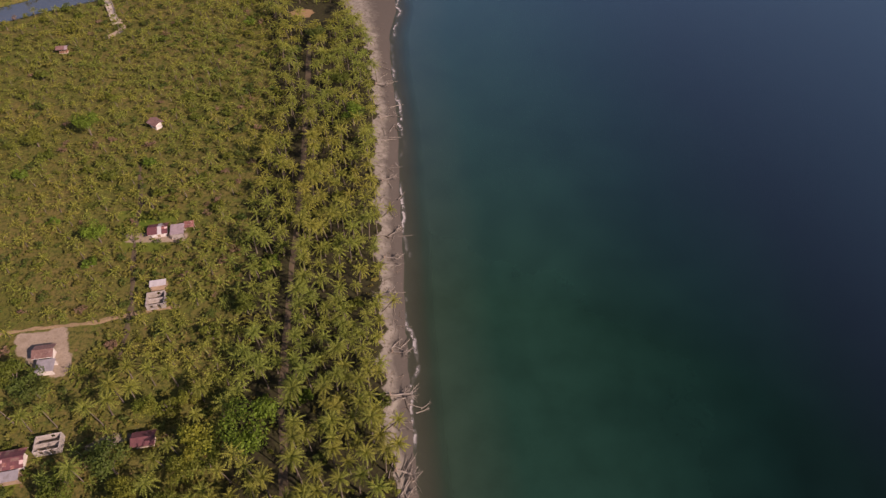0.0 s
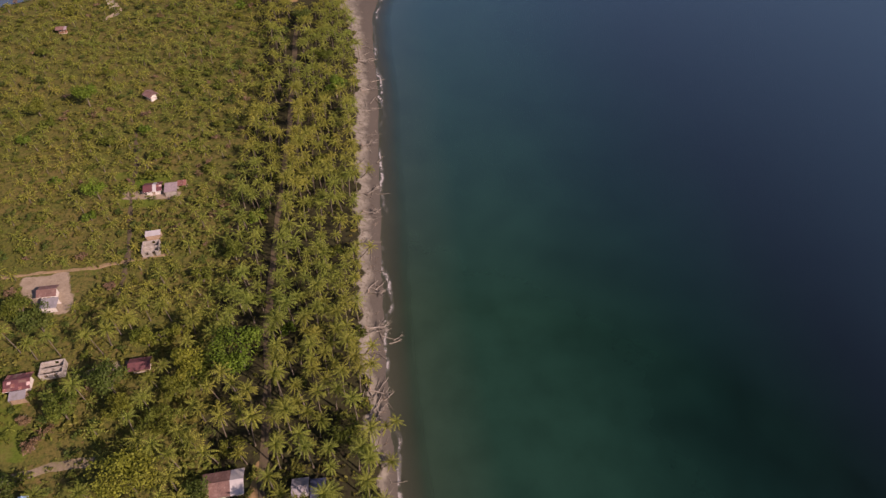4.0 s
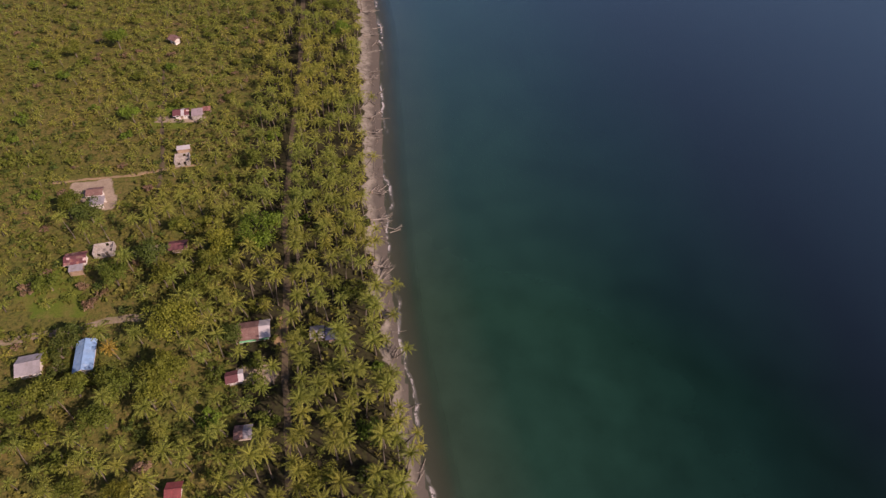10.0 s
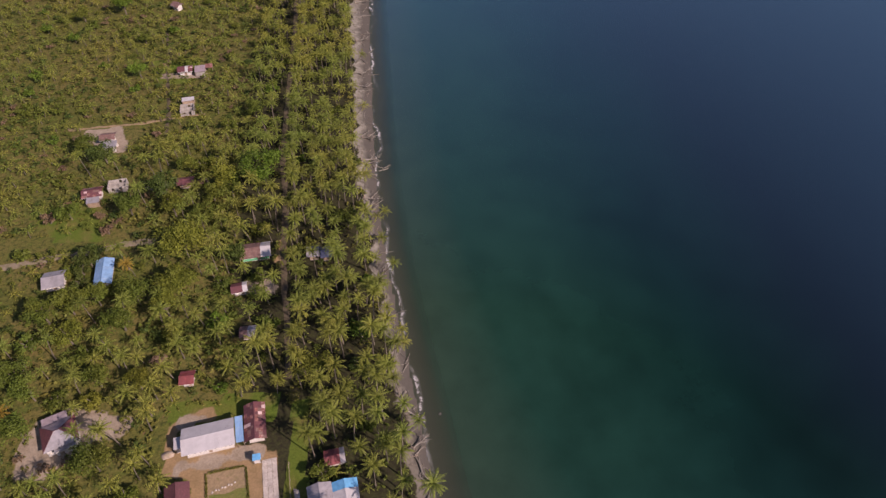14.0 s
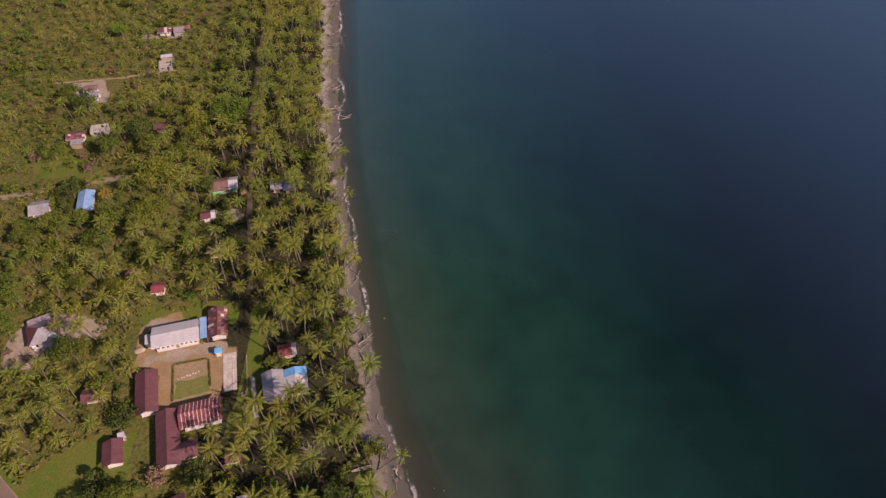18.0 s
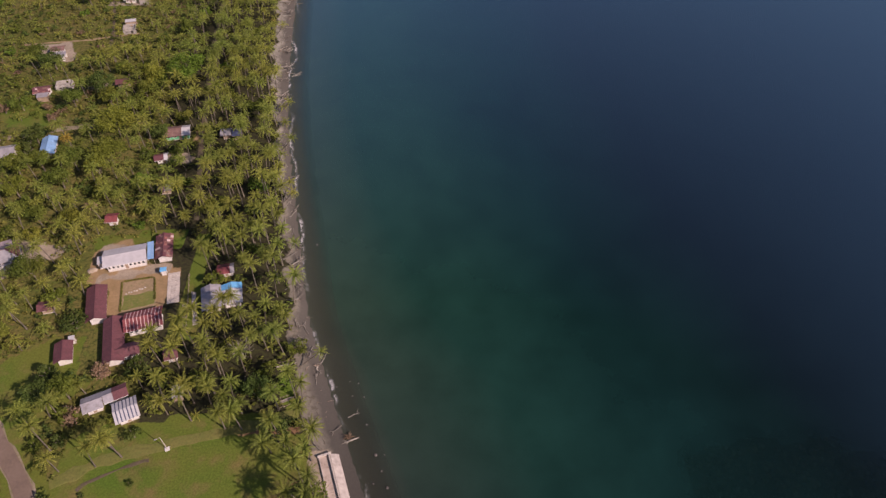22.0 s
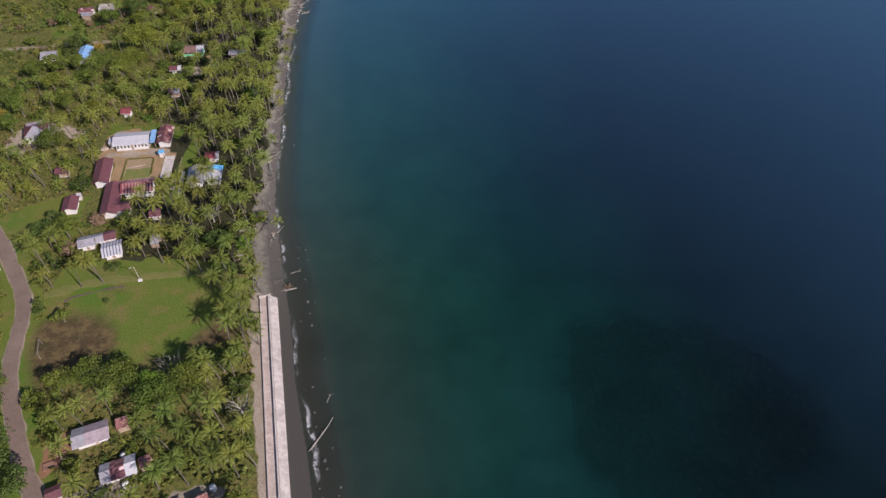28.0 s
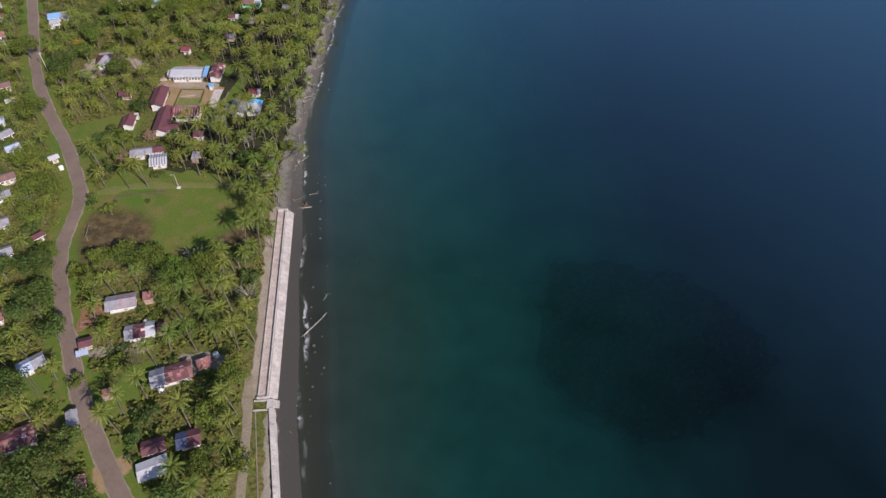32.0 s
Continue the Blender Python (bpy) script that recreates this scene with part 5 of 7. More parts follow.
for x, y, L, W, a in HOUSES:
    ca, sa = math.cos(radians(a)), math.sin(radians(a))
    u, v = (MX - x) * ca + (MY - y) * sa, -(MX - x) * sa + (MY - y) * ca
    LOW &= ~((np.abs(u) < L / 2 + 0.7) & (np.abs(v) < W / 2 + 0.7))
    if (x, y) in SHADED:
        TALL &= ~((np.abs(u) < L / 2 + 0.6) & (np.abs(v) < W / 2 + 0.6))
        continue
    far = near_line([(x, y), (x + 1.8, y - 3.6)], MX, MY)
    TALL &= far > min(L, W) / 2 + 1.9
    TALL &= ~((np.abs(u) < L / 2 + 1.6) & (np.abs(v) < W / 2 + 1.6))


for x, y, r in ((14, -92, 5.0), (8, -98, 5.0), (14, -98, 5.0), (-39.5, 35.5, 5.0), (-36.2, 37.5, 3.6), (-42, 36.5, 4.0), (-37, 32, 4.0), (-38.5, 28, 5.0), (-43, 22.5, 3.0), (-38.5, 7, 3.4), (-31, 42, 3.0), (-32, 28, 3.0), (-22, 36.5, 2.6), (-50, -7.5, 4.0), (-3, -39.5, 3.2), (-97, 26, 3.0), (-98, 63.5, 3.6), (-92, 67.5, 3.6), (-9, -39, 2.5), (-11, -28.5, 2.0),
                (4, -139.5, 3.0), (-7, -131, 3.4), (-23, -75, 3.0), (-36, -72, 3.0), (27, -173, 3.0), (-7, -174, 3.0), (-16, -154.5, 3.0), (-80, -27, 5.0), (-74, -24, 4.0), (-86, -24, 3.0), (-72, -27, 4.5), (17, -151.5, 5.0), (13, -149, 4.0), (5.7, -110, 3.6), (26.2, -120, 3.6)):
    TALL &= np.hypot(MX - x, MY - y) > r
LOW &= near_line(TRACK, MX, MY) > 2.2 + 0.9 * np.sin(MY * 0.11 + 0.6)


def free(mask, x, y):
    i, j = int(round(x + 300)), int(round(y + 250))
    return 0 <= i < mask.shape[0] and 0 <= j < mask.shape[1] and bool(mask[i, j])


def scatter(mask, gap, tries, x0, x1, y0, y1, taken):
    """Darts thrown with a least distance, kept apart by a grid of cells."""
    out, cells = [], {}
    for x, y, rr in taken:
        cells.setdefault((int(x // 8), int(y // 8)), []).append((x, y, rr))
    xs, ys = rng.uniform(x0, x1, tries), rng.uniform(y0, y1, tries)
    for x, y in zip(xs, ys):
        if not free(mask, x, y):
            continue
        g = gap(x, y)
        if not g:
            continue
        ci, cj = int(x // 8), int(y // 8)
        if all((x - a) ** 2 + (y - b) ** 2 > max(g, rr) ** 2 for i in (-1, 0, 1) for j in (-1, 0, 1) for a, b, rr in cells.get((ci + i, cj + j), ())):
            cells.setdefault((ci, cj), []).append((x, y, 0))
            out.append((x, y))
    return out


# broad-leaved trees: place, crown radius and kind of leaf
TREES_NORTH = [(-54, 257, 5, "leaf_dark"), (-40, 222, 4.6, "leaf"), (-33, 199, 5, "leaf_bright"), (-128, 193, 5.6, "leaf_bright"), (-144, 186, 4.7, "leaf"), (-57, 165, 3, "leaf"), (-105, 139, 4.2, "leaf_bright"),
               (-54, 111, 4, "leaf"), (-62, 103, 3.4, "leaf"), (-88, 100, 2, "leaf_dry"), (-107, 88, 5, "leaf"), (-101, 85, 5.6, "leaf_dark"), (-63, 84, 3.8, "leaf"), (-71, 80, 4, "leaf"),
               (-44, 73, 8, "leaf_bright")]
TREES_LANE = [(-56.8, 69.9, 5.2, "leaf_sun"), (-59, 64, 4.3, "leaf"), (-106, 62, 2, "leaf_dry"), (-70.4, 58, 4.6, "leaf_sun"), (-84, 58, 4.3, "leaf"), (-94, 57.5, 2.2, "leaf_dry"), (-103, 57, 4.5, "leaf"),
              (-109.1, 55.5, 3, "leaf_dry"), (-60.6, 55, 5, "leaf"), (-15, 52, 4.6, "leaf"), (-89.2, 50.4, 2.4, "leaf_dry"), (-62, 40, 8.2, "leaf_sun"), (-46, 37.5, 4.2, "leaf_dark"), (-89.5, 36.5, 4.4, "leaf_dark"), (-89.8, 29.0, 3.2, "leaf_dark"),
              (-94, 33, 2.6, "leaf"), (-38.1, 31, 3.2, "leaf"), (-49, 28, 3.4, "leaf"), (-79.6, 26.4, 2.8, "leaf"), (-90.5, 21.5, 3.8, "leaf"), (-60, 25, 6.4, "leaf_sun")]
TREES_HILL = [(-38.3, 24.6, 3.2, "leaf"), (-71, 22, 6, "leaf"), (-82.1, 21.9, 4.6, "leaf"), (-88.5, 19, 5, "leaf"), (-61.9, 18, 4.6, "leaf_sun"), (-94.1, 15.7, 5.4, "leaf"), (-34, 15, 3.5, "leaf"),
              (-47, 14, 3.6, "leaf_bright"), (-33, 14, 2.8, "leaf"), (-72.5, 13.1, 5.4, "leaf"), (-8, 10, 3.8, "leaf_bright"), (-85.1, 8.7, 5, "leaf_sun"), (-57.4, 8.3, 3.9, "leaf"), (-95.4, 6.9, 3.8, "leaf"),
              (-78, 3, 3.7, "leaf"), (-60.5, 2.7, 2.6, "leaf_dry"), (-8, 0, 3.2, "leaf_dark"), (-19, -1, 5, "leaf"), (-93.1, -3.9, 5.3, "leaf"), (-72.6, -5, 4.2, "leaf")]
TREES_SCHOOL = [(-62.8, -5.2, 4, "leaf_sun"), (-88.4, -8.2, 4.4, "leaf"), (-81.8, -9.5, 3.2, "leaf"), (-73, -9.8, 3.2, "leaf_sun"), (-5, -17, 3, "leaf"), (-86.9, -18.5, 5.2, "leaf"), (-140, -20, 6, "leaf"),
                (-110, -22, 6, "leaf"), (-66, -27, 6, "leaf"), (-14.5, -29, 3.4, "leaf"), (-87, -31, 6, "leaf_dark"), (-132, -32, 6, "leaf"), (-85, -38, 5, "leaf"), (12, -53, 3, "leaf"),
                (-6.4, -54, 3.4, "leaf"), (-81, -59, 6, "leaf"), (-27.6, -59.1, 3.6, "leaf_dark"), (5, -60, 2.7, "leaf"), (-100, -60, 5, "leaf"), (-49.9, -60.4, 3.6, "leaf_dark"), (-36.6, -59.4, 2.8, "leaf_dry"),
                (-20.8, -61.9, 3.2, "leaf"), (-12.2, -63, 3.8, "leaf"), (10, -64, 2.6, "leaf_bright"), (-118, -64, 6, "leaf"), (0, -64.2, 3.8, "leaf_dark"), (-43, -66, 4.2, "leaf"), (-49.8, -66.4, 4, "leaf_dark"),
                (4, -67.4, 4.2, "leaf_dark")]
TREES_FIELD = [(-42.5, -70.5, 1.8, "leaf_dry"), (-41, -71, 3.6, "leaf"), (-40.6, -72.8, 3.8, "leaf_dry"), (-24, -76.7, 2.2, "leaf_dark"), (-40.5, -78.2, 2.4, "leaf_dark"), (10.5, -79, 4.4, "leaf_dark"), (-45.5, -79.3, 2.4, "leaf"),
               (-65, -84, 6, "leaf"), (-21.5, -88.4, 1.1, "leaf_dark"), (-31.7, -90.9, 0.9, "leaf_dark"), (20.9, -92.4, 3, "leaf"), (-53, -95, 7, "leaf"), (-30, -96, 3, "leaf"), (-75, -98, 5, "leaf"),
               (-48, -104, 6.5, "leaf"), (-66, -104, 5.5, "leaf"), (18, -107.5, 4.4, "leaf_dark"), (24, -112, 3.2, "leaf_dark"), (12, -113, 6, "leaf"), (-13, -113.5, 5.2, "leaf"), (-5, -115, 6, "leaf"),
               (3, -115.5, 4.2, "leaf_bright"), (-20, -117, 4.6, "leaf"), (-36, -118, 4, "leaf")]
TREES_ROAD = [(7, -120, 6.8, "leaf"), (-25, -121, 3.4, "leaf"), (-34, -124, 6.2, "leaf_dark"), (-58, -125, 6, "leaf"), (-18, -126, 3.4, "leaf"), (-44, -127, 5, "leaf_dark"), (3, -131, 2.4, "leaf"),
              (15, -132, 3, "leaf"), (-26, -137, 7.2, "leaf_dark"), (-7.6, -137.2, 3.4, "leaf"), (-45, -140, 6, "leaf_dark"), (-17, -142.5, 5, "leaf_dark"), (34, -143, 5.2, "leaf"), (31, -149, 4.6, "leaf_dark")]
TREES_SOUTH = [(25.5, -153.5, 3, "leaf_dark"), (-5, -153, 2.8, "leaf"), (34, -155, 4.6, "leaf"), (17.4, -158, 3.6, "leaf_dark"), (5, -158, 2.6, "leaf_dark"), (-17, -159, 5, "leaf_dark"), (18, -164, 3, "leaf_dark"),
               (44, -164, 3.6, "leaf"), (36, -168, 4.3, "leaf"), (3.5, -169, 4.4, "leaf_dark"), (-30, -172, 6, "leaf_dark"), (34, -176, 5, "leaf_dark"), (2, -179, 7.6, "leaf_dark"), (-10, -180, 6, "leaf_dark"),
               (42, -180, 4, "leaf"), (15, -182, 6, "leaf_dark")]
TREES_FIELD += [(13, -107.5, 4.2, "leaf_dark"), (19.5, -103.5, 3.4, "leaf_dark"), (-8, -109.5, 3.8, "leaf_dark")]
TREES_LANE += [(-74.8, 65, 5.6, "leaf_dark"), (-53.7, 66.4, 4.6, "leaf"), (-85.6, 62.9, 3.6, "leaf"), (-66.8, 80.5, 3.6, "leaf"), (-91.1, 33.6, 3.6, "leaf_dark"), (-62.4, 26.7, 5.6, "leaf_sun")]
TREES = TREES_NORTH + TREES_LANE + TREES_HILL + TREES_SCHOOL + TREES_FIELD + TREES_ROAD + TREES_SOUTH
for x, y in YARD_TREES:
    for a, far, r in ((float(rng.uniform(150, 210)), 4.6, 3.1), (float(rng.uniform(-70, -20)), 4.3, 2.5)):
        px, py = x + far * math.cos(radians(a)), y + far * math.sin(radians(a))
        if near_line(ROAD, np.array(px), np.array(py)) > r + 1.6:
            TREES.append((px, py, r, "leaf_dark" if r > 3 else "leaf"))
taken = [(x, y, r * 0.85 + 1.2) for x, y, r, _ in TREES]
WOOD = []
for x, y in scatter(TALL, lambda x, y: 9.5 if x < veg_x(y) - 30 else 14.0, 700, -215, 60, -246, 320, taken):
    r = float(rng.uniform(2.0, 3.8))
    kind = ("leaf", "leaf", "leaf_dark", "leaf_bright")[int(rng.integers(4))]
    (WOOD if y > 75 or y < -190 or x < veg_x(y) - 85 else TREES).append((x, y, r, kind))
    taken.append((x, y, r * 0.8 + 1.0))
TREE_MESH = {}


def tree(x, y, r, leaf):
    size = 3 if r < 4 else (5 if r < 6 else 8)
    k = int(rng.integers(3))
    if (size, leaf, k) not in TREE_MESH:
        v, q = clump_arrays(size * 10 + k, {3: 9, 5: 14, 8: 22}[size], {3: 640, 5: 1700, 8: 3000}[size], {3: 0.098, 5: 0.059, 8: 0.043}[size], 0.92, float(size))
        tv, tq = tree_trunk(size * 10 + k, size * 0.85 + (0.0 if size < 5 else 1.2), size * 0.7)
        v[:, 2] += size * (0.55 if size < 5 else 0.72) + (0.0 if size < 5 else 1.2)
        TREE_MESH[size, leaf, k] = (mesh_np("crown", v, q, M[leaf]), mesh_np("trunk", tv, tq, M["bark"], True))
    crown, trunk = TREE_MESH[size, leaf, k]
    s = r / size
    words = {"leaf": "broad-leaved tree with a full olive green crown", "leaf_dry": "half-bare shrub with dry pinkish-brown twigs and leaves", "leaf_sun": "large broad-leaved tree with a sunlit yellow-green crown", "leaf_bright": "broad-leaved tree with a fresh bright green crown", "leaf_dark": "broad-leaved tree with a dense dark green crown"}[leaf]
    t = thing("tree", words, "tree", pose(x, y, 0, 0, 0, float(rng.uniform(0, 360))), "broad-leaved trees")
    t.scale = (s, s, s * float(rng.uniform(0.95, 1.3)))
    part("trunk", trunk, None, t)
    part("crown", crown, None, t)


for spec in TREES:
    tree(*spec)


def woodland():
    """The small broad-leaved trees of the far land, one crown mesh for each kind of leaf."""
    t = thing("woodland", "scattered small broad-leaved trees among the far palms", "trees", pose(0, 0, 0), kind="stuff")
    kinds = [clump_arrays(800 + i, 9, 260, 0.15, 0.8, 1.0) for i in range(4)]
    for leaf in ("leaf", "leaf_dark", "leaf_bright"):
        V, F, n = [], [], 0
        for x, y, r, key in WOOD:
            if key == leaf:
                v, f = kinds[int(rng.integers(4))]
                V.append(v * r + np.array([x, y, r * 0.6]))
                F.append(f + n)
                n += len(v)
        part("crowns", mesh_np("crowns", np.concatenate(V), np.concatenate(F), M[leaf]), None, t)
    stems = [tube_arrays([(x, y, -0.1), (x + 0.1, y, r * 0.4), (x, y + 0.1, r * 0.8)], [0.2, 0.15, 0.08], 5) for x, y, r, _ in WOOD]
    part("trunks", mesh_np("trunks", np.concatenate([v for v, _ in stems]), np.concatenate([q + 15 * i for i, (_, q) in enumerate(stems)]), M["bark"], True), None, t)


woodland()


# coconut palms: those near the shore and the village are things, the rest one grove
def west_of_road(x, y):
    return x < float(np.interp(y, [p[1] for p in ROAD[::-1]], [p[0] for p in ROAD[::-1]]))


def palm_gap(x, y):
    """Thick and thin stands: dense along the shore, patchy inland, few among the houses by the road."""
    inland = veg_x(y) - x
    n1 = noise.noise((x * 0.045, y * 0.045, 4.0)) + 0.6 * noise.noise((x * 0.11, y * 0.11, 9.0))
    if y < 25 and west_of_road(x, y):
        return 3.4 if n1 > -0.1 else 5.0
    if inland < 40 and y > -85:
        far = y > 75
        return (2.7 if far else 2.95) if n1 > 0.0 else ((3.0 if far else 3.4) if n1 > -0.35 else (4.2 if far else 5.0))
    if y < -85:
        return (3.4 if inland < 16 else 4.2) if n1 > 0.05 else (5.6 if n1 > -0.25 else 8.5)
    if inland > 50 and y < 12:
        return 3.5 if n1 > -0.1 else (4.4 if n1 > -0.4 else 6.5)
    if inland > 62 and y < 135:
        return 4.2 if n1 > 0.25 else (6.5 if n1 > -0.05 else 9.0)
    return 3.5 if n1 > 0.05 else (4.8 if n1 > -0.3 else 7.0)


# palms that stand out singly round the school, the field and the southern houses
PLACED = [(-39.6, -64.6), (-22, -57.5), (-18, -57.6), (-26.9, -80.7), (-30.9, -83.9), (-17.7, -70.9), (-12, -67.8), (-11.6, -72.7), (-25.6, -81.7), (-42.7, -71.9), (-42.8, -79.6), (-7.5, -65.2), (-2.9, -75.1), (-1.8, -68.1), (1.1, -75.4),
          (14.2, -82.7), (17.6, -89.6), (19.5, -96.5), (21.9, -102.6), (14.5, -110.6), (17.4, -109.7), (21.3, -109.2), (-15.4, -126.6), (17.1, -114.1), (24.5, -98.5)]
PLACED += [(17.3, -126.3), (22.9, -126.4), (27.7, -124), (19.1, -137.2), (23.6, -134), (29.9, -134.4), (26.1, -130.8), (33.2, -131.6), (28.3, -158), (12.6, -163.0), (32.4, -171.5), (14.5, -153.3), (43.3, -168.5), (41.9, -163.8), (-10.9, -152.9), (37.4, -152.3)]
PLACED += [(-104.2, 77.7), (-99.2, 75.7), (-93.4, 76.8), (-108.7, 86.8), (-82.3, 77.2), (-79.7, 83.7), (-74.9, 82.1), (-81, 80), (-81.1, 62.6), (-89.6, 62.6), (-59.7, 84.1), (-67.4, 88.4), (-73.2, 88.5), (-79.8, 90.7), (-61.3, 69), (-58.3, 75.9), (-64.7, 66.8),
           (-63.1, 20.9), (-56.6, 17.1), (-52.3, 20), (-46.6, 18.9), (-62.8, 14.6), (-72.4, 15.8), (-51.3, 29.5), (-71.2, 37.7), (-78.4, 35.4), (-58.2, 10.3), (-81.8, 15.9)]
PLACED += [(12.0, -80.0), (16.0, -85.5), (9.0, -81.5), (16.2, -93.0), (20.4, -92.6), (21.2, -99.2), (17.6, -100.5), (-15.6, 37.4), (-16.8, 33.2), (-17.4, 42.6)]
# the row of tall palms along the seaward side of the track
ROW = []
for i in range(62):
    y = -6 + 3.4 * i + 0.8 * math.sin(i * 2.3)
    x = float(np.interp(y, [p[1] for p in TRACK[::-1]], [p[0] for p in TRACK[::-1]])) + 4.0 + 0.7 * math.sin(i * 1.7)
    if free(TALL, x, y):
        ROW.append((x, y))
PLACED += ROW
taken += [(x, y, 2.7) for x, y in PLACED]
PALMS = PLACED + scatter(TALL, palm_gap, 43000, -235, 62, -246, 325, taken)
KINDS = []
for i in range(9):
    KINDS.append(palm_arrays(100 + i, 5.6 + 0.78 * i, 0.5 + 0.35 * (i % 4), 2.85 + 0.14 * (i % 5), 25 + i % 4, 13))
MID_KINDS = [palm_arrays(300 + i, 4.6 + 0.72 * i, 0.5 + 0.35 * (i % 4), 2.85 + 0.14 * (i % 5), 20, 7) for i in range(9)]
FAR_KINDS = [palm_arrays(200 + i, 1.5 + 0.42 * i, 0.3 + 0.2 * (i % 4), 2.7 + 0.13 * (i % 5), 14, 5) for i in range(9)]
PALM_MESH = {}


def palm_parts(kind, leaf):
    if (kind, leaf) not in PALM_MESH:
        (tv, tq), (cv, ct) = KINDS[kind]
        PALM_MESH[kind, leaf] = (mesh_np("trunk", tv, tq, M["bark"], True), mesh_np("crown", cv, ct, M[leaf]))
    return PALM_MESH[kind, leaf]


def palm(x, y, kind, leaf, turn, scale, label=""):
    t = thing("coconut_palm", label or "coconut palm with arching yellow-green fronds on a pale trunk", "palm tree", pose(x, y, 0, 0, 0, turn), "coconut palms")
    t.scale = (scale, scale, scale)
    trunk, crown = palm_parts(kind, leaf)
    part("trunk", trunk, None, t)
    part("crown", crown, None, t)


rank = sorted(range(len(PALMS)), key=lambda i: abs(PALMS[i][0] - veg_x(PALMS[i][1]) + 12) + max(0, PALMS[i][1] - 60) * 0.4)
NEAR = set(rank[:250]) | set(range(len(PLACED)))
grove = {"trunks": ([], []), "crowns": ([], [])}
base = {"trunks": 0, "crowns": 0}
for i, (x, y) in enumerate(PALMS):
    coastal = veg_x(y) - x < 36
    kind, turn = (int(rng.integers(2, 9) if y < 75 else rng.integers(0, 6)) if coastal else int(rng.integers(0, 7))), float(rng.uniform(0, 360))
    far = y < -192 or not coastal and (y > 80 or (veg_x(y) - x > 58 and y > 12))
    scale = float(rng.uniform(0.82, 1.15)) * (0.86 if veg_x(y) - x > 75 else 1.0)
    if i in NEAR:
        palm(x, y, kind, "palm", turn, scale)
        continue
    ca, sa = math.cos(radians(turn)) * scale, math.sin(radians(turn)) * scale
    rot = np.array([[ca, sa, 0], [-sa, ca, 0], [0, 0, scale]])
    for key, (v, f) in zip(("trunks", "crowns"), FAR_KINDS[kind] if far else (KINDS[kind] if coastal and y < 40 else MID_KINDS[kind])):
        grove[key][0].append(v @ rot + np.array([x, y, 0]))
        grove[key][1].append(f + base[key])
        base[key] += len(v)
g = thing("coconut_grove", "dense grove of coconut palms behind the beach", "palm trees", pose(0, 0, 0), kind="stuff")
part("trunks", mesh_np("trunks", np.concatenate(grove["trunks"][0]), np.concatenate(grove["trunks"][1]), M["bark"], True), None, g)
part("crowns", mesh_np("crowns", np.concatenate(grove["crowns"][0]), np.concatenate(grove["crowns"][1]), M["palm"]), None, g)
for x, y in ((-76, 33), (-91, -15.5)):
    palm(x, y, 1, "palm_gold", 30 * x, 0.95, "coconut palm with dry golden-orange fronds")


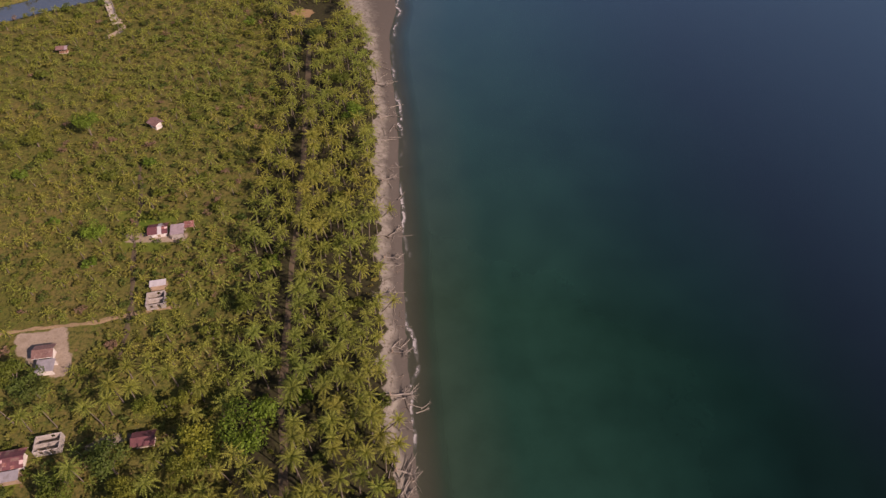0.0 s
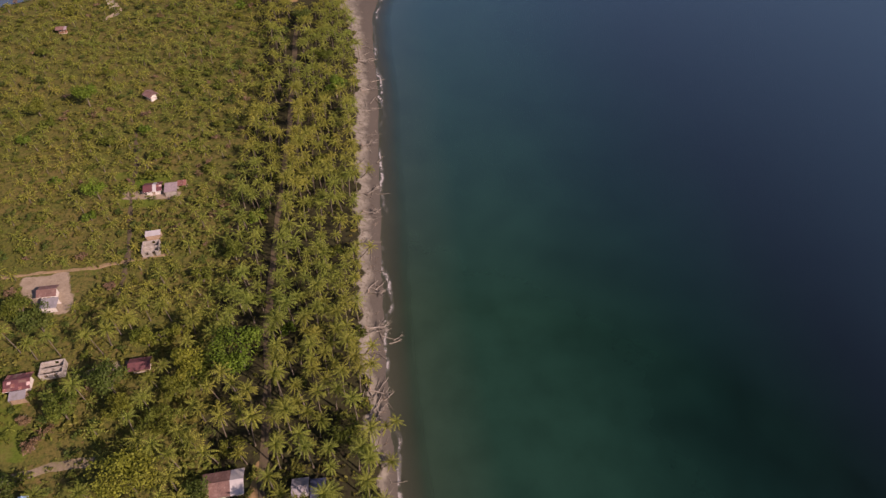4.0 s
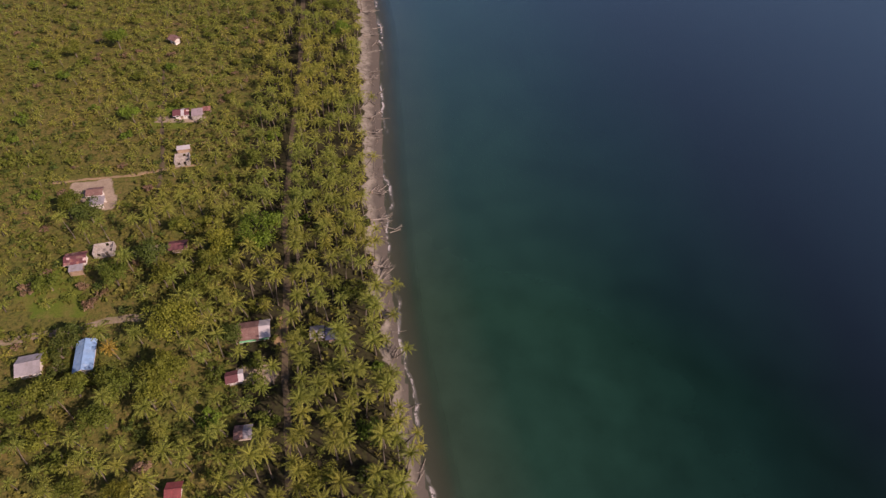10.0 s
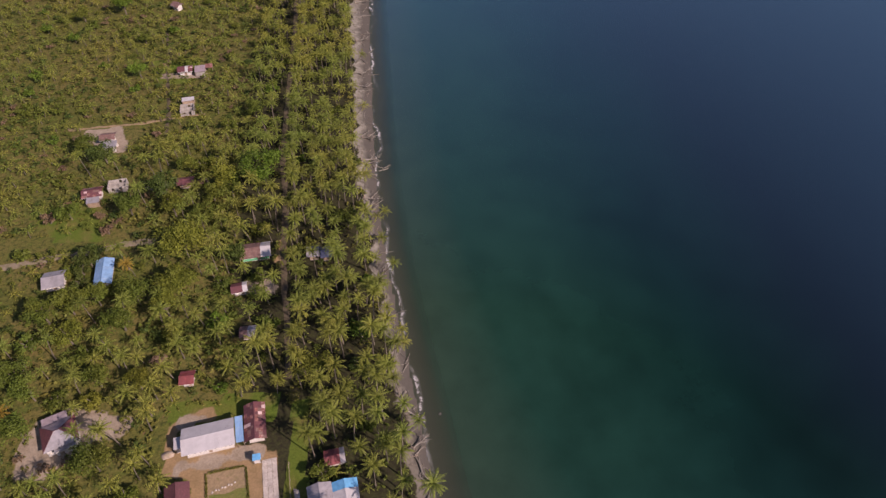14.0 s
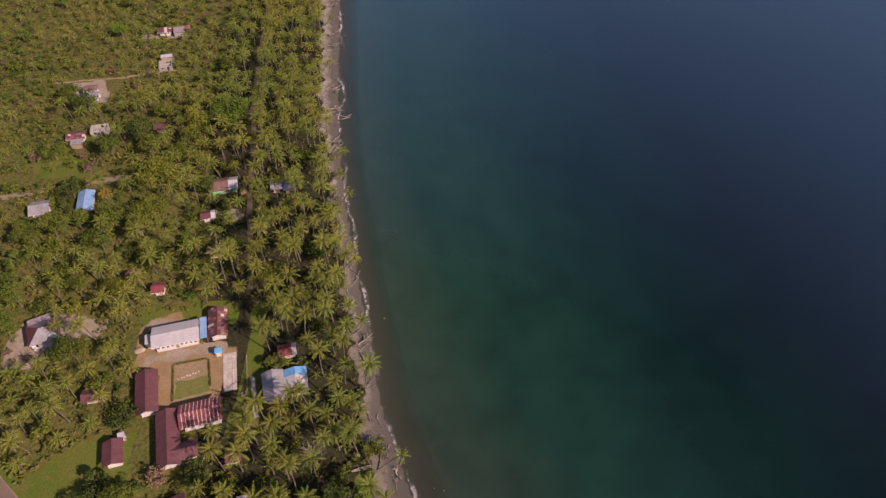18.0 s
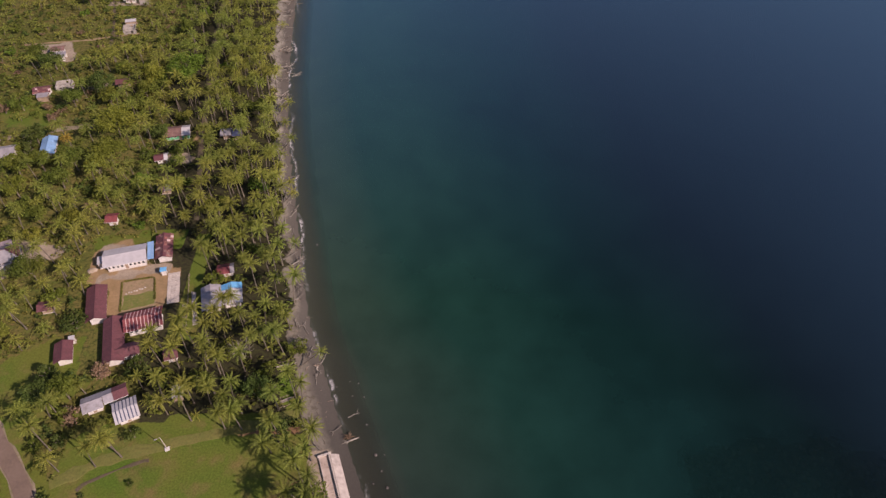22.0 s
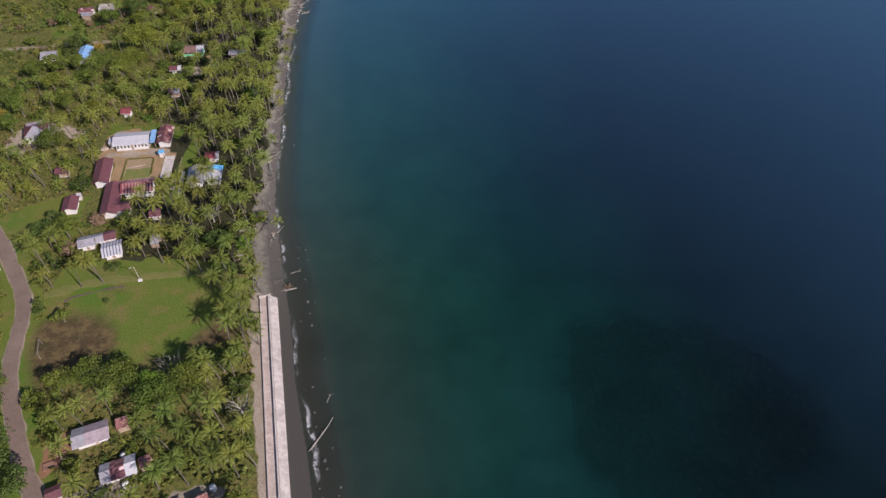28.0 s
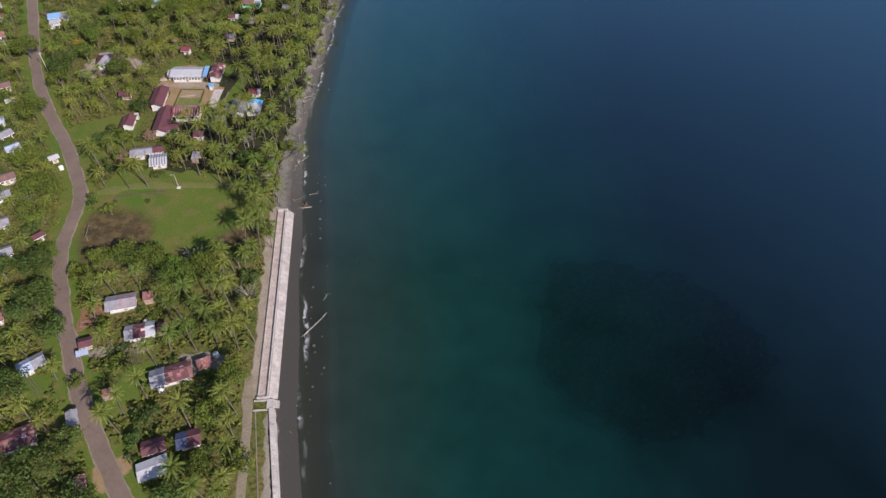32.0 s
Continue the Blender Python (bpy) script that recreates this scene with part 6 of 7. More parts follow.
# low growth: scrub, young palms, ferns
def undergrowth():
    spots = scatter(LOW, lambda x, y: 2.6 if veg_x(y) - x < 38 and y > -80 else (1.9 if -190 < y < 120 else 2.6), 96000, -230, 62, -246, 322, [])
    kinds = [clump_arrays(500 + i, 5, 15, 0.36, 0.7, 1.0) for i in range(6)]
    V, F, n = [], [], 0
    for x, y in spots:
        v, f = kinds[int(rng.integers(6))]
        s = float(rng.uniform(0.7, 1.5)) * (1.45 if noise.noise((x * 0.06, y * 0.06, 1.0)) > 0 else 0.9)
        a = rng.uniform(0, 6.28)
        rot = np.array([[math.cos(a), math.sin(a), 0], [-math.sin(a), math.cos(a), 0], [0, 0, 0.8]]) * s
        V.append(v @ rot + np.array([x, y, 0.45 * s]))
        F.append(f + n)
        n += len(v)
    tagged(new("undergrowth", mesh_np("undergrowth", np.concatenate(V), np.concatenate(F), M["scrub"])), "low scrub, ferns and weeds under the palms", "bushes", kind="stuff")
    big = [clump_arrays(560 + i, 8, 96, 0.17, 0.85, 1.0) for i in range(6)]
    sets = {"leaf": ([], [], [0]), "leaf_dark": ([], [], [0]), "scrub": ([], [], [0]), "leaf_dry": ([], [], [0])}
    for x, y in scatter(LOW, lambda x, y: 3.6 if veg_x(y) - x < 38 and y > -80 else (2.7 if y < -60 else 3.4), 24000, -230, 60, -246, 322, taken + [(a, b, 1.5) for a, b in PALMS]):
        v, f = big[int(rng.integers(6))]
        dry = x < -55 and y > -30 and noise.noise((x * 0.05, y * 0.05, 6.0)) > 0.12 and rng.uniform() < 0.45
        V, F, n = sets["leaf_dry" if dry else ("leaf", "leaf_dark", "leaf_dark", "scrub")[int(rng.integers(4))]]
        s = float(rng.uniform(1.3, 2.3))
        a = rng.uniform(0, 6.28)
        rot = np.array([[math.cos(a), math.sin(a), 0], [-math.sin(a), math.cos(a), 0], [0, 0, 0.9]]) * s
        V.append(v @ rot + np.array([x, y, 0.75 * s]))
        F.append(f + n[0])
        n[0] += len(v)
    t = thing("thicket", "shoulder-high bushes and young trees between the palms", "bushes", pose(0, 0, 0), kind="stuff")
    for key, (V, F, n) in sets.items():
        part("foliage", mesh_np("foliage", np.concatenate(V), np.concatenate(F), M[key]), None, t)
    young = [palm_arrays(700 + i, 1.0, 0.1, 2.2, 9, 5) for i in range(3)]
    V, F, n = [], [], 0
    for x, y in scatter(LOW, lambda x, y: 7.4, 6000, -230, 60, -246, 322, []):
        v, f = young[int(rng.integers(3))][1]
        s, a = float(rng.uniform(0.7, 1.3)), rng.uniform(0, 6.28)
        rot = np.array([[math.cos(a), math.sin(a), 0], [-math.sin(a), math.cos(a), 0], [0, 0, 1]]) * s
        V.append(v @ rot + np.array([x, y, 0.0]))
        F.append(f + n)
        n += len(v)
    tagged(new("young_palms", mesh_np("young_palms", np.concatenate(V), np.concatenate(F), M["palm"])), "young palms and banana plants in the undergrowth", "young palms", kind="stuff")


undergrowth()


# ---- beach: fallen palms, driftwood, rocks, reef ----
def log(x, y, length, ang, r=0.16, root=True, mt="driftwood", z=None, label="bleached driftwood log lying on the sand", tilt=0.0):
    t = thing("driftwood_log", label, "driftwood", pose(x, y, float(land_height(np.array(x), np.array(y))) if z is None else z, 0, -tilt, ang), "driftwood")
    k = random.Random(int(x * 31 + y * 17))
    pts = [(length * s, k.uniform(-0.12, 0.12) * length * 0.25, r * 0.8 + k.uniform(0, 0.1)) for s in (0, 0.25, 0.5, 0.75, 1)]
    v, q = tube_arrays(pts, [r * 1.25, r, r * 0.9, r * 0.75, r * 0.45], 7)
    part("trunk", mesh_np("trunk", v, q, M[mt], True), None, t)
    for i in range(4 if root else 2):
        a = k.uniform(-1.2, 1.2)
        at = pts[0] if root else pts[3]
        e = k.uniform(0.6, 1.5)
        d = -1 if root else 1
        v, q = tube_arrays([at, (at[0] + d * e * 0.5 * math.cos(a), at[1] + e * 0.6 * math.sin(a), at[2] + 0.15), (at[0] + d * e * math.cos(a), at[1] + e * math.sin(a), at[2] + k.uniform(-0.05, 0.4))], [r * 0.6, r * 0.4, r * 0.15], 5)
        part("root" if root else "branch", mesh_np("limb", v, q, M[mt], True), None, t)


for x, y, n, a in ((-15, 86, 9, -6), (-12, 83, 7, 20), (-9, 86, 6, -70), (-7, 58, 8, 100), (-8, 66, 6, 60), (-11, 75, 5, -30), (-12, 62, 5, 80), (-5.5, 84, 4, -20), (-17, 212, 6, 20), (-18, 208, 5, -40), (-16, 175, 6, 10),
                   (-15, 140, 6, 80), (-17, 142, 5, -10), (-14, 130, 7, 5), (-16, 119, 5, -20), (-13, 112, 5, 90), (-12, 77, 5, -30), (-9, 64, 6, 60), (-11, 67, 6, -60), (19, -56, 4, 70), (18, -60, 3.4, -80), (26, -76, 3, 40),
                   (7, -12, 4, -60), (3, -5, 5, 100), (8, -24, 4, -70), (7, -20, 5, 40), (10, -27, 4, -50), (2.5, -20, 4, 70), (4, -1, 4, 60), (-1, 14, 5, 80), (-3, 26, 6, 95), (-5, 37, 5, 60), (-7, 48, 6, 100), (-9, 55, 5, 30),
                   (13, -44, 4, -60), (-19, 228, 5, 30), (-22, 240, 5, -30), (-14, 160, 5, 60), (-18, 190, 5, 15), (-17, 200, 4, -60), (-19, 196, 6, 70), (-13, 100, 5, 50), (-14, 95, 4, -20), (11, -36, 3, 20), (5, 3, 3, 70)):
    log(x - (3.0 if abs(a) < 45 else 0.8), y, n * 0.85, a, 0.09 + 0.012 * (abs(int(x * 7)) % 5))
r = np.random.default_rng(33)
for i in range(46):
    y = float(r.uniform(-58, 250))
    s = float(r.uniform(0.25, 0.95))
    log(float(veg_x(y)) * (1 - s) + float(shore_x(y)) * s, y, float(r.uniform(2.0, 4.6)), float(r.choice((-75, -40, 10, 60, 100))) + float(r.uniform(-15, 15)), float(r.uniform(0.07, 0.13)), bool(i % 3), z=None if s < 0.85 else SEA - 0.02)
log(44, -125.5, 9.5, 66, 0.2, z=SEA - 0.05, label="long bleached tree trunk lying in the shallow water")
log(45.5, -113, 2.6, 80, 0.1, False, z=SEA - 0.02, label="broken branch lying in the shallow water")
log(26.5, -78.5, 3.0, 20, 0.22, z=None, label="uprooted stump at the end of the sea wall")
log(49.5, -153.5, 2.0, 20, 0.1, False, z=SEA - 0.02, label="small branch in the shallow water")
log(-5.5, 82.5, 3.2, 40, 0.1, False, z=SEA - 0.02, label="branch lying in the shallow water")


def uprooted_tree(x, y, length, ang, label):
    """A washed-up tree: root plate, bent trunk and a tangle of bare limbs."""
    t = thing("uprooted_tree", label, "driftwood", pose(x, y, float(land_height(np.array(x), np.array(y))), 0, 0, ang), "uprooted trees")
    k = random.Random(int(abs(x * 53 + y * 29)))
    pts = [(length * 0.62 * s, k.uniform(-0.2, 0.2), 0.25 + 0.12 * s) for s in (0, 0.33, 0.66, 1)]
    v, q = tube_arrays(pts, [0.3, 0.22, 0.19, 0.14], 8)
    part("trunk", mesh_np("trunk", v, q, M["driftwood"], True), None, t)
    for i in range(7):
        a = i * 0.9 + k.uniform(-0.2, 0.2)
        e = k.uniform(0.5, 1.1)
        v, q = tube_arrays([pts[0], (-0.3, e * 0.6 * math.cos(a), 0.3 + e * 0.5 * abs(math.sin(a))), (-0.45, e * math.cos(a), 0.3 + e * 0.9 * abs(math.sin(a)))], [0.14, 0.09, 0.03], 5)
        part("root", mesh_np("root", v, q, M["wood"], True), None, t)
    for i in range(8):
        at = pts[2 if i < 4 else 3]
        a, e = k.uniform(-1.1, 1.1), length * k.uniform(0.22, 0.42)
        mid = (at[0] + e * 0.5 * math.cos(a), at[1] + e * 0.5 * math.sin(a), at[2] + k.uniform(0.0, 0.5))
        v, q = tube_arrays([at, mid, (at[0] + e * math.cos(a * 0.8), at[1] + e * math.sin(a * 1.2), at[2] + k.uniform(0.1, 1.0))], [0.11, 0.08, 0.03], 5)
        limb = part("branch", mesh_np("branch", v, q, M["driftwood"], True), None, t)
        for w in (-0.8, 0.7):
            v, q = tube_arrays([mid, (mid[0] + e * 0.2 * math.cos(a + w), mid[1] + e * 0.2 * math.sin(a + w), mid[2] + 0.12), (mid[0] + e * 0.42 * math.cos(a + w * 1.2), mid[1] + e * 0.42 * math.sin(a + w * 1.2), mid[2] + 0.25)], [0.06, 0.045, 0.02], 4)
            part("twig", mesh_np("twig", v, q, M["driftwood"], True), None, limb)


for x, y, n, a in ((-13.0, 85.8, 7.6, 4), (-17.5, 132.8, 6.5, -9), (-17.0, 141.6, 6.4, 48), (7.0, -24.6, 9.6, -68), (-10.6, 66.0, 6, -20), (-18.6, 118, 5.5, 12), (-20.5, 168, 6, 20), (-23.5, 204, 7, 15), (-26.5, 226, 6, -15), (4.8, -13.0, 5, -30), (-9.2, 57.5, 6, 60), (-13.2, 99, 5.5, -12), (17.2, -57.4, 3.6, -80), (6.4, -22.5, 5, 40)):
    uprooted_tree(x, y, n, a, "washed-up uprooted tree with bare grey limbs on the sand")
for x, y, n, a in ((-10.3, 57.7, 9.3, 70), (-9.6, 60, 8, 60), (-6.7, 81.4, 3.6, 24), (2.9, -9.1, 2.6, 50), (6.6, -13.6, 2.2, -35), (6.7, -24.1, 3.2, 46), (7.9, -29.9, 3.2, -39), (10.1, -54.8, 4.2, -52), (6.8, -64.0, 6.0, 19), (14.3, -72.8, 11, -54), (26.2, -71.9, 3.2, 24)):
    log(x, y, n, a, 0.13, bool(int(abs(x)) % 2))


def fallen_palm(x, y, ang, length, rise, label):
    """A palm that leans out over the beach, its trunk bending upwards."""
    t = thing("leaning_palm", label, "palm tree", pose(x, y, 0, 0, 0, ang), "leaning palms")
    s = np.linspace(0, 1, 7)
    pts = np.stack([length * s, 0.4 * np.sin(s * 3), -0.5 + rise * s ** 1.5], -1)
    v, q = tube_arrays(pts, np.interp(s, [0, 0.1, 1], [0.26, 0.17, 0.11]), 7)
    part("trunk", mesh_np("trunk", v, q, M["bark"], True), None, t)
    (tv, tq), (cv, ct) = palm_arrays(int(abs(x * 13 + y * 7)), 0.2, 0.0, 2.7, 18, 9)
    part("crown", mesh_np("crown", cv, ct, M["palm"]), None, t, "", pose(*pts[-1], 0, 25, 0))


for x, y, a, n, h, lab in ((11.5, -58.5, 18, 7.5, 4.6, "thin coconut palm leaning far out over the beach"), (-4.0, 33, -15, 4.2, 6.0, "coconut palm leaning over the sand"), (-8, 54, 5, 4.5, 5.5, "coconut palm leaning over the sand"),
                           (-1.0, 8, 0, 4.0, 6.5, "coconut palm leaning towards the sea"), (4, -18, -10, 3.6, 6.5, "coconut palm leaning over the beach edge"), (-14.5, 76, -5, 4, 6.5, "coconut palm leaning over the sand"),
                           (-8.4, 48.6, 68, 6.4, 3.0, "fallen coconut palm lying low across the beach"), (-8.6, 49.4, -40, 5.4, 2.4, "fallen coconut palm lying low across the beach"), (-9.5, 39.4, -36, 4.6, 3.4, "coconut palm leaning over the sand"), (-4.6, 21.6, 60, 4.4, 4.0, "coconut palm leaning over the sand"),
                           (-0.6, 4.5, 15, 4.4, 4.0, "coconut palm leaning towards the sea"), (-17.6, 112, 10, 4, 5.0, "coconut palm leaning over the sand"), (-20.5, 150, -12, 4, 5.0, "coconut palm leaning over the sand")):
    fallen_palm(x, y, a, n, h, lab)


def dead_crown(x, y):
    t = thing("dead_palm_crown", "fallen palm crown with dry orange-brown fronds at the wall's end", "palm debris", pose(x, y, SEA + 0.25, 0, 18, 40))
    (tv, tq), (cv, ct) = palm_arrays(91, 0.3, 0.0, 1.7, 16, 7)
    part("stump", mesh_np("stump", tv, tq, M["bark"], True), None, t)
    part("fronds", mesh_np("fronds", cv, ct, M["leaf_dry"]), None, t)


dead_crown(26.8, -77.4)


def rock(x, y, z, r, label="dark rock standing in the shallow water", mt="rock", group="shore rocks"):
    bm = bmesh.new()
    bmesh.ops.create_icosphere(bm, subdivisions=2, radius=r)
    for v in bm.verts:
        v.co *= 1 + 0.35 * noise.noise(v.co * (1.6 / r) + Vector((x, y, 0)))
        v.co.z *= 0.65
    o = part("rock", bm, M[mt], None, "", pose(x, y, z, 0, 0, x * 40))
    tagged(o, label, "rock", group)


for x, y, r in ((12.8, -12.9, 0.35), (33.5, -82, 0.4), (36.5, -90, 0.35), (35, -86, 0.25), (46, -121, 0.3), (48, -128, 0.5), (49, -130, 0.35), (53, -134, 0.3), (41, -109, 0.3), (52, -140, 0.3), (43, -116, 0.3), (31, -74, 0.25), (27, -66, 0.25), (50, -146, 0.25)):
    rock(x, y, SEA + 0.05, r)
r = np.random.default_rng(44)
for i in range(20):
    y = float(r.uniform(-165, -60))
    rock(float(shore_x(y)) + float(r.uniform(1.0, 9.0)), y, SEA + 0.02, float(r.uniform(0.10, 0.26)))


def reef():
    """A dark round bank of coral and weed under the water."""
    xs, ys = rng.uniform(95, 175, 4500), rng.uniform(-142, -70, 4500)
    V, F, n = [], [], 0
    bm = bmesh.new()
    bmesh.ops.create_icosphere(bm, subdivisions=1, radius=1)
    bv = np.array([v.co[:] for v in bm.verts])
    bf = np.array([[v.index for v in f.verts] for f in bm.faces])
    bm.free()
    for x, y, ok in zip(xs, ys, reef_reach(xs, ys) < rng.uniform(0.75, 1.04, len(xs))):
        if not ok:
            continue
        s = float(rng.uniform(0.7, 1.5))
        v = bv * np.array([s, s, s * 0.4]) * rng.uniform(0.75, 1.25, (len(bv), 1)) + np.array([x, y, SEA - 0.75])
        V.append(v)
        F.append(bf + n)
        n += len(bv)
    tagged(new("reef", mesh_np("reef", np.concatenate(V), np.concatenate(F), M["coral"], True)), "large dark round reef bank under the sea surface", "reef", kind="stuff")


reef()


# ---- small things of the village ----
def lamp_post(x, y, ang):
    t = thing("lamp_post", "thin pale post with a solar lamp at the field", "lamp post", pose(x, y, 0, 0, 0, ang))
    v, q = tube_arrays([(0, 0, -0.2), (0, 0, 3.0), (0, 0, 6.0)], [0.10, 0.08, 0.06], 8)
    part("post", mesh_np("post", v, q, M["concrete"], True), None, t)
    part("foot", boxes((-0.55, 0.55, -0.45, 0.45, -0.1, 0.3)), M["plaster"], t)
    part("arm", boxes((0, 1.0, -0.03, 0.03, 5.7, 5.76)), M["concrete"], t)
    part("lamp_head", boxes((0.7, 1.3, -0.14, 0.14, 5.62, 5.72)), M["zinc"], t)


lamp_post(-15.5, -80, 200)


def goal(x, y, ang):
    t = thing("goal", "weathered wooden football goal frame", "goal", pose(x, y, 0, 0, 0, ang))
    for s in (-1, 1):
        part("post", boxes((s * 2.4 - 0.05, s * 2.4 + 0.05, -0.05, 0.05, -0.2, 2.1)), M["driftwood"], t)
    part("crossbar", boxes((-2.46, 2.46, -0.05, 0.05, 2.1, 2.2)), M["driftwood"], t)


goal(-31.5, -105.8, 112)


def tank(x, y, r, h, mt, label):
    t = thing("water_tank", label, "water tank", pose(x, y, 0))
    v, q = tube_arrays([(0, 0, -0.05), (0, 0, h * 0.3), (0, 0, h * 0.6), (0, 0, h * 0.86), (0, 0, h)], [r, r * 1.02, r * 1.02, r, r * 0.55], 16)
    part("barrel", mesh_np("barrel", v, q, M[mt], True), None, t)
    v, q = tube_arrays([(0, 0, h - 0.02), (0, 0, h + 0.06), (0, 0, h + 0.08)], [r * 0.56, r * 0.5, 0.02], 16)
    part("lid", mesh_np("lid", v, q, M[mt]), None, t)


for x, y, mt, lab in ((2.2, -132.0, "white_tank", "round white water tank behind the house"), (5.4, -138.6, "white_tank", "white water barrel beside the rusty house"), (25.0, -137.6, "white_tank", "white water tank in the grey yard"),
                      (16.5, -150.4, "white_tank", "pale water barrel at the house corner"), (-24.4, -166.0, "tank", "orange plastic water tank by the house"),
                      (-58.0, -80.2, "white_tank", "white water barrel by the road")):
    tank(x, y, 0.75, 1.5, mt, lab)


def poles(x, y, n, length, ang, label):
    """Long poles laid side by side on the ground."""
    for i in range(n):
        a = radians(ang + 90)
        t = new("timber_pole", None)
        t.empty_display_size = 0.3
        t.matrix_basis = pose(x + math.cos(a) * i * 0.75, y + math.sin(a) * i * 0.75, 0, 0, 0, ang + (i * 37 % 7) - 3)
        tagged(t, label, "pole", "timber poles")
        v, q = tube_arrays([(-length / 2, 0, 0.14), (0, 0.04, 0.13), (length / 2, 0, 0.12)], [0.14, 0.12, 0.09], 7)
        part("shaft", mesh_np("shaft", v, q, M["bark"], True), None, t)
        part("cut_end", mesh_np("cut_end", *tube_arrays([(-length / 2 - 0.01, 0, 0.14), (-length / 2 + 0.02, 0, 0.14), (-length / 2 + 0.03, 0, 0.14)], [0.02, 0.142, 0.142], 7), M["driftwood"]), None, t)


poles(2.0, -143.2, 6, 6.0, -52, "felled palm trunk laid on the grass")
poles(-16, -156.5, 3, 7.0, -30, "felled palm trunk beside the road")


def canoe(x, y, ang):
    """A dug-out canoe with outriggers, drawn up on the grass."""
    t = thing("canoe", "weathered outrigger canoe drawn up above the beach", "canoe", pose(x, y, 0, 0, 0, ang))
    s = np.linspace(-1, 1, 9)
    V, Q = [], []
    for i, u in enumerate(s):
        w = 0.34 * (1 - u * u) ** 0.6 + 0.03
        z = 0.18 * u * u
        V += [(2.6 * u, -w, 0.45 + z), (2.6 * u, -w * 0.75, 0.12 + z), (2.6 * u, 0, 0.02 + z), (2.6 * u, w * 0.75, 0.12 + z), (2.6 * u, w, 0.45 + z), (2.6 * u, w * 0.82, 0.45 + z), (2.6 * u, 0, 0.14 + z), (2.6 * u, -w * 0.82, 0.45 + z)]
    for i in range(8):
        for k in range(8):
            Q.append((i * 8 + k, i * 8 + (k + 1) % 8, i * 8 + 8 + (k + 1) % 8, i * 8 + 8 + k))
    part("hull", mesh_from("hull", V, Q, M["driftwood"], True), None, t)
    for side in (-1, 1):
        v, q = tube_arrays([(-1.9, side * 1.3, 0.1), (0, side * 1.35, 0.06), (1.9, side * 1.3, 0.1)], [0.05, 0.07, 0.05], 6)
        part("float", mesh_np("float", v, q, M["wood"], True), None, t)
    for u in (-0.8, 0.8):
        part("boom", boxes((u - 0.035, u + 0.035, -1.35, 1.35, 0.44, 0.5)), M["wood"], t)


canoe(10.5, -67.9, 24)
canoe(9.5, -57.5, 16)


def bare_tree(x, y, spread=3.6):
    t = thing("bare_tree", "leafless grey tree with many spreading branches", "tree", pose(x, y, 0))
    r = np.random.default_rng(5)
    v, q = tube_arrays([(0, 0, -0.2), (0.1, 0, 1.6), (0, 0.1, 3.0)], [0.28, 0.22, 0.17], 7)
    part("trunk", mesh_np("trunk", v, q, M["driftwood"], True), None, t)
    for i in range(14):
        a, e = i * 2.4, r.uniform(0.5, 1.0) * spread
        h = r.uniform(4.4, 6.6)
        mid = (e * 0.5 * math.cos(a), e * 0.5 * math.sin(a), h * 0.72)
        v, q = tube_arrays([(0, 0.05, r.uniform(1.8, 3.0)), mid, (e * math.cos(a + 0.2), e * math.sin(a + 0.2), h)], [0.11, 0.08, 0.03], 5)
        limb = part("branch", mesh_np("branch", v, q, M["driftwood"], True), None, t)
        for k in (-0.7, 0.6):
            v, q = tube_arrays([mid, (mid[0] + 0.4 * e * math.cos(a + k), mid[1] + 0.4 * e * math.sin(a + k), h * 0.86), (mid[0] + 0.75 * e * math.cos(a + k * 1.3), mid[1] + 0.75 * e * math.sin(a + k * 1.3), h * 0.95)], [0.06, 0.045, 0.02], 4)
            part("twig", mesh_np("twig", v, q, M["driftwood"], True), None, limb)


bare_tree(5.7, -109.4)
bare_tree(26.2, -119)
bare_tree(-2, -55)


def fence(pts, label, gap=2.0, h=1.1):
    t = thing("fence", label, "fence", pose(0, 0, 0))
    for (ax, ay), (bx, by) in zip(pts, pts[1:]):
        d = math.hypot(bx - ax, by - ay)
        ang = math.degrees(math.atan2(by - ay, bx - ax))
        n = max(1, int(d / gap))
        for i in range(n + 1):
            part("post", boxes((-0.05, 0.05, -0.05, 0.05, -0.15, h)), M["wood"], t, "", pose(ax + (bx - ax) * i / n, ay + (by - ay) * i / n, 0, 0, 0, ang))
        for z in (0.45, 0.9):
            part("rail", boxes((0, d, -0.1, -0.055, z, z + 0.08)), M["wood"], t, "", pose(ax, ay, 0, 0, 0, ang))


fence([(-22.6, -26), (-20.3, -38), (-19.0, -46)], "low weathered wooden fence along the school's edge")
patch("path_slab", "pale concrete path beside the grey house", [(-20.9, -32), (-19.6, -32.3), (-16.6, -43.6), (-17.7, -44)], M["concrete"], 0.09, 0.1)


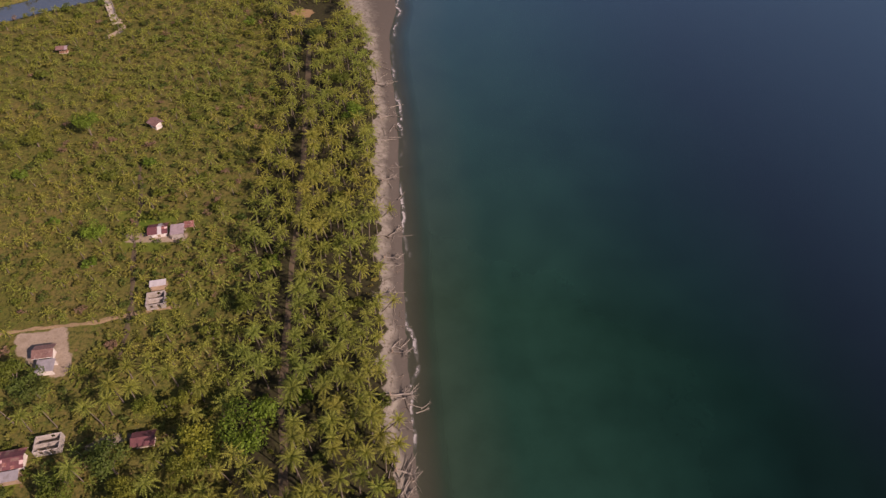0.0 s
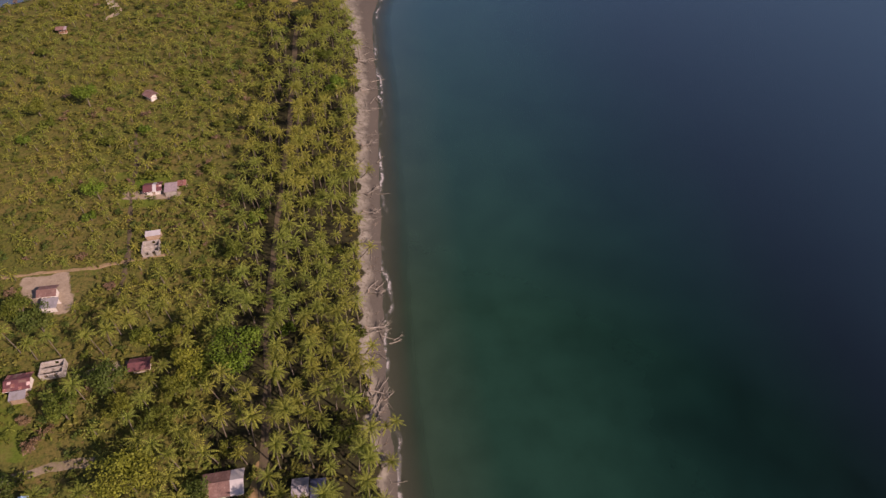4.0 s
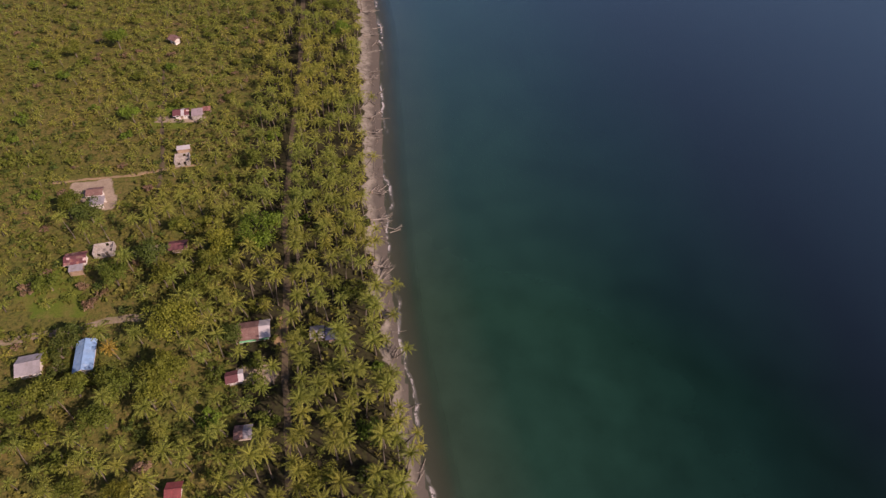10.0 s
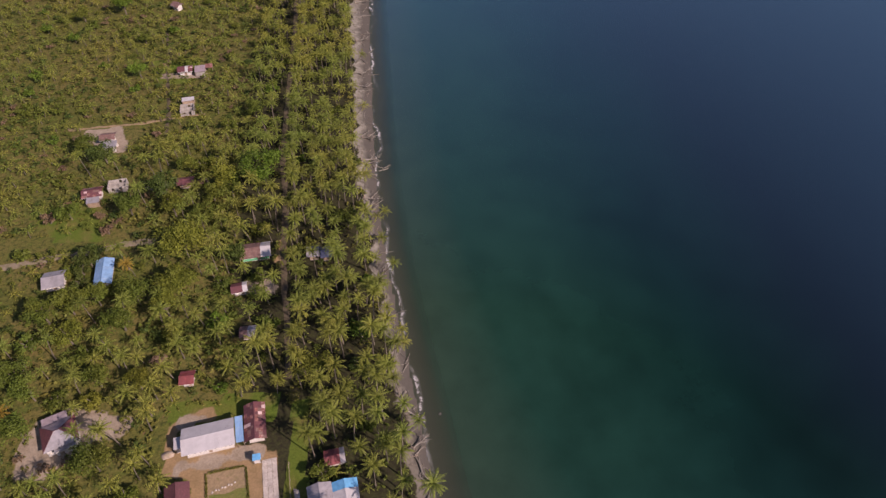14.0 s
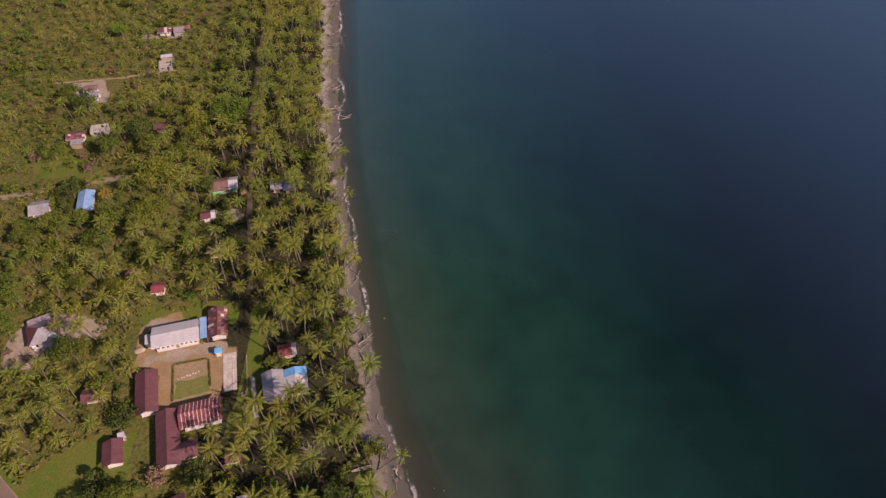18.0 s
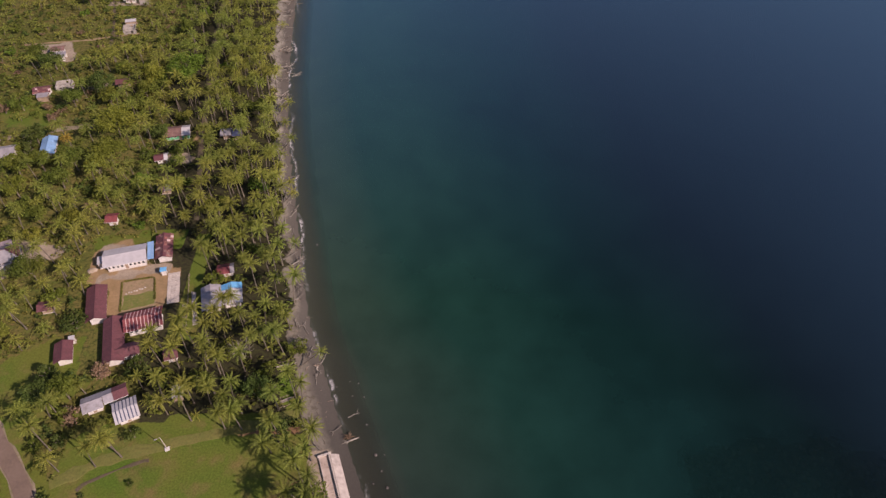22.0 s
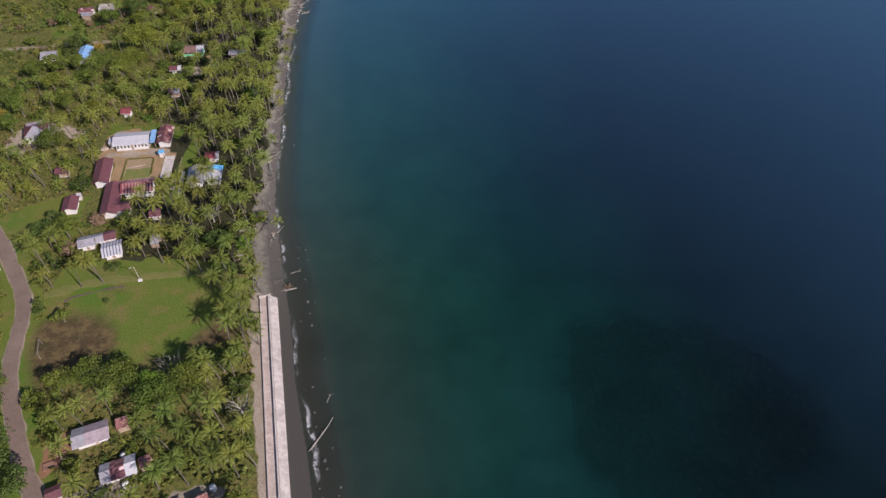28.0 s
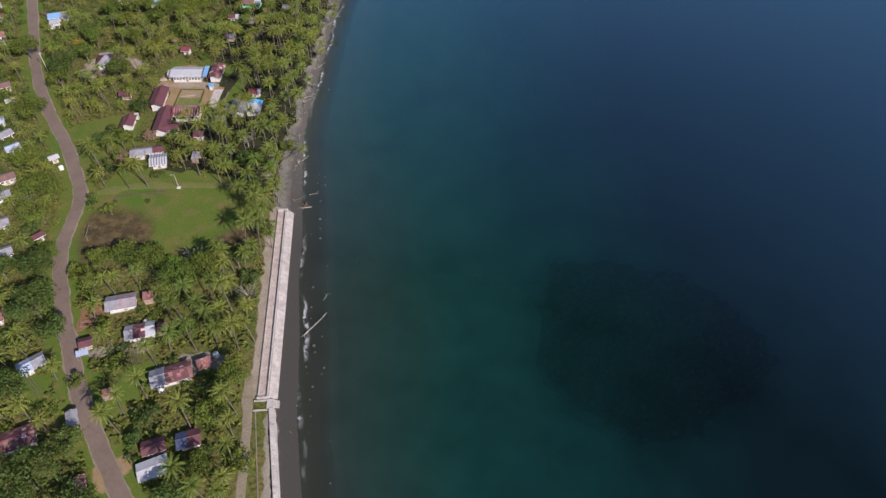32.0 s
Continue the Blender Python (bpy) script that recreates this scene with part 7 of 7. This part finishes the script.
def hedge(a, b, label, w=0.9, h=0.9):
    d = math.hypot(b[0] - a[0], b[1] - a[1])
    k = int(d * 34)
    r = np.random.default_rng(int(abs(a[0] * 10)))
    p = np.stack([r.uniform(0, d, k), r.uniform(-w / 2, w / 2, k), r.uniform(0.1, h, k)], -1)
    nrm = r.normal(size=(k, 3)) + np.array([0, 0, 0.8])
    nrm /= np.linalg.norm(nrm, axis=1)[:, None]
    u = np.cross(nrm, r.normal(size=(k, 3)))
    u /= np.linalg.norm(u, axis=1)[:, None]
    v = np.cross(nrm, u)
    s = 0.2
    q = np.stack([p - u * s, p + v * s * 0.6, p + u * s, p - v * s * 0.6], 1).reshape(-1, 3)
    o = part("hedge", mesh_np("hedge", q, np.arange(len(q)).reshape(-1, 4), M["scrub"]), None, None, "", pose(a[0], a[1], 0, 0, 0, math.degrees(math.atan2(b[1] - a[1], b[0] - a[0]))))
    tagged(o, label, "hedge", "yard hedges")


for a, b in (((-41.4, -28.2), (-38.8, -39.0)), ((-32.6, -26.6), (-30.4, -34.8)), ((-41.0, -28.0), (-33.0, -26.4))):
    hedge(a, b, "low clipped olive green hedge in the school yard", 0.5, 0.35)
for i in range(8):
    rock(-39.0 + 0.66 * i, -32.6 + 0.3 * i + 0.25 * (i % 2), 0.12, 0.24, "pale stone edging a flower bed in the yard", "concrete", "yard stones")


def bridge():
    t = thing("bridge", "pale narrow concrete bridge over the river", "bridge", pose(-154, 288, 0, 0, 0, 118))
    for i in range(12):
        part("deck_slab", boxes((-15 + i * 2.5, -15 + i * 2.5 + 2.46, -1.6, 1.6, -0.1, 0.2)), M["concrete"], t)
    for s in (-1, 1):
        part("rail", boxes((-15, 15, s * 1.55 - 0.08, s * 1.55 + 0.08, 0.2, 0.9)), M["concrete"], t)
    for x in (-7, 0, 7):
        part("pier", boxes((x - 0.4, x + 0.4, -1.3, 1.3, -4.5, -0.1)), M["concrete"], t)


bridge()


def twigs():
    """Storm litter on the sea wall's walkway and along the strand: short bent sticks and husks."""
    V, Q, n = [], [], 0
    r = np.random.default_rng(21)
    d = (WALL_B - WALL_A).normalized()
    spots = []
    for _ in range(70):
        p = WALL_A + d * float(r.uniform(1, 66)) + Vector((-d.y, d.x)) * float(r.uniform(-2.1, -0.4))
        spots.append((p.x, p.y, 0.27, float(r.uniform(0.25, 0.9)), 0.03))
    for _ in range(420):
        y = float(r.uniform(-78, 280))
        v, w = float(veg_x(y)), float(shore_x(y))
        x = v + (w - v) * float(r.beta(1.3, 1.6))
        spots.append((x, y, float(land_height(np.array(x), np.array(y))) + 0.03, float(r.uniform(0.5, 2.2)), 0.045))
    for x, y, z, size, rad in spots:
        a = r.uniform(0, 6.28)
        b = a + r.uniform(-0.5, 0.5)
        v, q = tube_arrays([(x, y, z), (x + size * 0.5 * math.cos(a), y + size * 0.5 * math.sin(a), z + 0.04), (x + size * 0.5 * (math.cos(a) + math.cos(b)), y + size * 0.5 * (math.sin(a) + math.sin(b)), z + 0.01)], [rad * 1.2, rad, rad * 0.5], 4)
        V.append(v)
        Q.append(q + n)
        n += len(v)
    tagged(new("beach_litter", mesh_np("beach_litter", np.concatenate(V), np.concatenate(Q), M["wood"])), "sticks, husks and palm litter washed up on the strand", "driftwood", kind="stuff")


twigs()


def planter(x, y, ang):
    t = thing("planter", "small pale concrete planter box with a shrub", "planter", pose(x, y, 0, 0, 0, ang), "school planters")
    part("rim", boxes((-0.6, 0.6, -0.5, -0.4, -0.05, 0.4), (-0.6, 0.6, 0.4, 0.5, -0.05, 0.4), (-0.6, -0.5, -0.398, 0.398, -0.05, 0.4), (0.5, 0.6, -0.398, 0.398, -0.05, 0.4)), M["concrete"], t)
    part("soil", boxes((-0.5, 0.5, -0.4, 0.4, -0.05, 0.3)), M["shade_earth"], t)
    v, q = clump_arrays(int(abs(y * 10)), 3, 30, 0.32, 0.8, 0.45)
    v[:, 2] += 0.55
    part("shrub", mesh_np("shrub", v, q, M["leaf"]), None, t)


for x, y in ((-21.4, -37.2), (-20.6, -41.0)):
    planter(x, y, 12)


def heap(x, y, r, h, mt, label, category):
    """A low heap of loose stuff with an uneven top."""
    bm = bmesh.new()
    rings = 5
    rows = []
    for i in range(rings):
        q = i / (rings - 1)
        row = []
        for k in range(12):
            a = k * math.pi / 6
            w = 1 + 0.25 * noise.noise((math.cos(a) * 2 + x, math.sin(a) * 2 + y, q * 2))
            row.append(bm.verts.new((r * q * w * math.cos(a), r * 0.7 * q * w * math.sin(a), h * (1 - q ** 1.6) - 0.04)) if i else None)
        rows.append(row)
    top = bm.verts.new((0, 0, h))
    for k in range(12):
        j = (k + 1) % 12
        bm.faces.new((top, rows[1][k], rows[1][j]))
        for i in range(1, rings - 1):
            bm.faces.new((rows[i][k], rows[i + 1][k], rows[i + 1][j], rows[i][j]))
    bmesh.ops.recalc_face_normals(bm, faces=bm.faces)
    tagged(part("mound", bm, M[mt], None, "", pose(x, y, 0, 0, 0, 15)), label, category)


heap(-51.6, -23.4, 1.7, 0.7, "pale_dirt", "heap of pale building sand beside the school", "sand heap")
heap(-83.5, 71.8, 1.5, 0.6, "gravel", "heap of grey rubble in the yard", "rubble heap")
heap(24.5, -138.6, 1.3, 0.5, "gravel", "heap of gravel in the grey yard", "gravel heap")


def timber_stack(x, y, ang):
    t = thing("timber_stack", "stack of red-brown sawn planks by the road", "planks", pose(x, y, 0, 0, 0, ang))
    for layer in range(3):
        for i in range(6):
            part("plank", boxes((-1.6 + 0.1 * (layer % 2), 1.6 - 0.07 * (i % 3), -0.9 + i * 0.3, -0.64 + i * 0.3, 0.02 + layer * 0.14, 0.14 + layer * 0.14)), M["redwood"], t)


timber_stack(-13.8, -135.6, 30)
timber_stack(-12.6, -133.2, 24)


def utility_pole(x, y, ang):
    t = thing("utility_pole", "thin grey utility pole with a crossarm", "utility pole", pose(x, y, 0, 0, 0, ang))
    v, q = tube_arrays([(0, 0, -0.3), (0, 0, 4.0), (0, 0, 8.0)], [0.14, 0.12, 0.09], 8)
    part("pole", mesh_np("pole", v, q, M["concrete"], True), None, t)
    part("crossarm", boxes((-0.7, 0.7, -0.05, 0.05, 7.4, 7.5)), M["wood"], t)
    for k in (-0.6, 0.0, 0.6):
        part("insulator", boxes((k - 0.04, k + 0.04, -0.04, 0.04, 7.5, 7.65)), M["plaster"], t)


utility_pole(-99.0, -28.0, 45)
